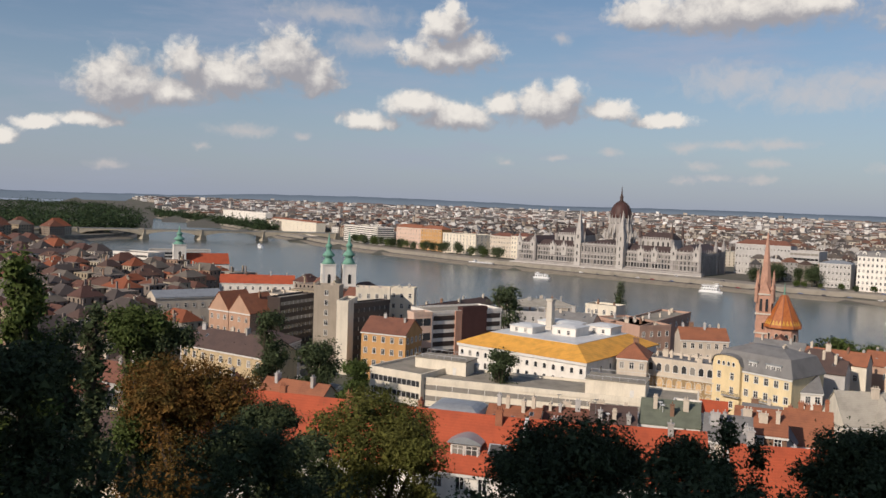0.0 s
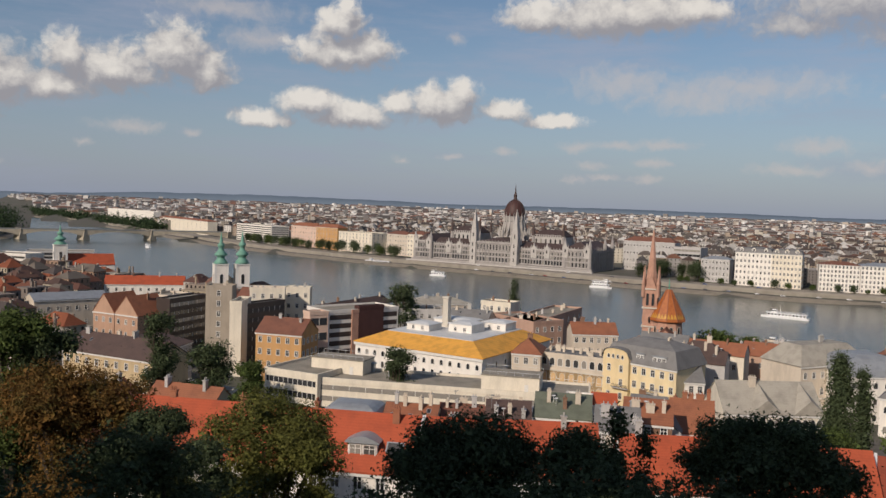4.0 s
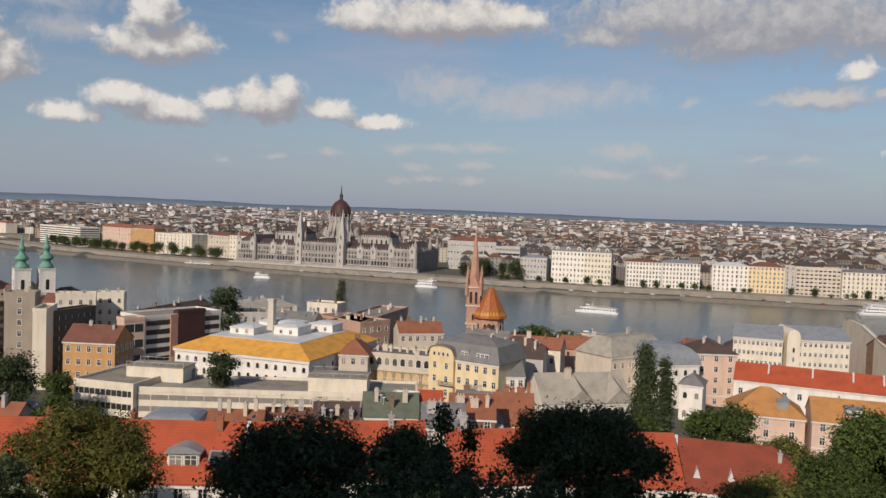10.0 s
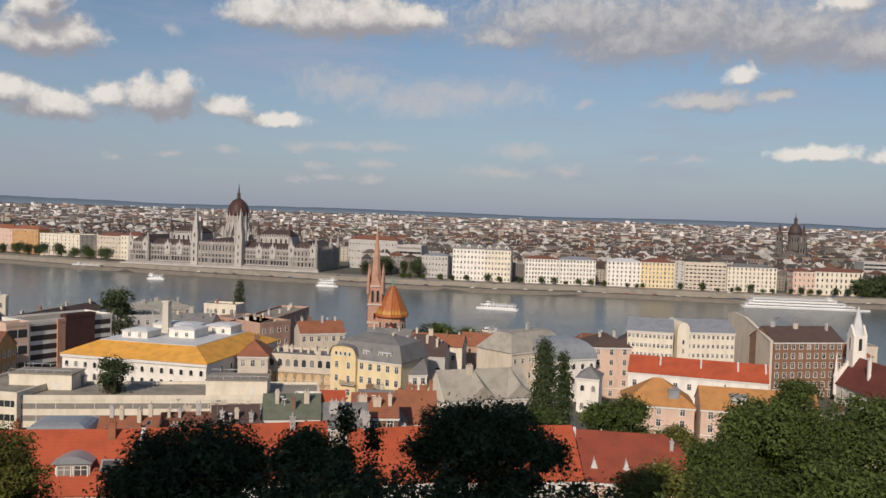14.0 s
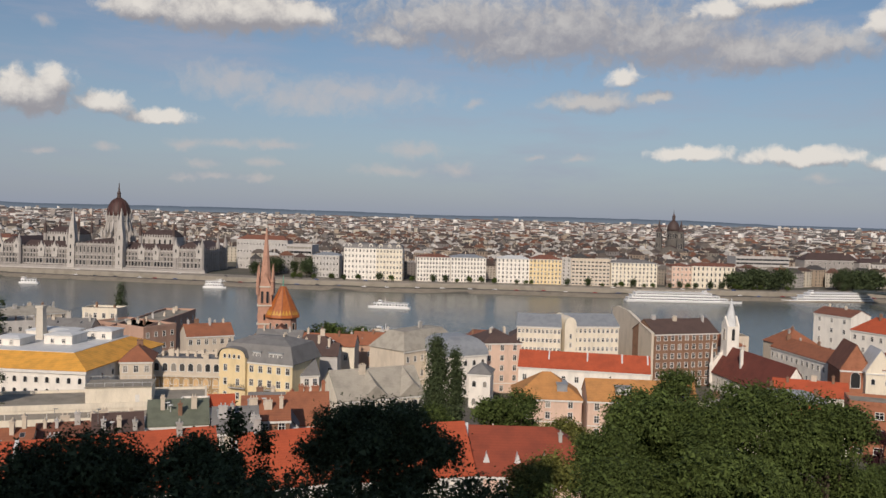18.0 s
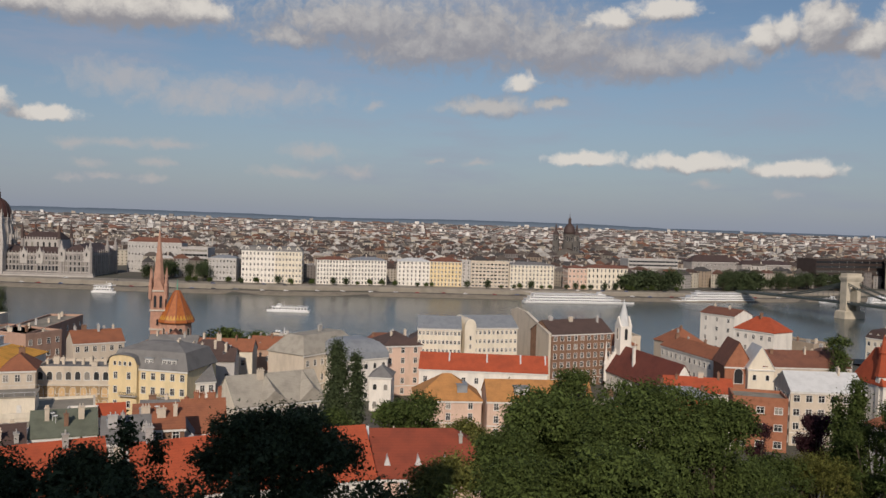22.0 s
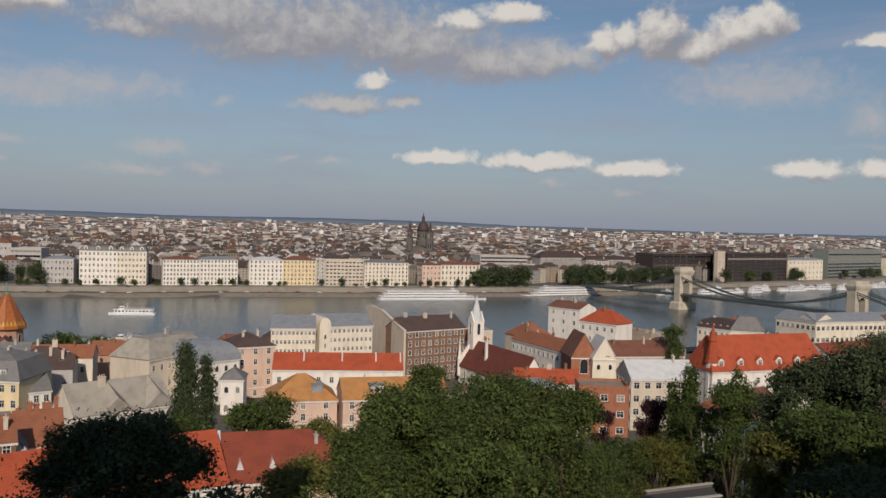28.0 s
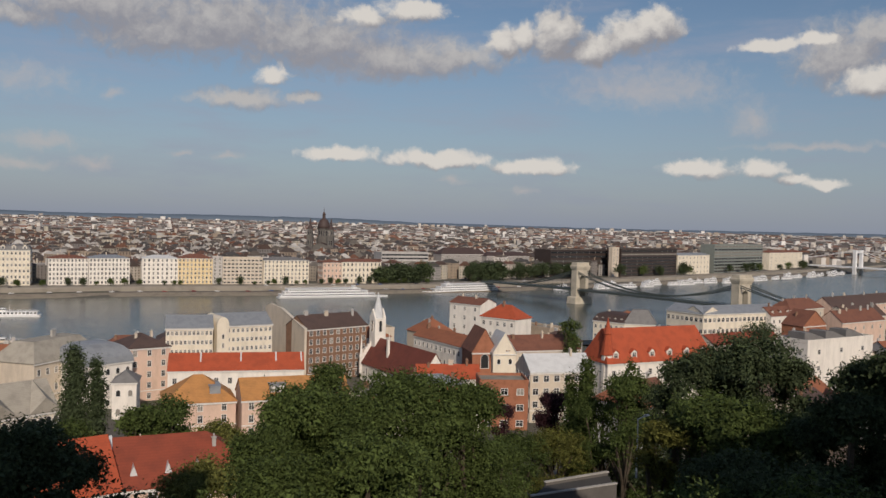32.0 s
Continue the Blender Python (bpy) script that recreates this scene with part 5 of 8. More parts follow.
house(239.2, 8.5, -80.7, 31.0, 15, 12.1, 23.0, 28.0, roof="gable", wall=PINK, tile=ORANGE_TILE, storeys=3, bays=6, chimneys=0, dormers=0, label="pink house with broad orange tiled roof and dormers")
house(240.3, 29.7, -80.3, 19.6, 17, 12.1, 22, 28.4, roof="hip", wall=PINK, tile=ORANGE_TILE, storeys=3, bays=3, chimneys=0, sides="fr", label="pink house with hipped orange roof")
house(284.8, 60.5, -48.6, 17.9, 18, 9.6, 25, 31.5, roof="dome", wall=WHITE, tile=SHEET, storeys=3, bays=5, chimneys=0, style="arch", label="white hall with domed grey metal roof", name="hall")
house(272.9, 49.2, -87.6, 7.2, 10, 10.3, 22, 25.0, roof="hip", wall=WHITE, tile=SLATE, storeys=2, bays=2, chimneys=0, style="arch", label="small white house with slate roof")
house(269.5, -113.1, -75.2, 48.1, 15, 9.2, 27.3, 38.5, roof="steep_hip", wall=WHITE, tile=RED_TILE, ww=1.3, storeys=3, bays=9, chimneys=1, dormers=6, dormer_size=1.55, label="white mansion with steep red tiled roof and white dormers", name="mansion")
house(177.5, 101.3, -67.0, 6.4, 7, 14.3, 27.6, 28.2, roof="flat", wall=WHITE, tile=FELT, storeys=1, bays=2, chimneys=0, label="small white flat-roofed rooftop house")
house(183.7, 96.9, -61.8, 6.1, 7, 14.1, 26.6, 28.8, roof="gable", wall=WHITE, tile=RED_TILE, storeys=2, bays=3, chimneys=0, label="small white house with bright red roof")
house(190.1, 89.8, -69.3, 8.8, 9, 13.9, 26.4, 28.4, roof="gable", wall=BROWN_BRICK, tile=SLATE, storeys=2, bays=4, chimneys=2, label="small brown house with grey roof")
house(173.1, 72.1, -66.2, 9.4, 15, 15.9, 26.5, 32.5, roof="gable", wall=BRICK, tile=RUST_TILE, storeys=2, bays=3, chimneys=5, chimney_mat=BRICK, label="old house with patched rust-brown roof and brick chimneys")
house(166.9, 80.6, -66.0, 8.1, 12, 16.1, 27, 30.0, roof="gable", wall=GREY, tile=SLATE, storeys=2, bays=3, chimneys=2, aerials=2, label="grey-roofed old house with aerials")
house(169.8, 72.9, -73.9, 4.0, 9, 16.2, 27, 29.5, roof="cross", wall=WHITE, tile=SLATE, storeys=2, bays=1, chimneys=0, label="little white gabled annexe", name="annexe")
house(157.2, 98.2, -60.6, 7.3, 11, 16.1, 26.7, 27.0, roof="flat", wall=GREY, tile=TERRACE_GREEN, storeys=2, bays=3, chimneys=2, aerials=3, label="flat roof terrace with green covering")
house(133.0, 120.7, -59.7, 11.7, 11, 16.9, 27.2, 30.0, roof="gable", wall=BEIGE, tile=RUST_TILE, storeys=2, bays=5, chimneys=4, sky_windows=3, label="low house with dull red-brown roof")
house(124.2, 130.3, -61.9, 11.9, 10, 16.9, 27.7, 30.5, roof="dome", wall=GREY, tile=SHEET, storeys=2, bays=4, chimneys=0, label="low hall with curved grey metal roof", name="hall")
house(143.1, 113.2, -57.7, 11.2, 11, 16.5, 26.7, 29.5, roof="gable", wall=BEIGE, tile=BROWN_TILE, storeys=2, bays=5, chimneys=5, aerials=2, label="low old house with brown roof and many chimneys")
house(152.4, 106.0, -55.4, 9.0, 10, 16.1, 26.2, 28.5, roof="gable", wall=GREY, tile=DARK_TILE, storeys=2, bays=4, chimneys=3, aerials=2, label="low old house with dark roof")
house(70.0, 121.2, -61.1, 49.2, 15, 23.2, 33.8, 41.0, roof="gable", wall=WHITE, tile=RED_TILE, storeys=3, bays=14, chimneys=4, chimney_mat=BRICK, label="long house with bright red-orange tiled roof and brick chimneys", name="long_house")
house(97.8, 79.4, -52.8, 27.1, 15, 23.6, 32.8, 40.0, roof="gable", wall=WHITE, tile=RED_TILE, storeys=3, bays=9, chimneys=2, label="long house with bright red-orange tiled roof", name="long_house")
house(119.7, 56.6, -53.5, 15.8, 15, 22.4, 30.3, 37.5, roof="gable", wall=WHITE, tile=RED_TILE, storeys=3, bays=6, chimneys=2, label="house with bright red-orange tiled roof")
house(125.9, 44.7, -62.1, 24.3, 15, 22.1, 30.8, 38.0, roof="gable", wall=WHITE, tile=RED_TILE, storeys=3, bays=7, chimneys=1, label="house with red-orange tiled roof beside dark trees")
house(138.8, 24.9, -78.0, 25.0, 17, 20.5, 30.2, 36.6, roof="half_hip", wall=PINK, tile=tiles(0.26, 0.06, 0.032), storeys=3, bays=6, chimneys=2, label="pink house with dark red half-hipped roof and triangular vents")
house(131.1, 255.5, -77.6, 37.6, 15, 10.4, 25, 30.0, roof="gable", wall=stucco(0.52, 0.40, 0.24), tile=DARK_TILE, storeys=3, bays=9, chimneys=4, sky_windows=8, label="tan house with dark brown roof and skylights")
house(190.3, 399.7, -10.2, 35.2, 16, 8.0, 22, 25.0, roof="gable", wall=BEIGE, tile=SHEET, storeys=2, bays=8, chimneys=0, label="low market hall with long grey metal roof", name="market_hall")
house(186.6, 338.6, -78.6, 12.6, 16, 8.0, 24, 32.0, roof="cross", wall=stucco(0.46, 0.29, 0.20), tile=RUST_TILE, storeys=3, bays=3, chimneys=2, label="gabled house with orange-brown walls")
house(189.3, 326.1, -81.4, 14.1, 16, 8.0, 24, 32.0, roof="cross", wall=stucco(0.46, 0.29, 0.20), tile=RUST_TILE, storeys=3, bays=3, chimneys=2, label="gabled house with orange-brown walls")
house(212.1, 339.6, -74.3, 12.6, 16, 8.0, 29, 30.0, roof="flat", wall=BEIGE, tile=FELT, storeys=5, bays=3, chimneys=2, sides="fr", label="beige flat-roofed house with loggias")
house(271.8, 481.0, -37.5, 47.4, 13, 8.0, 19, 24.0, roof="gable", wall=WHITE, tile=RED_TILE, storeys=2, bays=10, chimneys=5, label="long low house with red roof by the river", name="long_house")
house(210.6, 693.4, 11.3, 64.2, 20, 8.0, 24, 27.0, roof="hip", wall=BEIGE, tile=DARK_TILE, storeys=4, bays=20, chimneys=3, label="long old barracks with dark roof", name="barracks")
house(162.3, 243.9, 30.7, 16.1, 14, 9.4, 23, 26.0, roof="shed", wall=GREY, tile=DARK_TILE, storeys=4, bays=0, chimneys=0, label="house with blank grey fire wall")
house(310.2, -74.8, -88.3, 9.9, 16, 8.7, 25, 34.0, roof="cross", wall=BRICK, tile=BROWN_TILE, storeys=2, bays=1, chimneys=0, style="arch", ww=3, wh=6, label="brown brick hall with pointed gable and tall window", name="hall")
house(307.4, -82.3, -88.7, 9.1, 12, 8.7, 25, 33.0, roof="cross", wall=CREAM, tile=PALE_SHEET, storeys=3, bays=2, chimneys=0, style="arch", label="ornate cream house with gable and metal roof")
house(279.7, -48.2, -95.0, 22.0, 12, 10.0, 21, 25.0, roof="gable", wall=WHITE, tile=RED_TILE, storeys=2, bays=4, chimneys=3, label="low house with orange-red roof")
house(262.4, -39.3, -89.0, 22.0, 13, 10.7, 21.5, 24.5, roof="hip", wall=WHITE, tile=SHEET, storeys=2, bays=4, chimneys=2, label="house with low blue-grey metal roof")
house(244.3, -45.6, -91.4, 16.5, 12, 11.6, 20, 24.0, roof="gable", wall=WHITE, tile=RED_TILE, storeys=2, bays=4, chimneys=1, label="white house with red roof half hidden by trees")
house(307.8, -87.5, -82.6, 32.0, 15, 8.5, 26, 31.0, roof="gable", wall=BEIGE, tile=BROWN_TILE, storeys=3, bays=8, chimneys=3, label="long house with dull brown roof", name="long_house")
house(428.5, -170.6, -142.1, 18.9, 14, 8.0, 24, 29.0, roof="mansard", wall=CREAM, tile=DARK_ROOF, storeys=3, bays=6, chimneys=2, dormers=5, label="cream house with dark mansard roof and white dormers")
house(413.6, -182.2, -115.9, 16.0, 14, 8.0, 24, 31.0, roof="truncated", wall=CREAM, tile=SLATE, storeys=3, bays=5, chimneys=1, label="cream pavilion with steep slate roof", name="pavilion")
house(440.6, -286.0, -70.9, 20.4, 12, 8.0, 25, 30.0, roof="gable", wall=WHITE, tile=BROWN_TILE, storeys=3, bays=4, chimneys=1, dormers=3, label="white house with brown roof and dormers")
house(392.9, -274.1, -68.1, 20.4, 13, 8.0, 25, 33.0, roof="cross", wall=BRICK, tile=BROWN_TILE, storeys=3, bays=3, chimneys=1, label="gabled house with reddish walls")
house(427.7, -326.7, -70.1, 38.7, 14, 8.0, 26, 32.0, roof="gable", wall=BEIGE, tile=DARK_TILE, storeys=3, bays=5, chimneys=3, label="brick house with rust roof")
house(283.5, 251.9, -50.0, 21.8, 16, 8.0, 26, 27.0, roof="flat", wall=GREY, tile=FELT, storeys=4, bays=6, chimneys=4, label="grey flat-roofed house with roof structures")
house(301.2, 210.1, -109.2, 29.8, 16, 8.0, 27, 28.0, roof="flat", wall=stucco(0.45, 0.29, 0.22), tile=FELT, storeys=4, bays=8, chimneys=5, sides="fr", label="brownish flat-roofed apartment house with many chimneys", name="apartment_house")
house(291.6, 181.9, 11.3, 64.1, 14, 8.0, 27, 28.0, roof="flat", wall=stucco(0.45, 0.29, 0.22), tile=FELT, storeys=4, bays=8, chimneys=7, label="brownish flat-roofed apartment house with heavy cornice", name="apartment_house")
house(286.9, 160.9, -49.1, 17.9, 12, 8.3, 26, 30.0, roof="gable", wall=BEIGE, tile=RUST_TILE, storeys=4, bays=6, chimneys=5, label="house with rust-red roof and tall chimneys")
house(226.4, -20.9, -79.6, 15.5, 11, 12.8, 21.0, 25.0, roof="gable", wall=CREAM, tile=RUST_TILE, storeys=2, bays=4, chimneys=3, label="low courtyard house with rust-red roof")
house(249.0, -28.0, -70.9, 11.6, 9, 11.5, 20.0, 23.0, roof="gable", wall=WHITE, tile=SLATE, storeys=2, bays=3, chimneys=2, label="small white courtyard house with grey roof")
house(323.0, -183.5, -67.9, 46.2, 12, 8.0, 25.5, 29.5, roof="gable", wall=BEIGE, tile=tiles(0.26, 0.06, 0.032), storeys=2, bays=5, chimneys=3, label="long house with dark red roof and chimneys", name="long_house")
house(319.6, -219.6, -61.4, 23.8, 12, 8.0, 26.0, 30.0, roof="gable", wall=WHITE, tile=BROWN_TILE, storeys=2, bays=3, chimneys=3, label="house with brown roof and chimneys")
house(400.8, -303.2, -66.6, 44.1, 14, 8.0, 26.0, 32.0, roof="gable", wall=PINK, tile=BROWN_TILE, storeys=3, bays=5, chimneys=4, label="old house with steep brown roof")
house(457.3, -309.4, -62.8, 41.5, 14, 8.0, 27.0, 33.0, roof="hip", wall=BEIGE, tile=BROWN_TILE, storeys=3, bays=5, chimneys=3, label="beige house with brown hipped roof near the river")
house(477.0, -353.1, -62.2, 94.5, 14, 8.0, 27.0, 33.0, roof="gable", wall=PINK, tile=DARK_TILE, storeys=3, bays=8, chimneys=4, label="long house with dark brown roof near the river")
house(242.8, 255.2, 11.1, 54.4, 9, 8.0, 27.5, 30.5, roof="gable", wall=BEIGE, tile=DARK_TILE, storeys=4, bays=6, chimneys=5, aerials=3, label="house with dark brown roof and chimneys behind an office")
house(321.4, 273.2, -31.8, 31.3, 16, 8.0, 24.0, 27.0, roof="hip", wall=BEIGE, tile=PALE_SLATE, storeys=4, bays=6, chimneys=5, aerials=2, label="house with low pale grey roof")
house(282.1, 219.8, -73.7, 18.1, 12, 8.0, 26.0, 30.0, roof="gable", wall=BEIGE, tile=SLATE, storeys=4, bays=5, chimneys=3, sky_windows=2, label="house with grey roof and roof windows")
house(315.8, 226.5, -81.3, 15.3, 10, 8.0, 30, 31.0, roof="flat", wall=CREAM, tile=FELT, storeys=5, bays=4, chimneys=2, aerials=2, label="stepped cream apartment house with flat roof")
house(237.8, 298.0, -43.7, 15.5, 9, 8.0, 34, 35.0, roof="flat", wall=CREAM, tile=RUST_TILE, storeys=5, bays=4, chimneys=2, aerials=3, label="cream apartment house with roof terrace")
house(258.6, 298.4, -50.9, 11.7, 8, 8.0, 33, 34.0, roof="flat", wall=CREAM, tile=FELT, storeys=5, bays=3, chimneys=2, aerials=4, label="cream apartment house with stepped roof and aerials")
house(146.4, 90.4, -60.8, 11.7, 7.0, 23.9, 31.3, 34.9, roof="shed", wall=GREY, tile=TERRACE_GREEN, storeys=2, bays=3, chimneys=3, aerials=2, label="low house with green felt lean-to roof")
house(147.1, 76.8, -63.7, 8.8, 6.0, 24.2, 31.0, 34.6, roof="shed", wall=BEIGE, tile=SLATE, storeys=2, bays=3, chimneys=3, aerials=2, label="low house with grey slate lean-to roof and vents")
house(158.6, 76.3, -65.7, 10.0, 7.0, 23.7, 30.7, 34.3, roof="shed", wall=BROWN_BRICK, tile=RUST_TILE, storeys=2, bays=3, chimneys=3, aerials=2, label="low house with patched rusty lean-to roof")
house(137.6, 96.4, -56.5, 9.2, 6.0, 23.4, 30.2, 33.8, roof="shed", wall=BEIGE, tile=DARK_TILE, storeys=2, bays=3, chimneys=3, aerials=2, label="low house with dark brown lean-to roof")

# ---- the parliament ----


def spire(s, x, y, z0, z1, r, n=8):
    """A slender gothic pinnacle."""
    s.lathe(x, y, [(r, z0), (r, z0 + (z1 - z0) * 0.4), (r * 1.25, z0 + (z1 - z0) * 0.42), (r * 0.75, z0 + (z1 - z0) * 0.5), (0.05, z1)], n, 0, math.pi / n)


def parliament():
    p = thing("parliament", 787, 666, 7, -82.6, "grey limestone gothic parliament with dark red dome and spires", "parliament")
    L, cx = 229.0, 111.0

    def block(name, x0, x1, y0, y1, h, ridge, mat=None, roof=True):
        part(name, Shape().box(x0, y0, -1, x1, y1, h), mat or STONE, p)
        if roof:
            s = Shape()
            q = min(x1 - x0, y1 - y0) / 2 - 0.3
            if x1 - x0 > y1 - y0:
                s.loft([(x0 - 0.3, y0 - 0.3, x1 + 0.3, y1 + 0.3, h + 0.02), (x0 + q * 0.3, y0 + q, x1 - q * 0.3, y1 - q, ridge)])
            else:
                s.loft([(x0 - 0.3, y0 - 0.3, x1 + 0.3, y1 + 0.3, h + 0.02), (x0 + q, y0 + q * 0.6, x1 - q, y1 - q * 0.6, ridge)])
            part("roof", s, DARK_ROOF, p)

    # stepped terraces on the river front
    part("terrace", Shape().box(-6, -13, -5, L + 6, -6.5, 1.5), GOTHIC_STONE, p, "pale stone river terrace")
    part("terrace", Shape().box(-3, -6.5, -5, L + 3, 0.5, 3.4), STONE, p)
    block("wing", 24, 83, 0, 24, 21.5, 29)
    block("wing", 139, 197, 0, 24, 21.5, 29)
    block("end_pavilion", 0, 24, -4, 70, 24, 33)
    block("end_pavilion", 197, L, -4, 70, 24, 33)
    block("centre_block", 86, 136, -6, 60, 27, 33)
    block("rear_wing", 24, 86, 46, 70, 22, 30)
    block("rear_wing", 136, 197, 46, 70, 22, 30)
    merlon = Shape().box(-0.7, -0.4, 0, 0.7, 0.4, 3.0).mesh("merlon", GOTHIC_STONE)
    tall_hall = window_mesh(2.2, 6.0, "arch", GOTHIC_STONE, GLASS)
    for x0 in (38, 148):
        block("hall", x0, x0 + 38, 22, 52, 36, 44, GOTHIC_STONE)
        for u, v in ((x0, 22), (x0 + 38, 22), (x0, 52), (x0 + 38, 52)):
            s = Shape()
            s.lathe(u, v, [(2.0, 20), (2.0, 37)], 8)
            part("turret", s, STONE, p)
            s = Shape()
            s.lathe(u, v, [(2.3, 37), (1.6, 41), (1.7, 43), (0.05, 56)], 8)
            part("spire", s, DARK_ROOF, p)
        for i in range(13):
            placed("merlon", merlon, p, x0 + 1.7 + i * 2.9, 22.0, 35.5)
        for i in range(6):
            placed("window", tall_hall, p, x0 + 4 + i * 6, 21.95, 27.5)
    # arcades, windows and buttresses, storey by storey, along each stretch of the river front
    arch = window_mesh(2.0, 4.6, "arch", STONE, GLASS)
    arch_small = window_mesh(1.5, 3.2, "arch", STONE, GLASS)
    tall = window_mesh(1.4, 4.4, "arch", GOTHIC_STONE, GLASS)
    for x0, x1, y, n, top in ((26, 81, 0, 15, 21.5), (141, 195, 0, 15, 21.5), (88, 134, -6, 11, 27), (1, 23, -4, 6, 24), (198, L - 1, -4, 7, 24)):
        w = (x1 - x0) / n
        for i in range(n):
            u = x0 + (i + 0.5) * w
            placed("window", arch, p, u, y - 0.05, 5.2)
            placed("window", arch_small, p, u, y - 0.05, 11.6)
            if top > 22:
                placed("window", tall, p, u, y - 0.05, 17.0 if top < 26 else 18.5, 0, 1.0, 1.0 if top < 26 else 1.4)
            else:
                placed("window", arch_small, p, u, y - 0.05, 16.4, 0, 0.9, 0.9)
        for i in range(n + 1):
            u = x0 + i * w
            s = Shape()
            s.loft([(u - 0.45, y - 1.0, u + 0.45, y - 0.05, 3), (u - 0.4, y - 0.8, u + 0.4, y - 0.05, 10), (u - 0.3, y - 0.6, u + 0.3, y - 0.05, top)])
            s.loft([(u - 0.5, y - 1.1, u + 0.5, y - 0.1, top), (u - 0.5, y - 1.1, u + 0.5, y - 0.1, top + 1.2), (u - 0.05, y - 0.65, u + 0.05, y - 0.55, top + 3.6)])
            part("buttress", s, STONE, p)
        for z in (4.0, 10.2, 15.4, top - 0.7):
            part("string_course", Shape().box(x0 - 0.6, y - 1.0, z, x1 + 0.6, y - 0.04, z + 0.7), GOTHIC_STONE, p)
        part("parapet", Shape().box(x0 - 0.4, y - 0.5, top, x1 + 0.4, y - 0.1, top + 1.1), GOTHIC_STONE, p)
    # the south end, seen aslant
    for i in range(13):
        v = -1 + i * 5.6
        for z, me in ((5.2, arch), (11.6, arch_small), (17, tall)):
            placed("window", me, p, L + 0.05, v, z, 90)
        s = Shape()
        v += 2.8
        s.loft([(L, v - 0.5, L + 1.5, v + 0.5, 0), (L, v - 0.4, L + 0.8, v + 0.4, 24), (L + 0.3, v - 0.05, L + 0.4, v + 0.05, 28)])
        part("buttress", s, STONE, p)
    # gables over the wings and pavilions
    for u, y, w, z in ((47, -0.6, 3.4, 21), (62, -0.6, 3.4, 21), (160, -0.6, 3.4, 21), (176, -0.6, 3.4, 21), (3, -4.6, 3.0, 24), (21, -4.6, 3.0, 24), (200, -4.6, 3.2, 24), (225, -4.6, 3.2, 24)):
        s = Shape().extrude_y([(u - w, z - 9), (u + w, z - 9), (u + w, z + 1), (u + 1.2, z + 4.5), (u, z + 8.5), (u - 1.2, z + 4.5), (u - w, z + 1)], y - 0.8, y + 1.2)
        g = part("gable", s, GOTHIC_STONE, p)
        placed("window", arch_small, g, u, y - 0.85, z - 3, 0, 1.0, 1.1)
        s = Shape()
        spire(s, u - w, y, z - 2, z + 6.5, 0.7)
        part("pinnacle", s, GOTHIC_STONE, p)
        s = Shape()
        spire(s, u + w, y, z - 2, z + 6.5, 0.7)
        part("pinnacle", s, GOTHIC_STONE, p)
    # corner towers of the end pavilions
    for u, v, h in ((1, 68, 40), (L - 1, 68, 40), (L - 1, 44, 42), (1, -3, 37), (23, -3, 37), (199, -3, 37), (L - 1, -3, 37)):
        s = Shape()
        s.lathe(u, v, [(2.6, -1), (2.4, 24), (2.6, 24.5), (2.2, 29), (2.5, 29.4), (1.5, 31.5), (0.05, h)], 8, 0, math.pi / 8)
        part("corner_tower", s, STONE, p)
    # the two river towers
    for u in (84, 138):
        s = Shape()
        s.box(u - 4, -8, -1, u + 4, 2, 31)
        s.loft([(u - 3.2, -7, u + 3.2, 1, 31), (u - 2.8, -6.6, u + 2.8, 0.6, 44), (u - 2.4, -6.2, u + 2.4, 0.2, 46), (u - 0.1, -3.1, u + 0.1, -2.9, 67)])
        t = part("river_tower", s, GOTHIC_STONE, p)
        for z in (6, 14, 22, 33):
            placed("window", tall, t, u, -8.06 if z < 30 else -7.1, z)
        for du, dv in ((-4, -8), (4, -8), (-4, 2), (4, 2)):
            s = Shape()
            spire(s, u + du, dv, 26, 43, 1.0)
            part("pinnacle", s, GOTHIC_STONE, t)
    # dome on a buttressed drum of sixteen sides
    dx, dy = cx, 46
    s = Shape()
    s.lathe(dx, dy, [(17, 20), (16.4, 34), (13.2, 36), (12.8, 56), (13.4, 56.4), (13.4, 57.6), (12.6, 58)], 16)
    drum = part("drum", s, STONE, p)
    for i in range(16):
        a = 2 * math.pi * (i + 0.5) / 16
        ob = placed("window", window_mesh(2.2, 9.5, "arch", GOTHIC_STONE, GLASS), drum, dx + 12.62 * math.cos(a), dy + 12.62 * math.sin(a), 43, math.degrees(a) + 90)
        a = 2 * math.pi * i / 16
        s = Shape()
        c, q = math.cos(a), math.sin(a)
        for r0, r1, z0, z1 in ((13, 20, 20, 38), (12.5, 16, 38, 50)):
            s.solid([(dx + c * r0 - q * 0.7, dy + q * r0 + c * 0.7, z0), (dx + c * r1 - q * 0.7, dy + q * r1 + c * 0.7, z0), (dx + c * r1 + q * 0.7, dy + q * r1 - c * 0.7, z0), (dx + c * r0 + q * 0.7, dy + q * r0 - c * 0.7, z0),
                     (dx + c * r0 - q * 0.7, dy + q * r0 + c * 0.7, z1 + 6), (dx + c * (r1 - 2.5) - q * 0.7, dy + q * (r1 - 2.5) + c * 0.7, z1), (dx + c * (r1 - 2.5) + q * 0.7, dy + q * (r1 - 2.5) - c * 0.7, z1), (dx + c * r0 + q * 0.7, dy + q * r0 - c * 0.7, z1 + 6)],
                    [(0, 1, 5, 4), (1, 2, 6, 5), (2, 3, 7, 6), (3, 0, 4, 7), (4, 5, 6, 7)])
        part("flying_buttress", s, GOTHIC_STONE, drum)
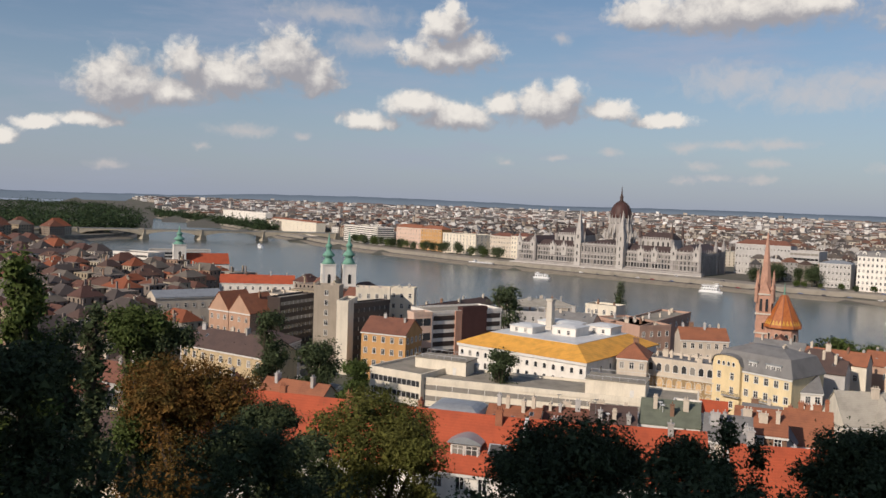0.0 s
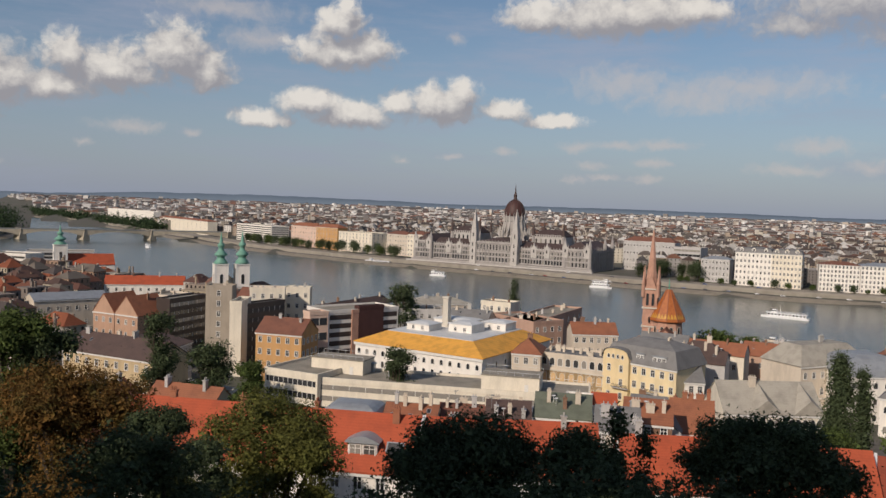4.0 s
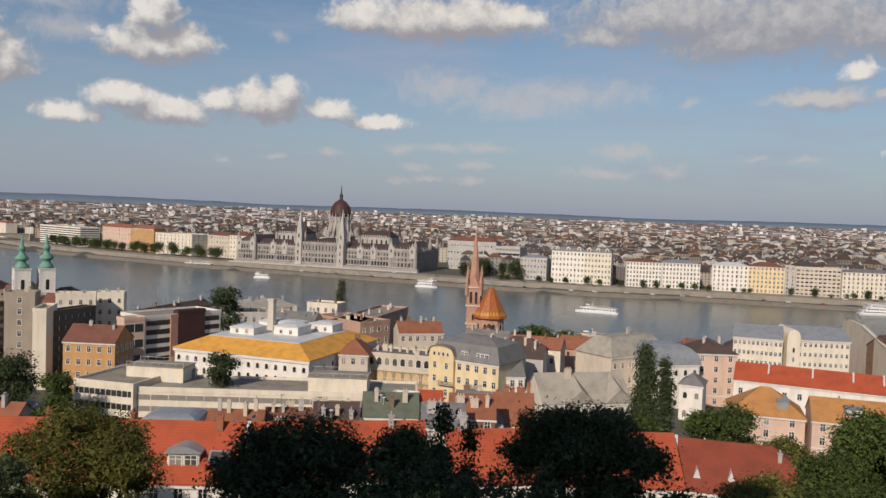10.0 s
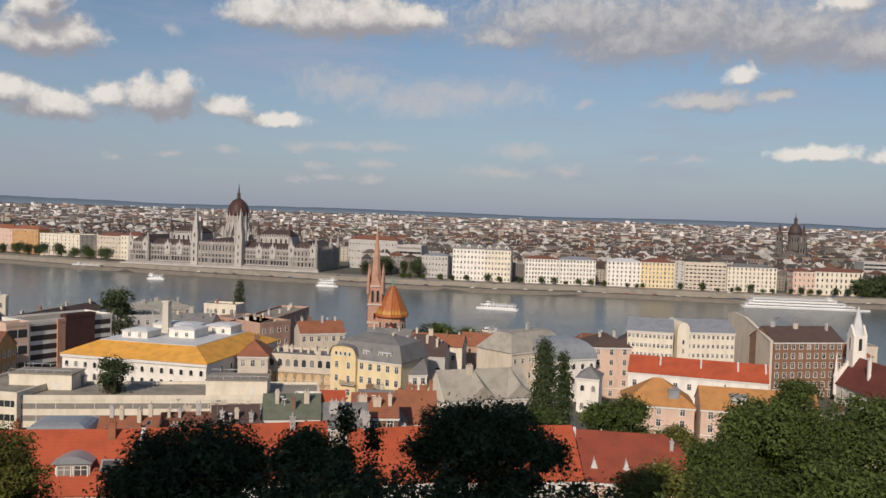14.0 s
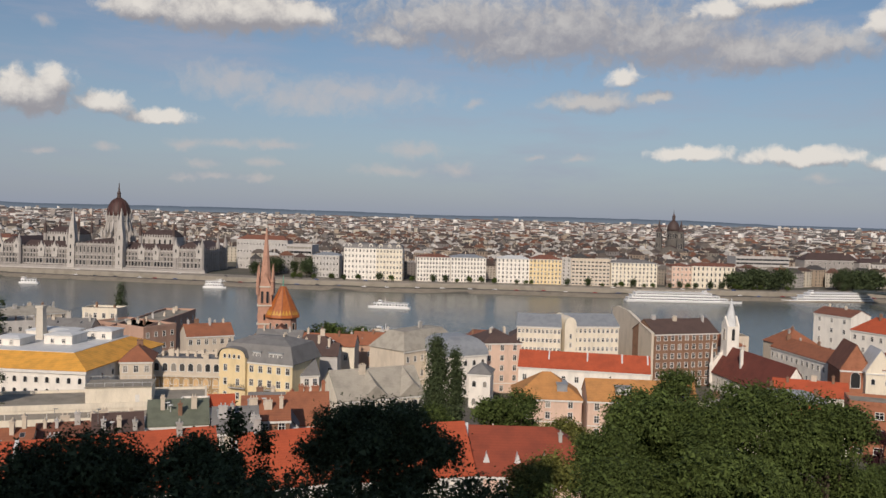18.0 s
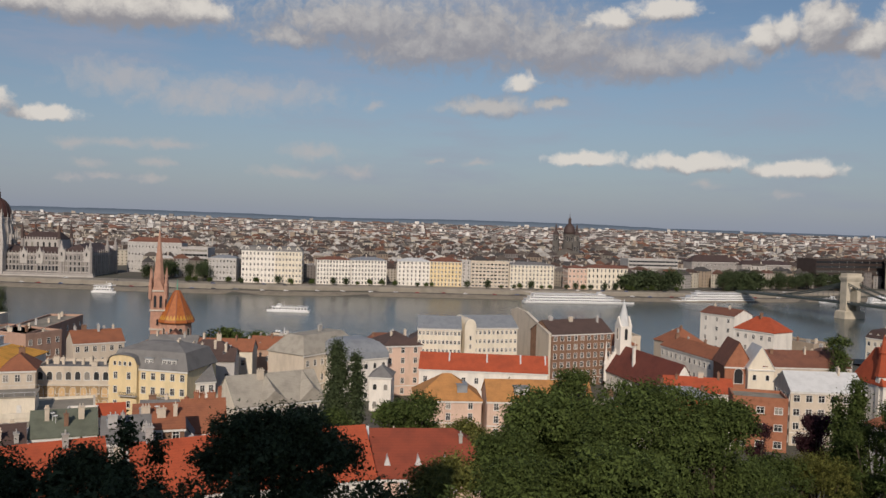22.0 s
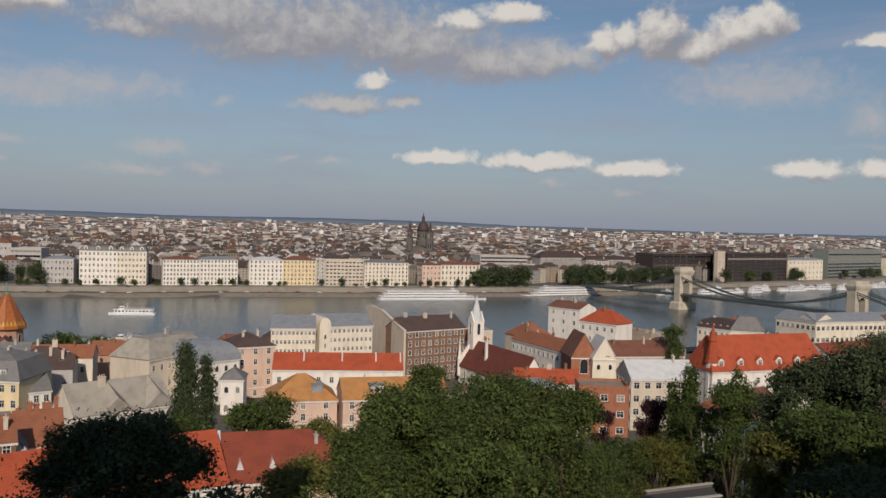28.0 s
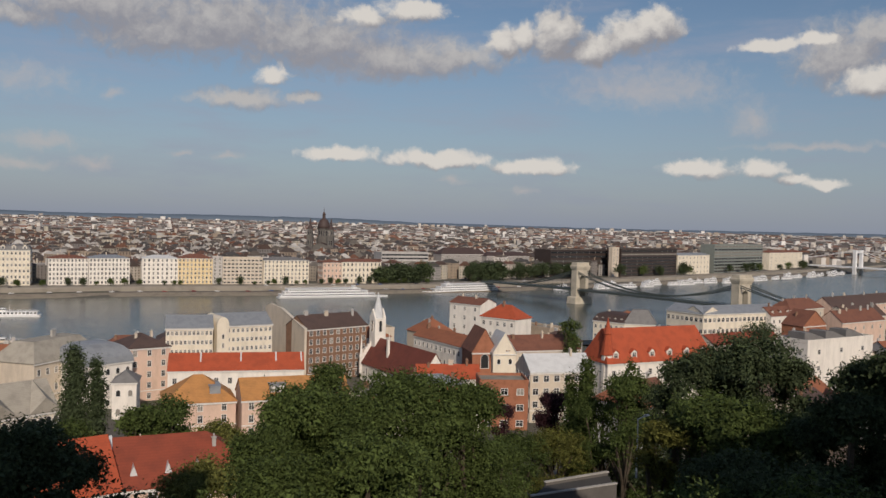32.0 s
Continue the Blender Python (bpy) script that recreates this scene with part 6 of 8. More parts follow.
        s = Shape()
        spire(s, dx + c * 18.5, dy + q * 18.5, 34, 47, 0.9)
        part("pinnacle", s, GOTHIC_STONE, drum)
        s = Shape()
        spire(s, dx + c * 13.3, dy + q * 13.3, 54, 63, 0.7)
        part("pinnacle", s, GOTHIC_STONE, drum)
    prof = [(12.5, 58.02), (12.6, 61), (12.1, 65), (10.9, 69), (9.0, 72.6), (6.4, 75.6), (3.4, 77.6), (2.2, 78.2)]
    dome = part("dome", Shape().lathe(dx, dy, prof, 32), DOME_RED, p, "dark red ribbed dome", True)
    for i in range(16):
        a = 2 * math.pi * i / 16
        s = Shape()
        for (r0, z0), (r1, z1) in zip(prof[1:], prof[2:]):
            s.beam((dx + (r0 + 0.1) * math.cos(a), dy + (r0 + 0.1) * math.sin(a), z0), (dx + (r1 + 0.1) * math.cos(a), dy + (r1 + 0.1) * math.sin(a), z1), 0.55)
        part("rib", s, DARK_ROOF, dome)
    part("lantern", Shape().lathe(dx, dy, [(2.3, 78.2), (2.0, 83), (2.6, 83.4), (1.5, 85), (1.0, 87), (0.08, 97)], 8), DARK_ROOF, p)
    return p


parliament()

# ---- churches ----


def baroque_tower(parent, x, y, w, body, tip, wall, label):
    """A square plastered tower with clocks, louvres and a green copper helm."""
    s = Shape()
    s.box(x - w / 2, y - w / 2, -3, x + w / 2, y + w / 2, body)
    t = part("tower", s, wall, parent, label)
    for z in (body * 0.28, body * 0.56, body - 0.4):
        part("cornice", Shape().box(x - w / 2 - 0.4, y - w / 2 - 0.4, z, x + w / 2 + 0.4, y + w / 2 + 0.4, z + 0.6), FRAME, t)
    me = window_mesh(w * 0.24, body * 0.19, "arch", FRAME, GLASS)
    for z in (body * 0.62, body * 0.34):
        for du, dv, rot in ((0, -1, 0), (1, 0, 90), (-1, 0, 270), (0, 1, 180)):
            placed("louvre", me, t, x + du * (w / 2 + 0.03), y + dv * (w / 2 + 0.03), z, rot)
    for du in (-1, 1):
        for dv in (-1, 1):
            part("pilaster", Shape().box(x + du * (w / 2 - 0.5) - 0.5, y + dv * (w / 2 - 0.5) - 0.5, 0, x + du * (w / 2 - 0.5) + 0.7 * du + 0.1, y + dv * (w / 2 - 0.5) + 0.7 * dv + 0.1, body - 0.5), FRAME, t)
    h = tip - body
    r = w * 0.5
    helm = part("helm", Shape().lathe(x, y, [(r * 1.1, body + 0.2), (r * 0.95, body + h * 0.08), (r * 0.62, body + h * 0.16), (r * 0.55, body + h * 0.22), (r * 0.95, body + h * 0.26), (r * 0.98, body + h * 0.30), (r * 0.6, body + h * 0.38), (r * 0.4, body + h * 0.42),
                                             (r * 0.38, body + h * 0.52), (r * 0.58, body + h * 0.55), (r * 0.5, body + h * 0.60), (r * 0.25, body + h * 0.66), (r * 0.16, body + h * 0.8), (0.06, tip)], 12), COPPER, t, "green copper onion helm", True)
    part("cross", Shape().box(x - 0.08, y - 0.08, tip - 0.3, x + 0.08, y + 0.08, tip + 2.2).box(x - 0.7, y - 0.07, tip + 1.2, x + 0.7, y + 0.07, tip + 1.36), IRON, helm)


def baroque_church(x, y, base, turn, towers, L, D, eave, ridge, roof, wall, label):
    c = thing("church", x, y, base, turn, label, "church")
    part("nave", Shape().extrude_x([(0, -3), (D, -3), (D, eave), (D / 2, ridge - 0.3), (0, eave)][::-1], 0, L), wall, c)
    part("roof", roof_shape("gable", L, D, eave, ridge), roof, c)
    for i in range(5):
        placed("window", window_mesh(1.6, 4.6, "arch", FRAME, GLASS), c, L * (i + 0.7) / 5.6, -0.03, eave * 0.4)
    for tx, ty, w, body, tip in towers:
        baroque_tower(c, tx, ty, w, body, tip, WHITE, "white plaster bell tower with pilasters")
    return c


# ---- baroque churches of the low town ----
baroque_church(305.3, 388.7, 8, 62.4, [(-4, 13.5, 7.4, 29, 47.5), (-4, 1.6, 7.4, 29, 48.5)], 34, 16, 15, 22, BROWN_TILE, CREAM, "white baroque twin-towered church with green copper helms")
baroque_church(316.4, 612.7, 8, -20, [(-4.5, 5, 9, 27, 42)], 34, 15, 12, 20, RED_TILE, WHITE, "white baroque church with red roof and green onion tower")


def reformed_church(x, y, base):
    """Brick church with an octagonal spire and a tent roof of glazed tiles."""
    c = thing("church", x, y, base, 20, "red brick gothic church with a spire and bright orange tent roof", "church")
    t = part("tower", Shape().box(-2.9, -2.9, -3, 2.9, 2.9, 33.5), PALE_BRICK, c, "pinkish brick bell tower")
    for z in (17.0, 25.0, 33.2):
        part("cornice", Shape().box(-3.4, -3.4, z, 3.4, 3.4, z + 0.6), PALE_STONE, t)
    me = window_mesh(1.1, 5.2, "arch", PALE_BRICK, GLASS)
    for rot, (du, dv) in ((0, (0, -1)), (90, (1, 0)), (270, (-1, 0)), (180, (0, 1))):
        for k in (-1.15, 1.15):
            a = radians(rot)
            placed("louvre", me, t, du * 3.13 + k * math.cos(a), dv * 3.13 + k * math.sin(a), 26.4, rot)
        placed("louvre", window_mesh(0.9, 2.6, "arch", PALE_BRICK, GLASS), t, du * 3.13, dv * 3.13, 19, rot)
        s = Shape().extrude_y([(-2.4, 33.8), (2.4, 33.8), (0, 40)], -3.35, -2.6)
        g = part("gablet", s, PALE_BRICK, t)
        g.matrix_basis = pose(0, 0, 0, 0, 0, rot)
    for du in (-1, 1):
        for dv in (-1, 1):
            s = Shape()
            spire(s, du * 3.1, dv * 3.1, 30, 43.5, 0.75)
            part("pinnacle", s, PALE_BRICK, t)
    part("spire", Shape().lathe(0, 0, [(2.9, 33.8), (2.3, 38), (0.1, 60.5)], 8, 0, math.pi / 8), PALE_BRICK, t, "tall octagonal brick spire")
    part("finial", Shape().lathe(0, 0, [(0.22, 58), (0.3, 60), (0.1, 60.6), (0.06, 63)], 8), PALE_STONE, t)
    # polygonal choir with a tent roof
    hx, hy, n = -1.0, -7.6, 10
    w = part("choir", Shape().lathe(hx, hy, [(6.3, -3), (6.3, 20.6)], n), PALE_BRICK, c)
    for i in range(n):
        a = 2 * math.pi * (i + 0.5) / n
        placed("window", window_mesh(1.4, 5.0, "arch", PALE_STONE, GLASS), w, hx + 6.02 * math.cos(a), hy + 6.02 * math.sin(a), 13, math.degrees(a) + 90)
    glazed = material("glazed_tiles", (0.40, 0.125, 0.03), 0.5, 0.3, 0.8, 5.0, 0.3, rows=0.5, second=(0.27, 0.07, 0.02))
    roof = part("tent_roof", Shape().lathe(hx, hy, [(7.6, 20.3), (7.6, 20.7), (5.9, 24.4), (1.2, 33.4), (0.6, 33.8)], n), glazed, c, "bright orange glazed tile tent roof")
    for i in range(n):
        a = 2 * math.pi * i / n
        s = Shape().beam((hx + 7.62 * math.cos(a), hy + 7.62 * math.sin(a), 20.8), (hx + 1.2 * math.cos(a), hy + 1.2 * math.sin(a), 33.5), 0.35)
        part("ridge", s, RUST_TILE, roof)
    band = material("yellow_tiles", (0.55, 0.30, 0.05), 0.45, 0.2, 0.8, 5.0)
    for i in range(n):
        a0, a1 = 2 * math.pi * i / n, 2 * math.pi * (i + 1) / n
        s = Shape()
        for k in range(3):
            u0, u1 = k / 3, (k + 1) / 3
            p0 = Vector((hx + 7.25 * (math.cos(a0) * (1 - u0) + math.cos(a1) * u0), hy + 7.25 * (math.sin(a0) * (1 - u0) + math.sin(a1) * u0), 21.62))
            p1 = Vector((hx + 7.25 * (math.cos(a0) * (1 - u1) + math.cos(a1) * u1), hy + 7.25 * (math.sin(a0) * (1 - u1) + math.sin(a1) * u1), 21.62))
            q = (p0 + p1) / 2
            q = Vector((hx + (q.x - hx) * 0.87, hy + (q.y - hy) * 0.87, 23.75))
            s.face([tuple(p0), tuple(p1), tuple(q)])
        part("tile_band", s, band, roof)
    part("finial", Shape().lathe(hx, hy, [(0.6, 33.8), (0.2, 34.6), (0.35, 35.2), (0.06, 38.5)], 8), COPPER, c)
    part("nave", Shape().extrude_x([(-12, -3), (-3.2, -3), (-3.2, 14), (-7.6, 18), (-12, 14)][::-1], -16, -1), PALE_BRICK, c)
    part("roof", Shape().extrude_x([(-12.5, 13.7), (-7.6, 18), (-2.7, 13.7), (-2.7, 14), (-7.6, 18.4), (-12.5, 14)], -16.3, -1), BROWN_TILE, c)
    return c


def basilica(x, y, base, turn):
    c = thing("basilica", x, y, base, turn, "grey stone basilica with a dark dome and two bell towers", "church")
    # cloud shade is put into the dark stone of nave, towers and drum
    part("nave", Shape().extrude_x([(-26, -3), (26, -3), (26, 26), (0, 34), (-26, 26)][::-1], 0, 80), DARKENED_STONE, c)
    part("roof", Shape().extrude_x([(-26.5, 25.8), (0, 34), (26.5, 25.8), (26.5, 26.2), (0, 34.6), (-26.5, 26.2)], -0.5, 80.5), DARK_ROOF, c)
    for v in (-21, 21):
        t = part("tower", Shape().box(-4, v - 6, -3, 8, v + 6, 46).box(-3, v - 5, 46, 7, v + 5, 58), DARKENED_STONE, c)
        for z in (30, 47.5):
            for dv in (-2.4, 2.4):
                placed("louvre", window_mesh(2.2, 8, "arch", STONE, GLASS), t, -4.05 if z < 40 else -3.05, v + dv, z, 270)
        part("cornice", Shape().box(-4.6, v - 6.6, 45.2, 8.6, v + 6.6, 46.4), DARKENED_STONE, t)
        part("helm", Shape().lathe(2, v, [(6.2, 58), (5.6, 60.5), (3.2, 63.5), (2.0, 65), (2.0, 68), (2.6, 68.4), (0.1, 78)], 8, 0, math.pi / 8), DARK_ROOF, t)
    part("drum", Shape().lathe(42, 0, [(15, 28), (15, 42), (13, 43), (12.6, 57), (13.4, 57.5), (13.4, 59)], 16), DARKENED_STONE, c)
    for i in range(16):
        a = 2 * math.pi * (i + 0.5) / 16
        placed("window", window_mesh(2.4, 9, "arch", STONE, GLASS), c, 42 + 12.7 * math.cos(a), 12.7 * math.sin(a), 46, math.degrees(a) + 90)
    part("dome", Shape().lathe(42, 0, [(13, 59), (12.6, 64), (11, 69.5), (8, 74), (4, 77), (3.3, 77.6)], 24), DARK_ROOF, c, "dark metal dome", True)
    part("lantern", Shape().lathe(42, 0, [(3.2, 77.6), (3.0, 84), (3.6, 84.5), (2.0, 87), (0.8, 89), (0.1, 97)], 8), DARK_ROOF, c)
    c.scale = (0.8, 0.8, 0.92)
    return c


def capuchin_church(x, y, base, turn, LEN):
    c = thing("church", x, y, base, turn, "white neo-gothic church with slim tower and dark red roof", "church")
    part("nave", Shape().extrude_x([(0, -3), (13, -3), (13, 6.5), (6.5, 16.6), (0, 6.5)][::-1], 0, LEN), WHITE, c)
    part("roof", roof_shape("gable", LEN, 13, 6.5, 17), tiles(0.17, 0.05, 0.035), c, "dark red tiled roof")
    # stepped front gable
    steps = [(0, -3)]
    for k in range(7):
        steps += [(k * 0.9, 10.6 + k * 1.15), ((k + 1) * 0.9, 10.6 + k * 1.15)]
    steps = steps[1:]
    ring = steps + [(13 - y, z) for y, z in reversed(steps)]
    s = Shape()
    m = len(ring)
    for w_ in (-0.8, 0.5):
        s.v += [(w_, y, z) for y, z in ring] + [(w_, y, -3) for y, z in ring]
    for i in range(m - 1):
        for q in ((i, i + 1, m + i + 1, m + i), (2 * m + i + 1, 2 * m + i, 3 * m + i, 3 * m + i + 1), (i, 2 * m + i, 2 * m + i + 1, i + 1)):
            s.f.append(q)
            s.m.append(0)
    part("stepped_gable", s, WHITE, c)
    for v in (0, 13):
        s = Shape()
        spire(s, -0.4, v, 2, 18.5, 0.8)
        part("pinnacle", s, WHITE, c)
    t = part("tower", Shape().box(-1.2, 4.0, 0, 3.8, 9.0, 25).extrude_y([(-1.2, 25), (3.8, 25), (1.3, 29)], 3.9, 4.5).extrude_y([(-1.2, 25), (3.8, 25), (1.3, 29)], 8.5, 9.1).extrude_x([(4.0, 25), (9.0, 25), (6.5, 29)][::-1], -1.3, -0.7), WHITE, c, "slim white tower with gables")
    for u, v, rot in ((1.3, 3.97, 0), (-1.23, 6.5, 270), (3.83, 6.5, 90)):
        placed("louvre", window_mesh(1.3, 4.6, "arch", WHITE, GLASS), t, u, v, 19.5, rot)
    part("spire", Shape().lathe(1.3, 6.5, [(2.4, 25), (1.9, 28), (0.06, 36)], 8, 0, math.pi / 8), PALE_SHEET, t, "pale metal spire")
    for i in range(5):
        placed("window", window_mesh(1.1, 3.6, "arch", WHITE, GLASS), c, 5 + i * 6, -0.03, 1.5)
    part("chimney", Shape().box(17, 2.5, 9, 18, 3.5, 18), WHITE, c)
    return c


reformed_church(339.2, 152.7, 8)
basilica(1356.0, -69.5, 7, -12)
capuchin_church(344.9, -35.8, 9, -159.4, 48.3)

# ---- bridges ----


def chain_bridge():
    w, e = Vector((603.5, -364.5, 0)), Vector((771.6, -292.0, 0))
    d = (e - w).normalized()
    b = thing("suspension_bridge", w.x, w.y, 0, math.degrees(math.atan2(d.y, d.x)), "stone suspension bridge with two arched towers and iron chains", "bridge")
    span = (e - w).length
    deck = Shape()
    n, x0, x1 = 40, -98, span + 150
    prof = lambda u: 12.5 + 2.0 * (1 - ((u - span / 2) / (span / 2 + 100)) ** 2)
    for k in range(n + 1):
        u = x0 + (x1 - x0) * k / n
        deck.v += [(u, -7, prof(u) - 1.6), (u, 7, prof(u) - 1.6), (u, 7, prof(u)), (u, -7, prof(u))]
    for k in range(n):
        for i in range(4):
            j = (i + 1) % 4
            deck.f.append((4 * k + i, 4 * k + j, 4 * k + 4 + j, 4 * k + 4 + i))
            deck.m.append(0)
    part("deck", deck, BRIDGE_IRON, b)
    for side in (-6.8, 6.8):
        s = Shape()
        for k in range(n):
            u, v = x0 + (x1 - x0) * k / n, x0 + (x1 - x0) * (k + 1) / n
            s.beam((u, side, prof(u) + 1.2), (v, side, prof(v) + 1.2), 0.25, 0.3)
            s.beam((u, side, prof(u) + 0.4), (v, side, prof(v) + 0.4), 0.15, 0.2)
            s.beam((u, side, prof(u)), (u, side, prof(u) + 1.3), 0.25)
        part("railing", s, BRIDGE_IRON, b)
    for u in (0, span):
        s = Shape()
        s.loft([(u - 6.5, -11.5, u + 6.5, 11.5, -4), (u - 5.8, -10.8, u + 5.8, 10.8, 6), (u - 5, -9.4, u + 5, 9.4, 7)])
        t = part("pier", s, TOWER_STONE, b, "wide stone river pier")
        s = Shape()
        # tower with one tall arch for the roadway
        inner = [(-3.6, 7)] + [(-3.6 * math.cos(math.pi * i / 10), 24 + 3.6 * math.sin(math.pi * i / 10)) for i in range(11)] + [(3.6, 7)]
        outer = [(-8, 7)] + [(-8 + 16 * i / 10, 33) for i in range(11)] + [(8, 7)]
        m = len(inner)
        for w_ in (u - 3.6, u + 3.6):
            s.v += [(w_, y, z) for y, z in inner] + [(w_, y, z) for y, z in outer]
        for i in range(m - 1):
            for q in ((i, i + 1, m + i + 1, m + i), (2 * m + i + 1, 2 * m + i, 3 * m + i, 3 * m + i + 1), (i, 2 * m + i, 2 * m + i + 1, i + 1), (m + i, m + i + 1, 3 * m + i + 1, 3 * m + i)):
                s.f.append(q)
                s.m.append(0)
        part("tower", s, TOWER_STONE, b, "pale stone tower with a tall arch")
        part("cornice", Shape().loft([(u - 3.9, -8.3, u + 3.9, 8.3, 33), (u - 4.8, -9.2, u + 4.8, 9.2, 35.5), (u - 4.8, -9.2, u + 4.8, 9.2, 37), (u - 3.9, -8.3, u + 3.9, 8.3, 37.4), (u - 3.6, -8, u + 3.6, 8, 40)]), TOWER_STONE, b)
    for side in (-6.4, 6.4):
        for lift in (0, 1.6):
            s = Shape()
            m = 26
            pts = []
            for k in range(m + 1):
                u = -85 + 85 * k / m
                pts.append((u, 13.5 + (31 - 13.5) * (k / m) ** 1.25 + lift * (k / m)))
            for k in range(1, m + 1):
                u = span * k / m
                q = (2 * k / m - 1) ** 2
                pts.append((u, 15.8 + 15.2 * q + lift * (0.3 + 0.7 * q)))
            for k in range(1, m + 1):
                pts.append((span + 85 * k / m, 13.5 + (31 - 13.5) * (1 - k / m) ** 1.25 + lift * (1 - k / m)))
            for (u0, z0), (u1, z1) in zip(pts, pts[1:]):
                s.beam((u0, side, z0), (u1, side, z1), 0.5, 0.7)
            part("chain", s, BRIDGE_IRON, b)
        for u, z in pts[::2]:
            if z - prof(u) > 0.6:
                part("hanger", Shape().beam((u, side, prof(u)), (u, side, z), 0.14), BRIDGE_IRON, b)
    return b


def arch_bridge():
    """Long road bridge with flat iron arches on stone piers."""
    ends = [(900, 1195), (790, 1255), (692, 1290), (610, 1330), (520, 1375), (430, 1400), (340, 1420)]
    b = thing("arch_bridge", 692, 1290, 0, 0, "long pale road bridge with low arches on stone piers", "bridge")
    o = Vector((692, 1290, 0))
    for (ax, ay), (bx, by) in zip(ends, ends[1:]):
        a, c = Vector((ax, ay, 0)) - o, Vector((bx, by, 0)) - o
        d = (c - a)
        side = Vector((-d.y, d.x, 0)).normalized() * 9
        deck = Shape()
        n = 10
        for k in range(n):
            p, q = a + d * (k / n), a + d * ((k + 1) / n)
            dz = lambda u: 13.6 - 8.0 * abs(2 * u - 1) ** 2.2
            zp, zq = dz(k / n), dz((k + 1) / n)
            v = []
            for pt, zz in ((p, zp), (q, zq)):
                v += [tuple(pt - side + Vector((0, 0, zz))), tuple(pt + side + Vector((0, 0, zz))), tuple(pt + side + Vector((0, 0, 15.5))), tuple(pt - side + Vector((0, 0, 15.5)))]
            deck.solid(v, [(0, 4, 7, 3), (1, 2, 6, 5), (3, 7, 6, 2), (0, 1, 5, 4)])
        part("span", deck, TAN_STONE, b)
        s = Shape()
        for sg in (-1, 1):
            s.beam(tuple(a + side * sg + Vector((0, 0, 16.3))), tuple(c + side * sg + Vector((0, 0, 16.3))), 0.4, 1.3)
        part("railing", s, STEEL, b)
    for ax, ay in ends:
        a = Vector((ax, ay, 0)) - o
        part("pier", Shape().loft([(a.x - 7, a.y - 11, a.x + 7, a.y + 11, -4), (a.x - 3.5, a.y - 10, a.x + 3.5, a.y + 10, 13), (a.x - 3.5, a.y - 10, a.x + 3.5, a.y + 10, 17)]), TAN_STONE, b)
    return b


def cable_bridge():
    """White suspension bridge far down the river; its pylon rises over the water."""
    x, y = 1382, -1073
    b = thing("white_suspension_bridge", x, y, 0, 25, "distant white suspension bridge with a slender pylon", "bridge")
    part("pylon", Shape().box(-3, -14, -4, 3, -9, 46).box(-3, 9, -4, 3, 14, 46).box(-2.5, -9, 40, 2.5, 9, 44).box(-2.5, -9, 10, 2.5, 9, 13), BOAT, b, "white painted pylon")
    part("deck", Shape().box(-150, -13, 11.5, 300, 13, 14), BOAT, b)
    for side in (-11, 11):
        s = Shape()
        for k in range(24):
            u0, u1 = -150 + 18.75 * k, -150 + 18.75 * (k + 1)
            f = lambda u: 14 + 32 * ((1 + u / 150) ** 2 if u < 0 else max(0.0, 1 - u / 290) ** 2)
            s.beam((u0, side, f(u0)), (u1, side, f(u1)), 0.7)
        part("cable", s, BOAT, b)
    return b


chain_bridge()
arch_bridge()
cable_bridge()

# ---- boats ----


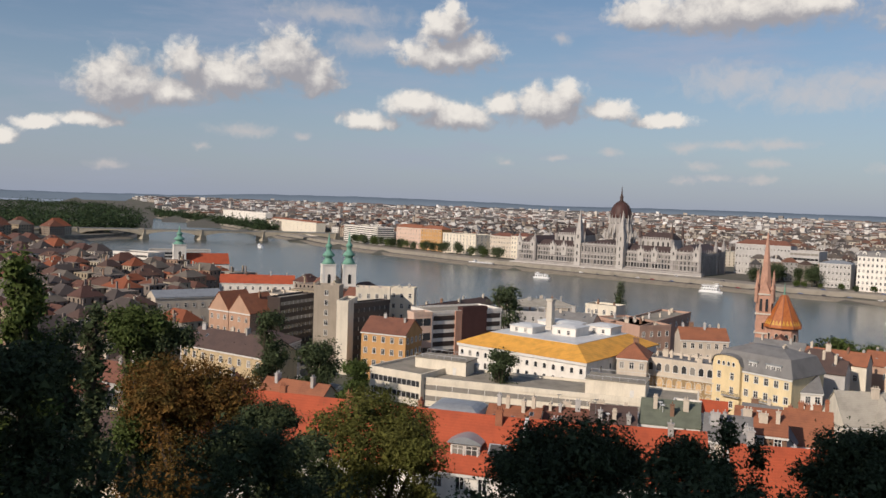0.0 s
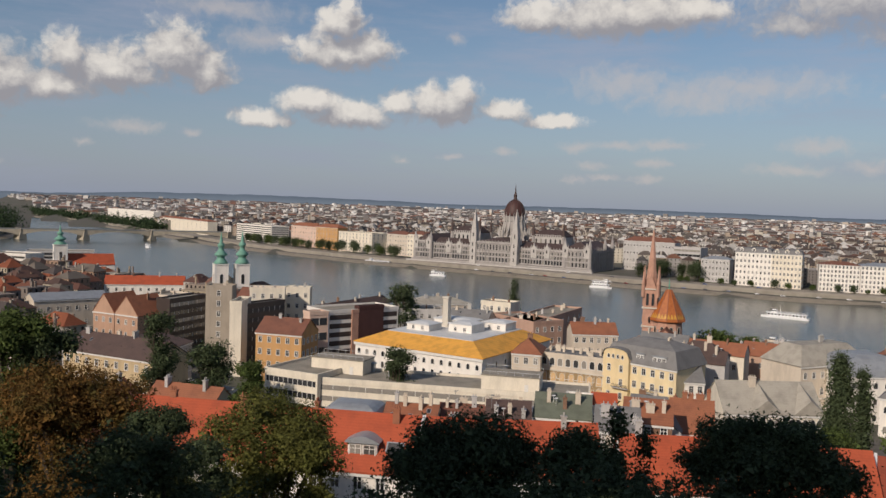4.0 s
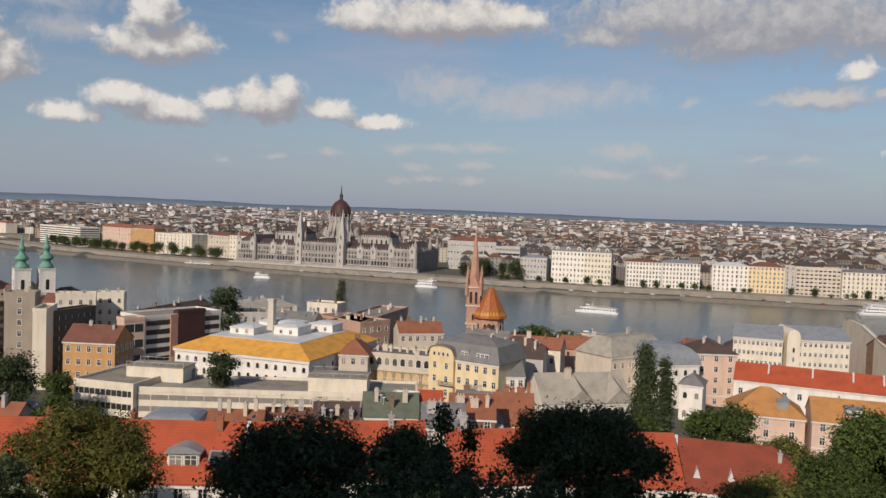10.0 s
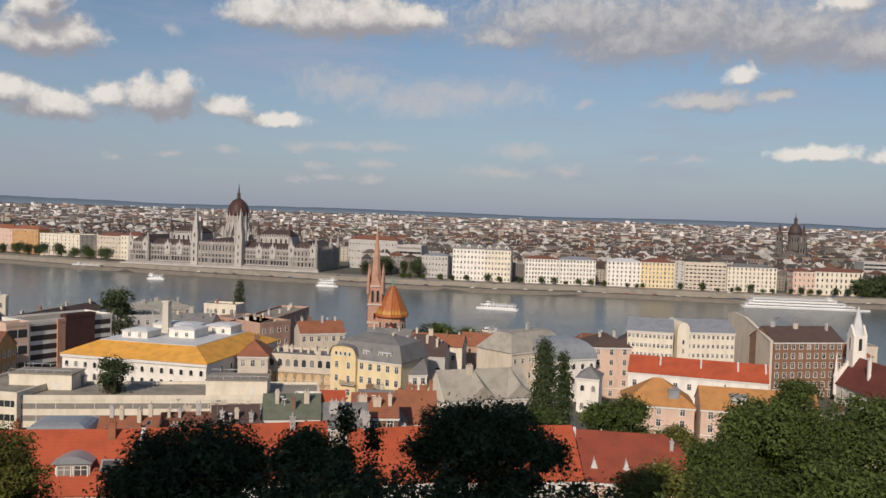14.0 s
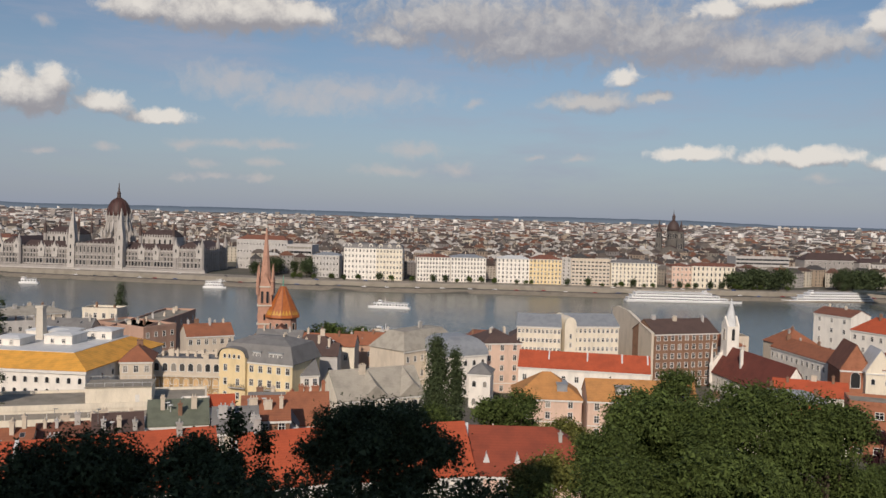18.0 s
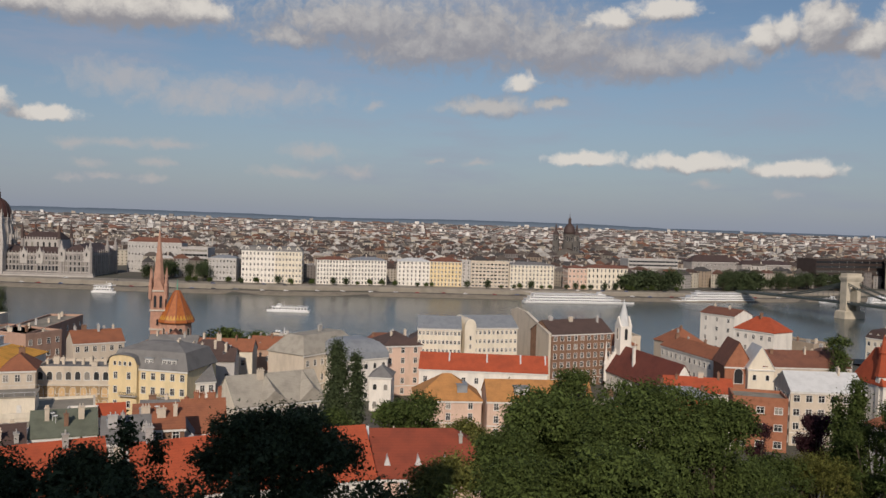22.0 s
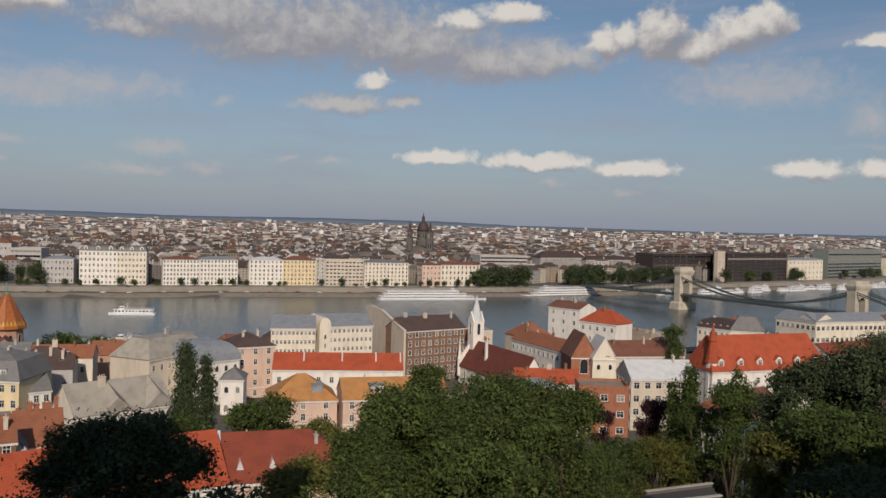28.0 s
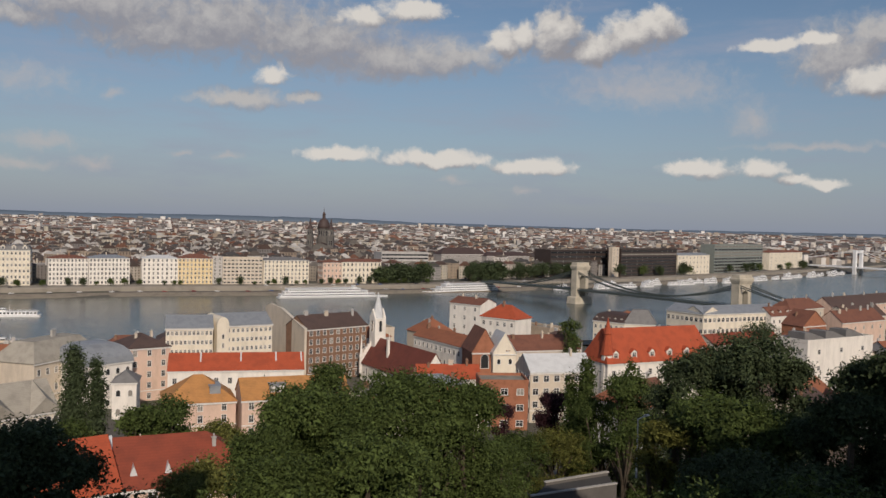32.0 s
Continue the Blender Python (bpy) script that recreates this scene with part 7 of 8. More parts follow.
def boat(x, y, turn, L, W, decks, label, name="boat", mast=0.0, dark=0.0):
    b = thing(name, x, y, 0, turn, label, "boat", "boats on the river")
    h = 1.6
    hull = Shape()
    prof = [(-L / 2, 0.8), (-L / 2 + 1, 1.0), (L * 0.3, 1.0), (L * 0.42, 0.6), (L / 2, 0.04)]
    for (u0, a0), (u1, a1) in zip(prof, prof[1:]):
        v = []
        for u, a in ((u0, a0), (u1, a1)):
            v += [(u, -W / 2 * a * 0.8, -0.6), (u, W / 2 * a * 0.8, -0.6), (u, W / 2 * a, h), (u, -W / 2 * a, h)]
        hull.solid(v, [(0, 4, 7, 3), (1, 2, 6, 5), (3, 7, 6, 2), (0, 1, 5, 4), (0, 3, 2, 1), (4, 5, 6, 7)])
    part("hull", hull, BOAT, b, "white painted hull")
    z = h
    for k in range(decks):
        x0, x1 = -L / 2 + 2 + k * L * 0.03, L * (0.36 - k * 0.07)
        part("cabin", Shape().box(x0, -W / 2 + 0.7, z, x1, W / 2 - 0.7, z + 2.3), BOAT, b)
        n = max(3, int((x1 - x0) / 2.4))
        me = window_mesh(1.5, 1.1, "bare", BOAT, GLASS)
        if n <= 12 and name != "restaurant_boat":
            for i in range(n):
                u = x0 + (i + 0.5) * (x1 - x0) / n
                placed("window", me, b, u, -W / 2 + 0.68, z + 0.7)
                placed("window", me, b, u, W / 2 - 0.68, z + 0.7, 180)
        else:
            for sg in (-1, 1):
                y0 = sg * (W / 2 - 0.7)
                part("window_band", Shape().box(x0 + 1, y0 - 0.04, z + 0.8, x1 - 1, y0 + 0.04, z + 1.7), GLASS, b)
                s = Shape()
                for i in range(n + 1):
                    u = x0 + 0.8 + i * (x1 - x0 - 1.6) / n
                    s.box(u - 0.3, y0 - 0.07, z + 0.7, u + 0.3, y0 + 0.07, z + 1.8)
                part("window_posts", s, BOAT, b)
        part("deck", Shape().box(x0 - 0.6, -W / 2 + 0.2, z + 2.3, x1 + 1.2, W / 2 - 0.2, z + 2.5), BOAT, b)
        z += 2.5
    part("wheelhouse", Shape().loft([(L * 0.16, -W * 0.28, L * 0.16 + 4, W * 0.28, z), (L * 0.16 + 0.3, -W * 0.25, L * 0.16 + 3.2, W * 0.25, z + 2.2)]), BOAT, b)
    part("pane", Shape().box(L * 0.16 + 0.2, -W * 0.29, z + 1.0, L * 0.16 + 3.6, W * 0.29, z + 1.7), GLASS, b)
    s = Shape()
    for sg in (-1, 1):
        s.beam((-L / 2 + 2, sg * (W / 2 - 0.4), z + 1), (L * 0.16, sg * (W / 2 - 0.4), z + 1), 0.08)
        for i in range(8):
            u = -L / 2 + 2 + i * (L * 0.66 - 2) / 7
            s.beam((u, sg * (W / 2 - 0.4), z), (u, sg * (W / 2 - 0.4), z + 1), 0.07)
    part("railing", s, BOAT, b)
    part("mast", Shape().beam((L * 0.1, 0, z), (L * 0.1, 0, z + 4 + mast), 0.15), BOAT, b)
    return b


boat(729.3, 380.5, -80, 22, 5, 2, "white two-decked sightseeing boat near the far bank", "sightseeing_boat")
boat(686.9, 550.4, 110, 18, 4.5, 1, "small white passenger boat on the river", "passenger_boat")
boat(673.3, 1074.5, 80, 16, 4, 1, "small white motorboat near the bridge", "motorboat")
boat(802.7, 941.4, 100, 22, 5, 0, "dark flat barge on the river", "barge")
boat(758.1, 704.7, 100, 42, 7, 1, "moored pale landing barge at the far bank", "landing_stage")
boat(637.5, 181.1, 95, 34, 6, 1, "white glass-sided river cruiser under way", "river_cruiser")
boat(812.0, -56.4, -75, 112, 11.5, 3, "long white river cruise ship moored at the quay", "cruise_ship")
boat(892.4, -199.2, 113, 100, 11.5, 3, "long sleek white river cruise ship moored at the quay", "cruise_ship")
boat(468.7, 132.0, 95, 30, 7, 2, "white passenger boat moored at the near bank", "passenger_boat")
MOORED = random.Random(4)
for k in range(26):
    u = k / 25
    y = -330 - 700 * u + MOORED.uniform(-8, 8)
    boat(along(PEST_BANK, y) - 14 - 9 * (k % 3) - MOORED.uniform(0, 6), y, -60 + MOORED.uniform(-3, 3), MOORED.uniform(22, 46), MOORED.uniform(5, 8), MOORED.choice((1, 1, 2)), "white moored restaurant boat along the far quay", "restaurant_boat")

# ---- the castle terrace behind and under the viewer ----
def castle_row():
    """Unseen stand-ins for tall old hill buildings behind the terrace, sized to shade chosen trees."""
    for y0, y1, x0, top in ((-75, -22, -26, 93), (-18, 3, -30, 88), (3.5, 15, -30, 100), (15.5, 36, -31, 101)):
        c = thing("castle_building", x0, y0, 71, 0, "tall unseen castle hill building behind the terrace, added to shade the slope", "building")
        part("wall", Shape().box(0, 0, -3, 18, y1 - y0, top - 71), PALE_STONE, c)
        part("roof", Shape().loft([(-0.5, -0.5, 18.5, y1 - y0 + 0.5, top - 71), (8, 6, 10, y1 - y0 - 6, top - 63)]), SLATE, c)
    part_wall = Shape().prism([(3.0, 1.0), (-24, 89), (-32, 87), (-6, -4), (19, -88), (27, -86)][::-1], 60, 71.3)
    tagged(new("terrace", part_wall.mesh("terrace", PALE_STONE)), "stone paved terrace on the hill top", "terrace", kind="structure")


castle_row()

# ---- filling the low town: smaller houses between the big ones ----


def blocks_view(x, y, top, w):
    """True where a house of that height would hide too much of a larger house behind it, or stand in one."""
    d, a = math.hypot(x, y), math.atan2(x, y)
    for hx, hy, turn, L, D, base, eave in BUILT:
        c, s = math.cos(turn), math.sin(turn)
        u, v = (x - hx) * c + (y - hy) * s, -(x - hx) * s + (y - hy) * c
        if -w < u < L + w and -w < v < D + w:
            return True
        mx, my = hx + L / 2 * c - D / 2 * s, hy + L / 2 * s + D / 2 * c
        m = math.hypot(mx, my)
        if m > 620 or m < d:
            continue
        a0, a1 = math.atan2(hx, hy), math.atan2(hx + L * c, hy + L * s)
        if min(a0, a1) - w * 0.8 / d < a < max(a0, a1) + w * 0.8 / d:
            limit = eave - 0.45 * (eave - base)
            if (top - 74) / d > (limit - 74) / m:
                return True
    return False


FILL_WALLS = (BEIGE, stucco(0.42, 0.34, 0.26), GREY, stucco(0.45, 0.30, 0.22), CREAM, stucco(0.35, 0.27, 0.21), BEIGE)
FILL_ROOFS = (BROWN_TILE, RUST_TILE, DARK_TILE, SLATE, BROWN_TILE, DARK_TILE, DARK_TILE, RUST_TILE)
FILL_LABELS = {0: "old town house with weathered tiled roof and chimneys", 1: "plastered town house with brown roof", 2: "narrow old house with steep roof"}


def fill(az0, az1, d0, d1, step, low, high, seed, limit=9999, windows=True):
    rng = random.Random(seed)
    d = d0
    while d < d1:
        n = max(1, int(radians(az1 - az0) * d / step))
        for i in range(n):
            a = radians(az0) + radians(az1 - az0) * (i + rng.uniform(0.2, 0.8)) / n
            dd = d + rng.uniform(-0.3, 0.3) * step
            x, y = dd * math.sin(a), dd * math.cos(a)
            if x > along(BUDA_BANK, y) - 34:
                continue
            L, D = step * rng.uniform(0.75, 1.15), step * rng.uniform(0.5, 0.8)
            g = land_height(x, y)
            eave = g + rng.uniform(low, high)
            rise = D * rng.uniform(0.28, 0.42)
            flat = rng.random() < 0.22
            if blocks_view(x, y, eave + rise, step * 0.5):
                continue
            turn = -70 + 14 * math.sin(x * 0.01 + y * 0.013) + rng.choice((0, 0, 90)) + rng.uniform(-4, 4)
            c, s = math.cos(radians(turn)), math.sin(radians(turn))
            roof = "flat" if flat else rng.choice(("gable", "gable", "hip"))
            tile = FELT if flat else rng.choice(FILL_ROOFS)
            house(x - L / 2 * c + D / 2 * s, y - L / 2 * s - D / 2 * c, turn, L, D, g, eave, eave + (0.5 if flat else rise), roof, rng.choice(FILL_WALLS), tile,
                  2, 3 if windows else 0, FILL_LABELS[rng.randrange(3)], "f" if windows else "", rng.choice((2, 3, 4)), 0, "plain", group="old town houses", cornice=False, sky_windows=rng.choice((0, 0, 0, 2)) if not flat else 0, aerials=rng.choice((0, 0, 1, 1, 2)))
        d += step * 0.9


fill(48, 66, 150, 200, 12, 6, 8.5, 5)
fill(66, 76, 150, 195, 14, 6, 9, 6)
fill(38, 63, 345, 400, 19, 18, 23, 17)
fill(38, 72, 285, 345, 19, 13, 17, 7)
fill(72, 102, 345, 420, 20, 12, 16, 8)
fill(101, 131, 250, 520, 20, 10, 15, 9)
fill(17, 38, 150, 330, 19, 10, 14, 10)

# farther up the near bank the houses run together
rng = random.Random(21)
buda_city = Shape()
d = 325.0
while d < 1500:
    step = max(17.0, d * 0.026)
    n = int(radians(34) * d / step)
    for i in range(n):
        a = radians(6) + radians(34) * (i + rng.uniform(0.2, 0.8)) / n
        dd = d + rng.uniform(-0.3, 0.3) * step
        x, y = dd * math.sin(a), dd * math.cos(a)
        if x > along(BUDA_BANK, y) - 36 or y > 1300 or rng.random() < 0.08:
            continue
        L, D, h = step * rng.uniform(0.7, 1.15), step * rng.uniform(0.5, 0.8), rng.uniform(11, 17)
        if blocks_view(x, y, 8 + h + 4, step * 0.5):
            continue
        turn = radians(-78 + rng.choice((0, 0, 90)) + rng.uniform(-5, 5))
        z = land_height(x, y)
        city_house(buda_city, x, y, z, turn, L, D, h, 0 if rng.random() < 0.78 else 2, D * rng.uniform(0.3, 0.45))
        for k in range(4):
            tt = turn + k * math.pi / 2
            if math.sin(tt) * x - math.cos(tt) * y < -0.2 * dd:
                ll, de = (L, D) if k % 2 == 0 else (D, L)
                city_windows(buda_city, x, y, z, tt, ll, de, h, 4, max(2, int(ll / 3.2)))
        for k in range(rng.choice((1, 2, 3))):
            city_house(buda_city, x + rng.uniform(-0.3, 0.3) * L, y + rng.uniform(-0.3, 0.3) * D, z + h, turn, 1.1, 0.7, rng.uniform(2.6, 4.6), 2, 0)
    d += step * 0.85
tagged(new("town_houses", buda_city.mesh("town_houses", [TOWN_WALLS, TOWN_ROOFS, GLASS])), "crowded old town houses with brown roofs along the near bank", "houses", kind="stuff")

# ---- trees on the slope and in the town ----
tree(12.2, 38.1, 43.5, 28.0, 2.4, LEAF, 101, "tall leafy tree with a dark crown on the slope", 18000, 0.14, "tall")
tree(14.4, 39.5, 42.9, 25.3, 2.0, DARK_LEAF, 102, "dark shaded tree on the slope", 9000, 0.14, "tall")
tree(16.6, 41.8, 41.9, 26.7, 1.8, DARK_LEAF, 103, "dark green leafy tree on the slope", 9000, 0.14, "tall")
tree(39.3, 86.5, 28.5, 33.4, 4.5, LEAF, 104, "green leafy tree below the slope", 8000, 0.22, "round")
tree(42.1, 85.2, 28.5, 31.1, 3.5, DARK_LEAF, 206, "dark green leafy tree below the slope", 6000, 0.22, "round")
tree(10.5, 34.4, 45.0, 23.0, 2.6, DARK_LEAF, 105, "dark shaded tree on the slope", 10000, 0.14, "round")
tree(39.4, 74.2, 30.7, 27.7, 8.1, RUSTY_LEAF, 106, "broad chestnut tree with browning leaves on the slope", 22000, 0.17, "round")
tree(22.8, 37.6, 42.2, 19.9, 3.8, DARK_LEAF, 107, "dark green shaded tree on the slope", 10000, 0.13, "round")
tree(40.3, 62.1, 33.3, 22.8, 3.1, DARK_LEAF, 108, "dark green tree beside a red roof", 8960, 0.15, "round")
tree(44.8, 53.8, 34.1, 23.6, 6.9, OLIVE_LEAF, 109, "broad yellowish green tree below the terrace", 21000, 0.16, "round")
tree(33.9, 24.8, 42.9, 20.6, 4.1, DARK_LEAF, 110, "nearly black shaded tree below the terrace", 14000, 0.13, "round")
tree(32.6, 26.4, 42.9, 18.9, 2.7, DARK_LEAF, 111, "nearly black shaded tree below the terrace", 9000, 0.13, "round")
tree(37.7, 18.5, 42.9, 21.1, 2.4, DARK_LEAF, 112, "dark spiky tree in deep shade", 10000, 0.13, "conifer")
tree(36.0, 19.7, 43.2, 19.9, 2.5, DARK_LEAF, 113, "nearly black shaded tree below the terrace", 9000, 0.13, "round")
tree(44.1, 13.1, 41.6, 22.1, 4.1, DARK_LEAF, 114, "broad nearly black shaded tree below the terrace", 18000, 0.13, "round")
tree(74.9, -3.2, 32.5, 26.6, 5.3, LEAF, 115, "large green leafy tree below the terrace", 17920, 0.19, "round")
tree(76.8, -13.7, 31.9, 28.1, 7.6, LEAF, 116, "large green leafy tree below the terrace", 22400, 0.19, "round")
tree(71.6, -7.7, 33.4, 25.2, 4.2, LEAF, 117, "large green leafy tree below the terrace", 13440, 0.19, "round")
tree(68.0, 0.8, 34.7, 22.3, 3.2, LEAF, 118, "green leafy tree below the terrace", 10080, 0.17, "round")
tree(63.8, 5.4, 36.0, 19.7, 3.8, YELLOW_LEAF, 119, "yellowish green bushy tree beside a red roof", 10080, 0.15, "round")
tree(75.7, -18.6, 31.9, 26.8, 3.2, LEAF, 120, "green leafy tree on the slope", 8960, 0.19, "round")
tree(75.3, -45.5, 29.9, 33.9, 6.2, DARK_LEAF, 121, "tall dark leafy tree on the slope", 17920, 0.20, "round")
tree(76.7, -41.1, 30.1, 31.5, 4.0, DARK_LEAF, 122, "dark leafy tree on the slope", 7840, 0.19, "round")
tree(144.0, -65.0, 19.1, 30.3, 5.1, LEAF, 123, "slender green conifer on the slope", 7840, 0.26, "conifer")
tree(149.0, -58.2, 18.9, 29.5, 2.8, LEAF, 124, "slim upright green tree on the slope", 6720, 0.26, "column")
tree(151.9, -56.4, 18.7, 26.7, 1.9, LEAF, 125, "slim upright green tree on the slope", 3360, 0.26, "column")
tree(162.4, -56.6, 17.6, 22.0, 3.5, PURPLE_LEAF, 126, "purple-leaved tree beside a brick villa", 5600, 0.24, "round")
tree(158.7, -45.1, 18.4, 19.8, 2.2, PURPLE_LEAF, 127, "small purple-leaved tree beside a brick villa", 2800, 0.21, "round")
tree(144.1, -59.8, 19.3, 23.9, 5.8, LEAF, 128, "green leafy tree on the slope", 7840, 0.17, "round")
tree(46.8, -37.5, 37.2, 28.5, 2.5, DARK_LEAF, 129, "large leafy tree on the slope", 15680, 0.16, "round")
tree(48.4, -35.4, 37.2, 24.6, 2.4, DARK_LEAF, 130, "leafy tree on the slope in half shade", 11200, 0.15, "round")
tree(69.8, -39.0, 32.0, 27.4, 4.6, LEAF, 131, "green leafy tree on the slope", 11200, 0.17, "round")
tree(54.4, -33.7, 36.5, 25.2, 4.1, LEAF, 132, "green leafy tree on the slope", 11200, 0.16, "round")
tree(145.0, -51.8, 19.6, 18.0, 7.8, OLIVE_LEAF, 133, "green leafy tree beside the slope road", 8960, 0.17, "round")
tree(113.7, -31.4, 24.8, 19.0, 4.8, LEAF, 134, "green leafy tree beside the slope road", 8960, 0.17, "round")
tree(42.8, -25.8, 40.9, 20.6, 3.7, DARK_LEAF, 135, "dark shaded tree on the slope", 10080, 0.14, "round")
tree(37.6, -26.5, 42.1, 19.9, 4.7, DARK_LEAF, 136, "dark shaded tree on the slope", 10080, 0.14, "round")
tree(55.5, -7.3, 38.5, 21.1, 4.4, LEAF, 137, "green leafy tree on the slope", 10080, 0.15, "round")
tree(56.0, -0.5, 38.5, 19.8, 4.0, LEAF, 138, "green leafy tree on the slope", 10080, 0.15, "round")
tree(74.5, -50.4, 29.5, 31.7, 3.1, DARK_LEAF, 139, "dark leafy tree on the slope", 10080, 0.19, "round")
tree(143.5, -43.8, 20.0, 17.4, 6.1, LEAF, 140, "green leafy tree beside the slope road", 6720, 0.19, "round")
tree(67.9, -34.2, 32.8, 24.3, 2.8, OLIVE_LEAF, 141, "green leafy tree beside the slope road", 6720, 0.17, "round")
tree(134.9, -65.6, 20.0, 26.8, 4.1, DARK_LEAF, 142, "dark leafy tree on the slope", 6720, 0.20, "round")
tree(34.9, 48.8, 37.7, 19.2, 2.4, DARK_LEAF, 143, "dark green shaded tree on the slope", 7840, 0.14, "round")
tree(35.8, 23.8, 42.6, 19.5, 2.3, DARK_LEAF, 144, "nearly black shaded tree below the terrace", 9000, 0.13, "round")
tree(39.2, 17.6, 42.6, 20.2, 1.8, DARK_LEAF, 145, "dark spiky tree in deep shade", 7000, 0.13, "conifer")
tree(33.9, 17.3, 44.3, 18.3, 4.2, DARK_LEAF, 146, "nearly black shaded tree below the terrace", 9000, 0.13, "round")
tree(42.9, 10.0, 42.2, 20.5, 2.6, DARK_LEAF, 147, "nearly black shaded tree below the terrace", 9000, 0.13, "round")
tree(43.3, 15.6, 41.6, 20.0, 2.2, DARK_LEAF, 207, "nearly black shaded tree below the terrace", 7000, 0.13, "round")
tree(45.0, 48.2, 35.8, 19.0, 1.9, OLIVE_LEAF, 148, "yellowish green tree beside a red roof", 6720, 0.15, "round")
tree(185.6, 40.9, 15.6, 30.2, 3.6, DARK_LEAF, 149, "tall dark poplar among the houses", 6720, 0.30, "column")
tree(184.5, 36.2, 15.8, 27.5, 2.2, DARK_LEAF, 150, "dark slim poplar among the houses", 3920, 0.30, "column")
tree(167.7, 38.3, 17.6, 17.2, 5.2, LEAF, 151, "light green bushy tree among the houses", 3360, 0.30, "round")
tree(188.7, 22.4, 15.6, 19.0, 6.2, LEAF, 152, "green leafy tree among the houses", 3920, 0.34, "round")
tree(183.9, 27.8, 16.0, 17.3, 4.4, LEAF, 153, "green leafy tree among the houses", 2800, 0.34, "round")
tree(159.7, 9.8, 18.9, 17.0, 5.4, YELLOW_LEAF, 154, "pale green leafy tree beside a red roof", 4480, 0.27, "round")
tree(149.9, 5.8, 20.0, 15.6, 4.6, YELLOW_LEAF, 155, "pale green leafy tree beside a red roof", 3360, 0.27, "round")
tree(237.5, -15.8, 11.8, 21.7, 6.8, LEAF, 156, "green leafy tree in a courtyard", 3360, 0.38, "round")
tree(170.2, 148.7, 13.0, 21.6, 4.3, DARK_LEAF, 157, "dark green tree before a white palace", 2800, 0.34, "round")
tree(116.8, 180.5, 13.6, 31.2, 4.1, DARK_LEAF, 158, "dark green tree among town houses", 2800, 0.38, "round")
tree(126.4, 173.9, 13.6, 24.0, 6.1, DARK_LEAF, 159, "dark green tree among town houses", 3360, 0.38, "round")
tree(122.0, 152.1, 15.1, 21.4, 3.7, LEAF, 160, "green tree beside a flat-roofed building", 2800, 0.34, "round")
tree(404.2, 146.7, 8.0, 9.1, 9.9, LEAF, 161, "round green tree on the near quay", 1680, 0.68, "round")
tree(399.8, 152.9, 8.0, 3.2, 5.8, DARK_LEAF, 162, "small dark tree on the near quay", 1008, 0.59, "round")
tree(411.1, 132.7, 8.0, 6.8, 6.4, LEAF, 163, "round green tree on the near quay", 1344, 0.59, "round")
tree(286.8, 249.3, 8.0, 29.8, 8.2, DARK_LEAF, 164, "round dark green tree behind rooftops", 1680, 0.59, "round")
tree(334.0, 220.1, 8.0, 31.5, 3.0, DARK_LEAF, 165, "slim dark poplar behind rooftops", 1680, 0.42, "column")
tree(309.6, -114.3, 8.4, 29.4, 4.5, LEAF, 166, "green tree among rooftops", 1344, 0.42, "round")
tree(253.5, -160.4, 9.4, 34.5, 7.1, DARK_LEAF, 167, "dark green tree among rooftops", 1680, 0.42, "round")
tree(11.8, 31.9, 47.2, 17.0, 3.0, DARK_LEAF, 168, "low leafy bushes in the shade of the slope", 2200, 0.13, "bush")
tree(16.5, 32.0, 46.2, 15.9, 2.9, DARK_LEAF, 169, "low leafy bushes in the shade of the slope", 2200, 0.13, "bush")
tree(23.7, 32.2, 44.0, 16.2, 3.0, DARK_LEAF, 170, "low leafy bushes in the shade of the slope", 2200, 0.13, "bush")
tree(25.6, 22.4, 47.2, 15.5, 3.0, DARK_LEAF, 171, "low leafy bushes in the shade of the slope", 2200, 0.13, "bush")
tree(28.1, 19.1, 47.2, 15.6, 2.8, DARK_LEAF, 172, "low leafy bushes in the shade of the slope", 2200, 0.13, "bush")
tree(31.5, 17.5, 46.2, 16.6, 2.9, DARK_LEAF, 173, "low leafy bushes in the shade of the slope", 2200, 0.13, "bush")
tree(33.4, 13.5, 46.2, 17.0, 3.2, DARK_LEAF, 174, "low leafy bushes in the shade of the slope", 2200, 0.13, "bush")
tree(37.5, 6.2, 45.1, 16.9, 2.1, DARK_LEAF, 175, "low leafy bushes in the shade of the slope", 2200, 0.13, "bush")
tree(33.2, 13.8, 46.2, 16.5, 2.9, DARK_LEAF, 176, "low leafy bushes in the shade of the slope", 2200, 0.13, "bush")
tree(34.8, 9.2, 46.2, 16.5, 3.7, DARK_LEAF, 177, "low leafy bushes in the shade of the slope", 2200, 0.13, "bush")
tree(44.7, 10.8, 42.1, 16.5, 2.8, LEAF, 178, "low leafy bushes in the shade of the slope", 2200, 0.13, "bush")
tree(45.8, 4.7, 42.1, 17.0, 2.8, LEAF, 179, "low leafy bushes in the shade of the slope", 2200, 0.13, "bush")
tree(44.0, -0.6, 42.7, 17.2, 3.6, LEAF, 180, "low leafy bushes in the shade of the slope", 2200, 0.13, "bush")
tree(43.4, -7.1, 42.7, 17.0, 3.6, LEAF, 181, "low leafy bushes in the shade of the slope", 2200, 0.13, "bush")
tree(40.4, -21.9, 42.1, 18.6, 2.2, LEAF, 182, "low leafy bushes in the shade of the slope", 2200, 0.13, "bush")
tree(33.9, -21.3, 44.0, 18.8, 3.5, LEAF, 183, "low leafy bushes in the shade of the slope", 2200, 0.13, "bush")
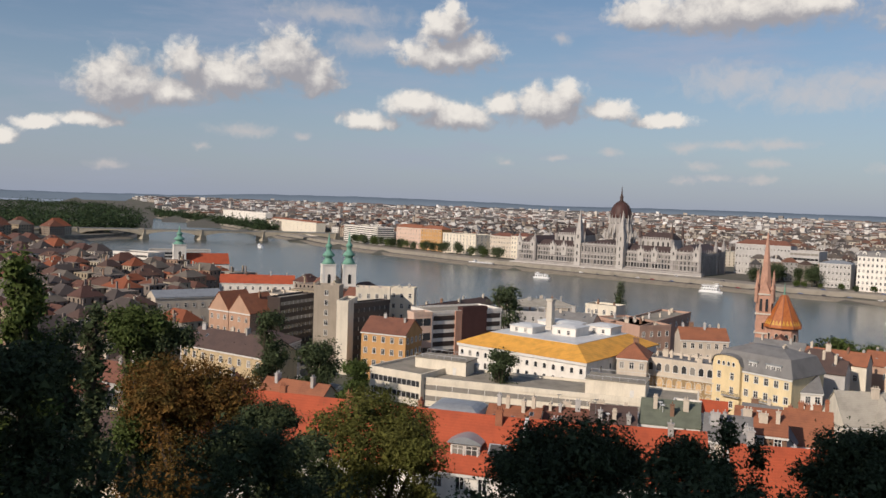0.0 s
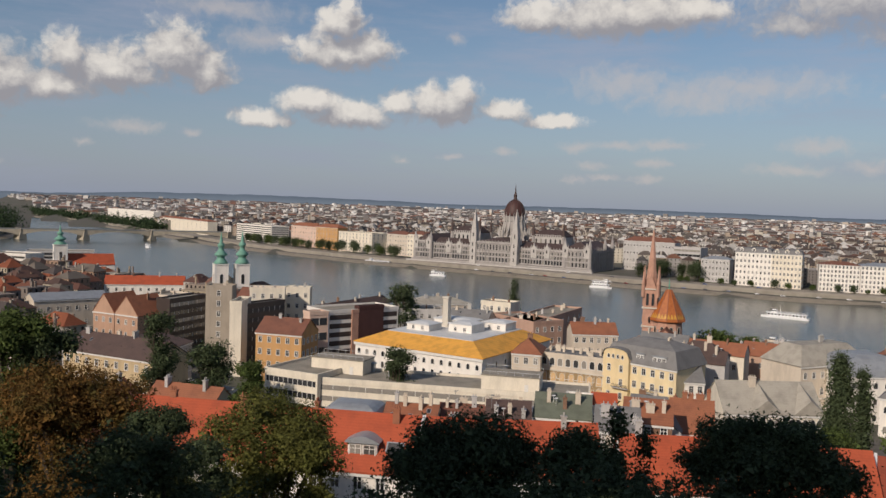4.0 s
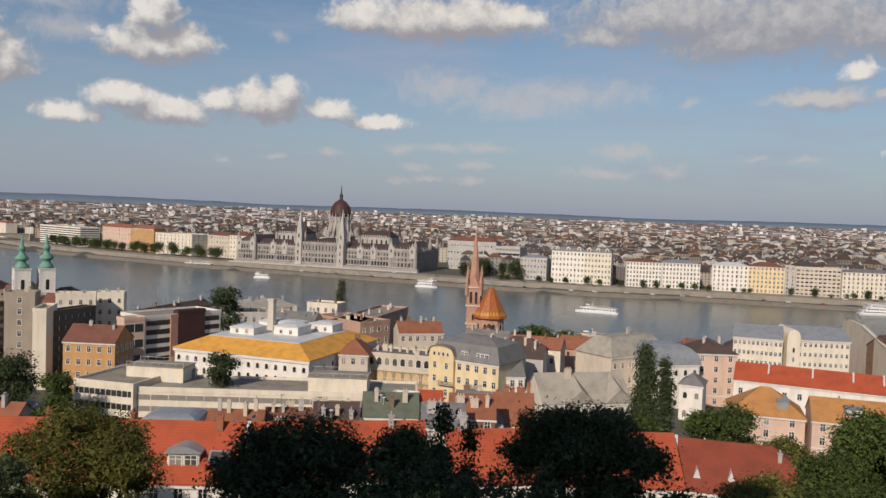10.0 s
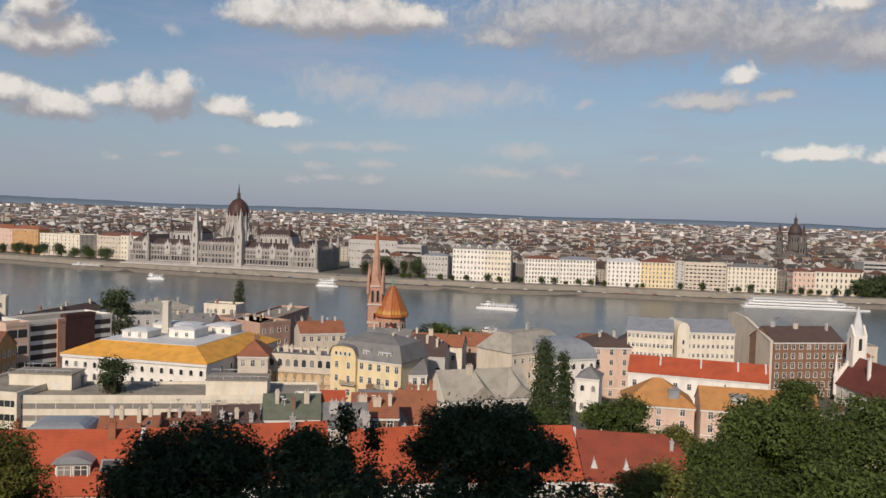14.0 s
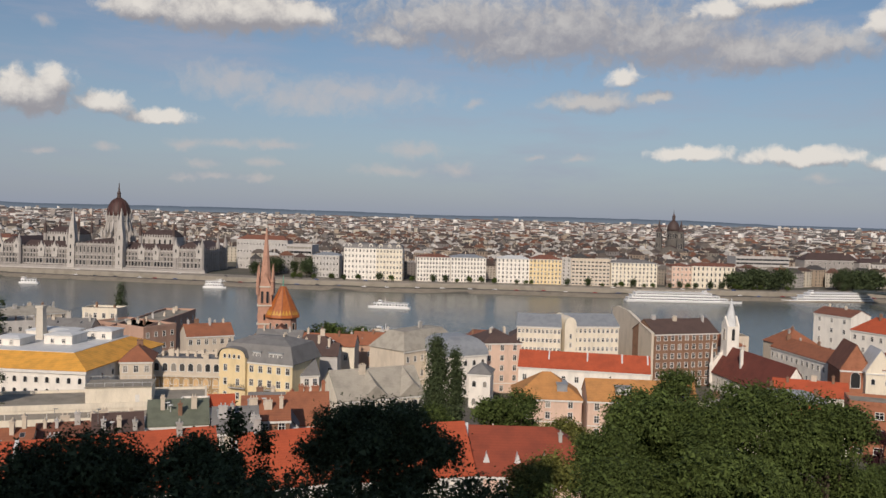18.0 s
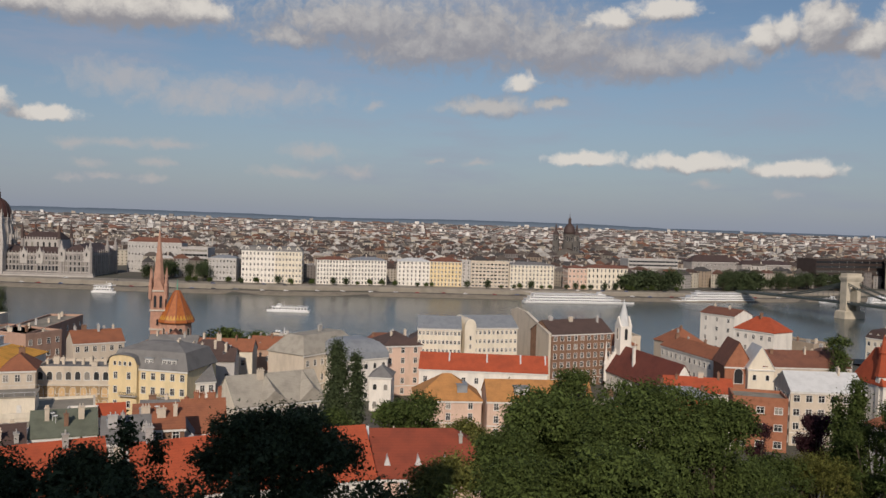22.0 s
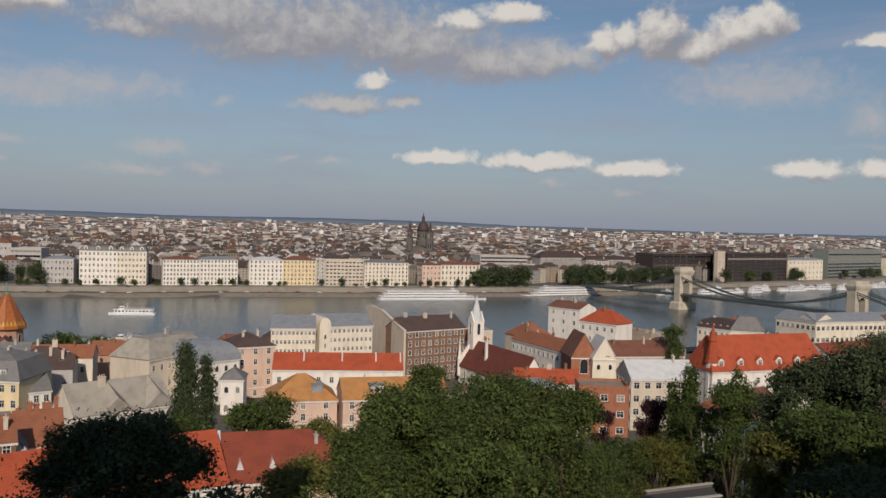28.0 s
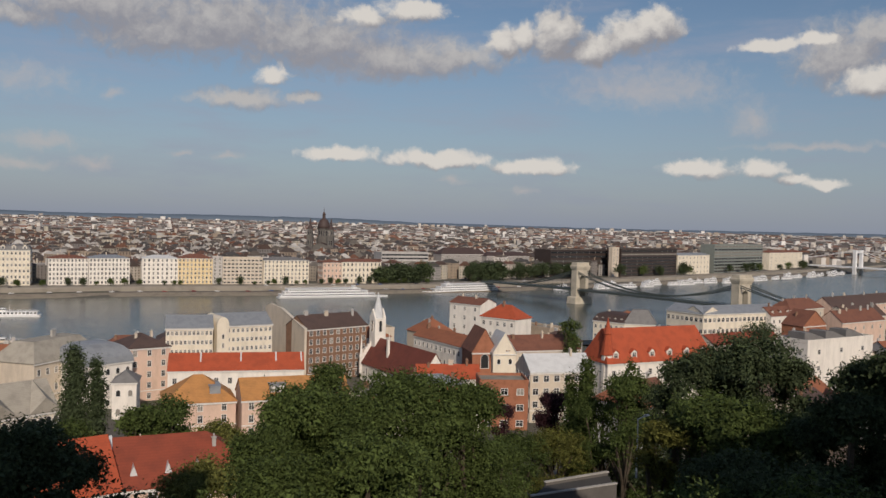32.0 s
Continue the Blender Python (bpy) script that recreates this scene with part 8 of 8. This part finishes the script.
tree(31.4, -24.8, 44.0, 19.9, 3.5, LEAF, 184, "low leafy bushes in the shade of the slope", 2200, 0.13, "bush")
tree(44.4, -34.1, 38.5, 25.8, 2.5, DARK_LEAF, 208, "dark shaded tree on the slope", 9000, 0.15, "round")
tree(44.3, -37.5, 37.8, 29.1, 2.2, DARK_LEAF, 209, "dark shaded tree on the slope", 9000, 0.15, "round")
tree(52.8, -36.1, 36.0, 25.1, 2.9, LEAF, 210, "green leafy tree on the slope in half shade", 9000, 0.16, "round")
tree(64.1, -36.9, 32.8, 27.1, 3.7, LEAF, 211, "green leafy tree on the slope in half shade", 9000, 0.17, "round")
tree(137.0, -61.2, 19.5, 29.1, 5.0, LEAF, 212, "upright green tree on the slope", 6000, 0.24, "round")
tree(912.5, -112.4, 7, 15.6, 8.5, DARK_LEAF, 185, "large dark green park tree before grey palaces", 900, 1.3, group="park trees")
tree(913.1, -122.0, 7, 15.4, 8.5, DARK_LEAF, 186, "large dark green park tree before grey palaces", 900, 1.3, group="park trees")
tree(936.6, -135.0, 7, 19.8, 9.4, DARK_LEAF, 187, "large dark green park tree before grey palaces", 900, 1.3, group="park trees")
tree(920.9, -143.6, 7, 18.2, 8.2, DARK_LEAF, 188, "large dark green park tree before grey palaces", 900, 1.3, group="park trees")
tree(922.0, -152.2, 7, 15.6, 8.0, DARK_LEAF, 189, "large dark green park tree before grey palaces", 900, 1.3, group="park trees")
tree(945.8, -167.2, 7, 20.0, 9.5, DARK_LEAF, 190, "large dark green park tree before grey palaces", 900, 1.3, group="park trees")
tree(968.2, -233.7, 7, 16.2, 8.3, DARK_LEAF, 191, "large dark green park tree before grey palaces", 900, 1.3, group="park trees")
tree(967.9, -243.5, 7, 19.4, 9.6, DARK_LEAF, 192, "large dark green park tree before grey palaces", 900, 1.3, group="park trees")
tree(980.0, -256.6, 7, 15.5, 9.0, DARK_LEAF, 193, "large dark green park tree before grey palaces", 900, 1.3, group="park trees")
tree(978.7, -266.3, 7, 18.0, 7.9, DARK_LEAF, 194, "large dark green park tree before grey palaces", 900, 1.3, group="park trees")

# street trees along the far quay and in its parks
protos = []
for k, (lf, hgt, rad) in enumerate(((DARK_LEAF, 11, 4.6), (LEAF, 9, 4.0), (DARK_LEAF, 14, 6.0), (LEAF, 12, 5.2))):
    protos.append((hgt, rad, lf, k))
PROTO = {}


def street_tree(x, y, z, k, scale, label, group):
    hgt, rad, lf, _ = protos[k]
    m = Matrix.LocRotScale((x, y, z), Euler((0, 0, (x * 7.1 + y * 3.3) % 6.28)), (scale, scale, scale))
    if k not in PROTO:
        PROTO[k] = tree(x, y, z, hgt, rad, lf, 40 + k, label, 900, 0.7, group=group)
        PROTO[k].matrix_basis = m
        return
    o = PROTO[k]
    made = new("tree")
    made.matrix_basis = m
    tagged(made, label, "tree", group)
    for ch in o.children:
        q = new(ch.name.split(".")[0], ch.data)
        q.parent = made


rng = random.Random(3)
for y in np.arange(330, -260, -11.0):
    if rng.random() < 0.8:
        street_tree(along(PEST_BANK, y) + 34 + rng.uniform(-3, 3), float(y) + rng.uniform(-4, 4), 7, rng.choice((0, 1)), rng.uniform(0.38, 0.75), "small green street tree on the far promenade", "promenade trees")
for y in np.arange(1060, 690, -15.0):
    street_tree(along(PEST_BANK, y) + 42 + rng.uniform(-6, 6), float(y), 7, rng.choice((0, 2, 3)), rng.uniform(0.9, 1.3), "large green tree in front of riverside houses", "park trees")
for i in range(22):
    street_tree(822 + rng.uniform(-14, 50), 385 - rng.uniform(0, 75), 7, rng.choice((0, 2)), rng.uniform(0.9, 1.35), "dark green tree beside the parliament square", "park trees")
for i in range(34):
    u = rng.random()
    y = -215 - 190 * u
    street_tree(along(PEST_BANK, y) + rng.uniform(42, 105), y, 7, rng.choice((0, 2, 2)), rng.uniform(1.0, 1.5), "dark green park tree near the bridge head", "park trees")
for i in range(16):
    y = -440 - 560 * rng.random()
    street_tree(along(PEST_BANK, y) + rng.uniform(36, 55), y, 7, rng.choice((0, 2, 3)), rng.uniform(0.9, 1.3), "green tree along the far promenade", "promenade trees")

# wooded island up the river and woods on the plain
rngw = np.random.default_rng(5)
lobes = []
for i in range(1700):
    a = radians(rngw.uniform(3, 25.2))
    dd = 1480 + 3100 * rngw.random() ** 1.4
    x, y = dd * math.sin(a), dd * math.cos(a)
    if x < along(BUDA_BANK, y) - 10 and y > 1360:
        lobes.append(((x, y, 12 + rngw.uniform(0, 6)), (14, 14, 10)))
for i in range(260):
    y = rngw.uniform(1500, 2900)
    lobes.append(((along(PEST_BANK, y) + rngw.uniform(15, 60), y, 9), (9, 9, 6)))
me = leaf_cloud(rngw, lobes, 130000, 2.6)
me.materials.append(WOOD_LEAF)
tagged(new("woods", me), "dense dark green woods on the river island", "woods", kind="stuff")

# ---- cars along the quays ----
CAR_PAINT = [material("car_paint", c, 0.3, 0.05, 1.0, 5.0, specular=0.6) for c in ((0.6, 0.6, 0.6), (0.75, 0.75, 0.74), (0.05, 0.05, 0.06), (0.25, 0.03, 0.03), (0.08, 0.12, 0.25))]
RUBBER = material("rubber", (0.02, 0.02, 0.02), 0.8, 0.1, 2.0, 8.0)
CAR_MESH = {}


def car(x, y, z, turn, k):
    if k not in CAR_MESH:
        body = Shape().extrude_y([(-2.1, 0.35), (2.1, 0.35), (2.15, 0.8), (1.2, 0.95), (0.6, 1.42), (-1.1, 1.45), (-1.9, 0.98), (-2.15, 0.85)], -0.85, 0.85).mesh("body", CAR_PAINT[k])
        glass = Shape().extrude_y([(-1.75, 0.98), (1.1, 0.98), (0.55, 1.36), (-1.05, 1.39)], -0.87, 0.87).mesh("window", GLASS)
        wheel = Shape()
        for u, v in ((-1.3, -0.82), (1.3, -0.82), (-1.3, 0.82), (1.3, 0.82)):
            wheel.solid([(u + 0.32 * math.cos(2 * math.pi * i / 10), v + s * 0.1, 0.32 + 0.32 * math.sin(2 * math.pi * i / 10)) for s in (-1, 1) for i in range(10)], [tuple(range(10)), tuple(range(19, 9, -1))] + [(i, 10 + i, 10 + (i + 1) % 10, (i + 1) % 10) for i in range(10)])
        CAR_MESH[k] = (body, glass, wheel.mesh("wheel", RUBBER))
    c = thing("car", x, y, z, turn, ("silver", "white", "black", "dark red", "blue")[k] + " car on the riverside road", "car", "cars on the quay")
    b, g, w = CAR_MESH[k]
    part("body", b, None, c)
    part("window", g, None, c)
    part("wheels", w, None, c)


rng = random.Random(8)
for y in np.arange(560, -330, -24.0):
    yy = float(y) + rng.uniform(-6, 6)
    turn = math.degrees(math.atan2(-10, along(PEST_BANK, yy - 5) - along(PEST_BANK, yy + 5)))
    car(along(PEST_BANK, yy) + rng.choice((5.5, 9.5)), yy, 2.78, turn, rng.choice((0, 1, 1, 2, 3, 4)))
    if rng.random() < 0.4:
        car(along(PEST_BANK, yy) + rng.choice((20, 27)), yy + 5, 7.08, turn, rng.choice((0, 1, 2, 2, 4)))

# ---- the slope road, its parapets and the lamp ----

def street_lamp(x, y, z, height, turn):
    p = thing("street_lamp", x, y, z, turn, "tall pale steel street lamp beside the slope road", "street lamp")
    part("pole", Shape().lathe(0, 0, [(0.13, -1.0), (0.12, 0.4), (0.07, height)], 8), PALE_SHEET, p)
    part("arm", Shape().beam((0, 0, height - 0.05), (1.3, 0, height + 0.25), 0.08), PALE_SHEET, p)
    part("head", Shape().loft([(1.1, -0.16, 2.0, 0.16, height + 0.18), (1.15, -0.12, 1.95, 0.12, height + 0.38)]), PALE_SHEET, p)


street_lamp(95.3, -44.2, 44.3, 6.3, -65)


def parapet(name, a, b, w, h, mat, label):
    a, b = Vector(a), Vector(b)
    d = b - a
    o = thing(name, a.x, a.y, a.z, math.degrees(math.atan2(d.y, d.x)), label, "wall")
    part("wall", Shape().box(0, -w / 2, -4, d.length, w / 2, h), mat, o)
    part("coping", Shape().box(-0.1, -w / 2 - 0.12, h, d.length + 0.1, w / 2 + 0.12, h + 0.18), CONCRETE, o)


parapet("parapet", (125.8, -40.6, 30.6), (130.4, -56.9, 30.9), 0.4, 0.5, DARKENED_STONE, "low pale stone parapet along the slope road")
parapet("parapet", (132.4, -45.1, 30.6), (136.8, -58.0, 30.9), 0.4, 0.5, DARKENED_STONE, "low pale stone parapet along the slope road")
tagged(new("road_slope", Shape().prism([(125.8, -40.6), (130.4, -56.9), (136.8, -58.0), (132.4, -45.1)], 27.5, 30.6).mesh("road_slope", ASPHALT)), "asphalt road climbing the slope between parapets", "road", kind="structure")

# ---- roof details on the nearest houses ----


def arched_dormer(x, y, z, turn, w, hgt):
    """Wide dormer with two white casements under a curved metal roof."""
    d = thing("dormer", x, y, z, turn, "wide dormer with white windows under a curved metal roof", "dormer")
    part("wall", Shape().box(-w / 2, 0, -0.6, w / 2, 4.5, hgt * 0.72), WHITE, d)
    arc = [(-w / 2 - 0.4 + (w + 0.8) * i / 10, hgt * 0.72 + hgt * 0.3 * math.sin(math.pi * i / 10)) for i in range(11)]
    part("roof", Shape().extrude_y([(-w / 2 - 0.4, hgt * 0.66)] + [(w / 2 + 0.4, hgt * 0.66)] + arc[::-1], -0.5, 5.2), SHEET, d)
    for u in (-w * 0.24, w * 0.24):
        placed("window", window_mesh(w * 0.36, hgt * 0.5, "plain", FRAME, GLASS), d, u, -0.02, 0.12)


def roof_hatch(x, y, z, turn, slope):
    d = thing("roof_hatch", x, y, z, turn, "grey metal roof hatch with skylight", "skylight")
    o = part("frame", Shape().box(-1.4, -1.2, -0.2, 1.4, 1.2, 0.22), SHEET, d)
    o.matrix_basis = pose(0, 0, 0, slope, 0, 0)
    q = part("pane", Shape().box(-1.15, -1.0, 0.22, 1.15, 1.0, 0.26), GLASS, d)
    q.matrix_basis = pose(0, 0, 0, slope, 0, 0)


def roof_vent(x, y, z, turn):
    d = thing("roof_vent", x, y, z, turn, "small triangular grey metal roof vent", "vent", "triangular roof vents")
    part("hood", Shape().solid_tent(1.5, 1.9, 2.2), PALE_SHEET, d)


def verge(x, y, z, turn, run, rise):
    """Pale capped fire wall between two roofs."""
    d = thing("fire_wall", x, y, z, turn, "pale capped fire wall rising through the red roof", "wall")
    part("coping", Shape().extrude_x([(0, -0.4), (run, rise - 0.4), (run, rise + 0.2), (0, 0.2)][::-1], -0.25, 0.25), PALE_SHEET, d)


def penthouse(x, y, z, turn, L, D, h, label, name):
    d = thing(name, x, y, z, turn, label, "plant room")
    part("wall", Shape().box(0, 0, 0, L, D, h), CREAM, d)
    part("roof", Shape().box(-0.2, -0.2, h, L + 0.2, D + 0.2, h + 0.25), FELT, d)
    s = Shape()
    for v in (0, D):
        s.beam((0, v, h + 1.2), (L, v, h + 1.2), 0.07)
        for i in range(8):
            s.beam((L * i / 7, v, h + 0.2), (L * i / 7, v, h + 1.2), 0.06)
    part("railing", s, PALE_SHEET, d)
    part("door", Shape().box(L * 0.75, -0.08, 0, L * 0.75 + 1.0, -0.003, 2.1), FRAME, d)


def roof_stack(x, y, z):
    d = thing("vent_stack", x, y, z, 20, "grey metal ventilation stack on the flat roof", "vent", "vent stacks")
    part("stack", Shape().box(-0.7, -0.5, 0, 0.7, 0.5, 2.2), SHEET, d)
    part("cap", Shape().loft([(-0.95, -0.75, 0.95, 0.75, 2.2), (-0.95, -0.75, 0.95, 0.75, 2.5), (-0.4, -0.3, 0.4, 0.3, 2.8)]), SHEET, d)


def yellow_front(x, y, base, turn, L, eave):
    """Bay with a curved gable, balconies and wide dormers in front of the yellow house."""
    h, e = thing("annexe", x, y, base, turn, "yellow projecting bay with curved gable, balconies and dormers", "annexe"), eave - base
    w = L * 0.38
    arc = [(w / 2 + w / 2 * 0.9 * math.cos(math.pi * i / 8), e + 2.2 + w * 0.16 * math.sin(math.pi * i / 8)) for i in range(9)]
    bay = part("bay", Shape().extrude_y([(0.2, -3), (w, -3), (w, e + 0.5)] + arc + [(0.2, e + 0.5)], -1.3, 2.6), YELLOW, h)
    part("roof", Shape().extrude_y([(w + 0.5, e + 1.0)] + [(a * 1.04 - 0.02 * w, b + 0.12) for a, b in arc] + [(-0.3, e + 1.0)] + [(a, b + 0.42) for a, b in reversed(arc)], -1.7, 6.0), SLATE, bay)
    for k in range(4):
        for u in (0.27, 0.73):
            placed("window", window_mesh(1.0, 1.9, "plain", FRAME, GLASS), bay, w * u, -1.32, e * (k + 0.22) / 4)
    for i in range(4):
        placed("window", window_mesh(0.7, 1.1, "arch", FRAME, GLASS), bay, w * (0.24 + 0.175 * i), -1.32, e + 0.7)
    for u0, u1, z, yy in ((w * 0.45, w + 0.4, e * 0.52, -1.3), (L * 0.52, L * 0.82, e * 0.27, 0), (L * 0.56, L * 0.78, e * 0.52, 0)):
        b = part("balcony", Shape().box(u0, yy - 1.2, z - 0.25, u1, yy - 0.02, z), CONCRETE, h)
        s = Shape()
        s.beam((u0, yy - 1.15, z + 1.0), (u1, yy - 1.15, z + 1.0), 0.09)
        for i in range(14):
            u = u0 + (u1 - u0) * i / 13
            s.beam((u, yy - 1.15, z), (u, yy - 1.15, z + 1.0), 0.07)
        part("railing", s, IRON, b)
    for u, ww, n in ((L * 0.5, 2.6, 2), (L * 0.76, 4.6, 3)):
        d = part("dormer", Shape().box(u - ww / 2, 0.35, e + 0.8, u + ww / 2, 4, e + 2.9), PALE_SHEET, h)
        part("roof", Shape().box(u - ww / 2 - 0.25, 0.1, e + 2.9, u + ww / 2 + 0.25, 4.4, e + 3.15), SHEET, d)
        for i in range(n):
            placed("pane", window_mesh(ww / n * 0.72, 1.3, "plain", FRAME, GLASS), d, u - ww / 2 + ww * (i + 0.5) / n, 0.33, e + 1.15)


def ochre_panel(x, y, base, turn, L, eave):
    """The darker lower storeys of the arcaded house."""
    h, e = thing("arcade_front", x, y, base, turn, "ochre rendered lower front with round arches", "facade"), eave - base
    part("front", Shape().box(0.1, -0.12, -2, L - 0.1, -0.005, e * 0.70), stucco(0.36, 0.25, 0.13), h)
    part("string_course", Shape().box(0, -0.3, e * 0.70, L, -0.005, e * 0.70 + 0.4), PALE_STONE, h)
    me = window_mesh(1.6, 2.7, "arch", PALE_STONE, stucco(0.62, 0.42, 0.22))
    for k in range(3):
        for i in range(7):
            placed("window", me, h, L * (i + 0.5) / 7, -0.13, e * 0.70 * (k + 0.16) / 3)


def slate_gables(x, y, z, turn, L, D, rise):
    """Two cross gables that break the long slate roof."""
    for u0 in (0.42, 0.86):
        h = thing("cross_gable", x, y, z, turn, "grey slate cross gable on the hall roof", "roof")
        u, w = L * u0, L * 0.16
        part("roof", Shape().solid_gable(u - w, u + w, -0.5, D / 2, 0.05, rise + 0.05), PALE_SLATE, h)


def stair_tower(x, y, base, turn, top):
    h = thing("stair_tower", x, y, base, turn, "cream stair tower with rounded top and narrow windows", "tower")
    a, e = -2.4, top - base
    prof = [(a, -2), (a + 4.6, -2), (a + 4.6, e - 3)] + [(a + 2.3 + 2.3 * math.cos(math.pi * i / 10), e - 3 + 3 * math.sin(math.pi * i / 10)) for i in range(1, 10)] + [(a, e - 3)]
    part("wall", Shape().extrude_y(prof, -2.2, 14), CREAM, h)
    for k in range(6):
        placed("window", window_mesh(0.7, 1.6, "bare", FRAME, GLASS), h, a + 2.3, -2.23, 3 + k * 3.4)


def box_dormer(x, y, turn, u, D, eave, ridge, w, panes):
    """Flat-topped metal dormer on the front slope."""
    h = thing("dormer", x, y, eave, turn, "flat-topped grey metal dormer on an orange roof", "dormer")
    v = D * 0.12
    z = (ridge - eave) * v / (D / 2)
    part("wall", Shape().box(u - w / 2, v, z - 0.4, u + w / 2, D / 2, z + 2.3), SHEET, h)
    part("roof", Shape().box(u - w / 2 - 0.2, v - 0.25, z + 2.3, u + w / 2 + 0.2, D / 2 + 0.5, z + 2.5), SHEET, h)
    for i in range(panes):
        placed("window", window_mesh(w / panes * 0.5, 1.5, "plain", FRAME, PALE_SHEET), h, u - w / 2 + w * (i + 0.5) / panes, v - 0.02, z + 0.4)


def slanted_lights(x, y, z, turn, L, D):
    """Three slanted glazed roof lights side by side on a flat roof."""
    for i in range(3):
        w = L * 0.3
        h = thing("roof_light", x, y, z, turn, "slanted glazed roof light on a white modern house", "roof light", "slanted roof lights")
        u = L * (0.04 + 0.31 * i)
        part("frame", Shape().extrude_y([(u, 0), (u + w, 0), (u + w, 0.5), (u + w * 0.3, 3.2), (u, 3.2)], D * 0.2, D * 0.75), SLATE, h)
        part("pane", Shape().extrude_y([(u + w * 0.97, 0.62), (u + w * 0.97, 0.7), (u + w * 0.32, 3.32), (u + w * 0.32, 3.2)], D * 0.22, D * 0.73), GLASS, h)


def turret(x, y, base, turn, eave, tip):
    d = thing("turret", x, y, base, turn, "red-roofed corner turret on the white mansion", "turret")
    part("wall", Shape().lathe(0, 0, [(1.9, -2), (1.9, eave - base)], 8, 0, math.pi / 8), WHITE, d)
    part("roof", Shape().lathe(0, 0, [(2.4, eave - base), (1.7, eave - base + 3), (1.2, eave - base + 7.0), (1.5, eave - base + 7.4), (1.0, eave - base + 9), (0.08, tip - base)], 8, 0, math.pi / 8), RED_TILE, d)
    for i in range(4):
        a = math.pi / 4 + i * math.pi / 2
        placed("window", window_mesh(0.8, 1.5, "arch", FRAME, GLASS), d, 1.78 * math.cos(a), 1.78 * math.sin(a), eave - base - 2.6, math.degrees(a) + 90)


slanted_lights(279.2, -196.9, 33.1, -69.2, 42.8, 13)
arched_dormer(91.25, 86.64, 35.61, -61.1, 4.6, 3.0)
roof_hatch(94.51, 82.89, 36.60, -61.1, 43.8)
roof_vent(141.17, 21.93, 31.50, -78.0)
roof_vent(142.29, 16.65, 31.50, -78.0)
roof_vent(143.27, 12.05, 31.50, -78.0)
verge(138.51, 24.84, 30.38, -78.0, 8.60, 6.45)
verge(93.34, 78.14, 33.70, -61.1, 7.90, 7.45)
verge(292.67, 24.59, 21.70, -88.0, 6.90, 5.25)
verge(293.14, 11.10, 21.70, -88.0, 6.90, 5.25)
verge(293.56, -0.89, 21.70, -88.0, 6.90, 5.25)
verge(293.86, -9.69, 21.70, -88.0, 6.90, 5.25)
penthouse(161.5, 174.2, 26.14, -69.7, 15.9, 8, 3.9, "cream rooftop plant room on the office building", "plant_room")
penthouse(177.7, 126.4, 26.14, -64.1, 15.3, 9, 3.9, "white rooftop plant room with railings", "plant_room")
roof_stack(172.9, 154.1, 26.1)
roof_stack(174.3, 153.1, 26.1)
roof_stack(173.3, 161.3, 26.1)
turret(272.3, -113.9, 12, -75.2, 30, 43)
yellow_front(237.9, 121.6, 11.0, -96.2, 25.1, 28)
ochre_panel(232.1, 141.7, 10.6, -77.2, 21.2, 27)
slate_gables(201.5, 70.1, 26, -49.1, 24.7, 14.0, 6.8)
stair_tower(326.9, 19.7, 8.3, -69.6, 36.5)
box_dormer(239.2, 8.5, -80.7, 10.2, 15.0, 23.0, 28.0, 4.4, 2)
box_dormer(240.3, 29.7, -80.3, 14.0, 17.0, 22.0, 28.4, 3.0, 0)
box_dormer(239.2, 8.5, -80.7, 27.3, 15.0, 23.0, 28.0, 3.6, 0)


def fire_wall(x0, y0, x1, y1, base, z0, z1, label):
    """A tall blank end wall that steps up away from the street."""
    d = Vector((x1 - x0, y1 - y0))
    w = thing("fire_wall", x0, y0, base, math.degrees(math.atan2(d.y, d.x)), label, "wall")
    L = d.length
    part("wall", Shape().extrude_y([(0, -3), (L, -3), (L, z1 - base - 1.5), (L * 0.86, z1 - base), (L * 0.6, z1 - base - 1.0), (0, z0 - base)], -0.5, 0.5), BEIGE, w)
    part("coping", Shape().extrude_y([(0, z0 - base), (L * 0.6, z1 - base - 1.0), (L * 0.6, z1 - base - 0.7), (0, z0 - base + 0.3)], -0.7, 0.7), PALE_STONE, w)


fire_wall(338.6, -12.4, 374, 3.5, 8, 30, 37.5, "tall blank beige fire wall of a brick house")
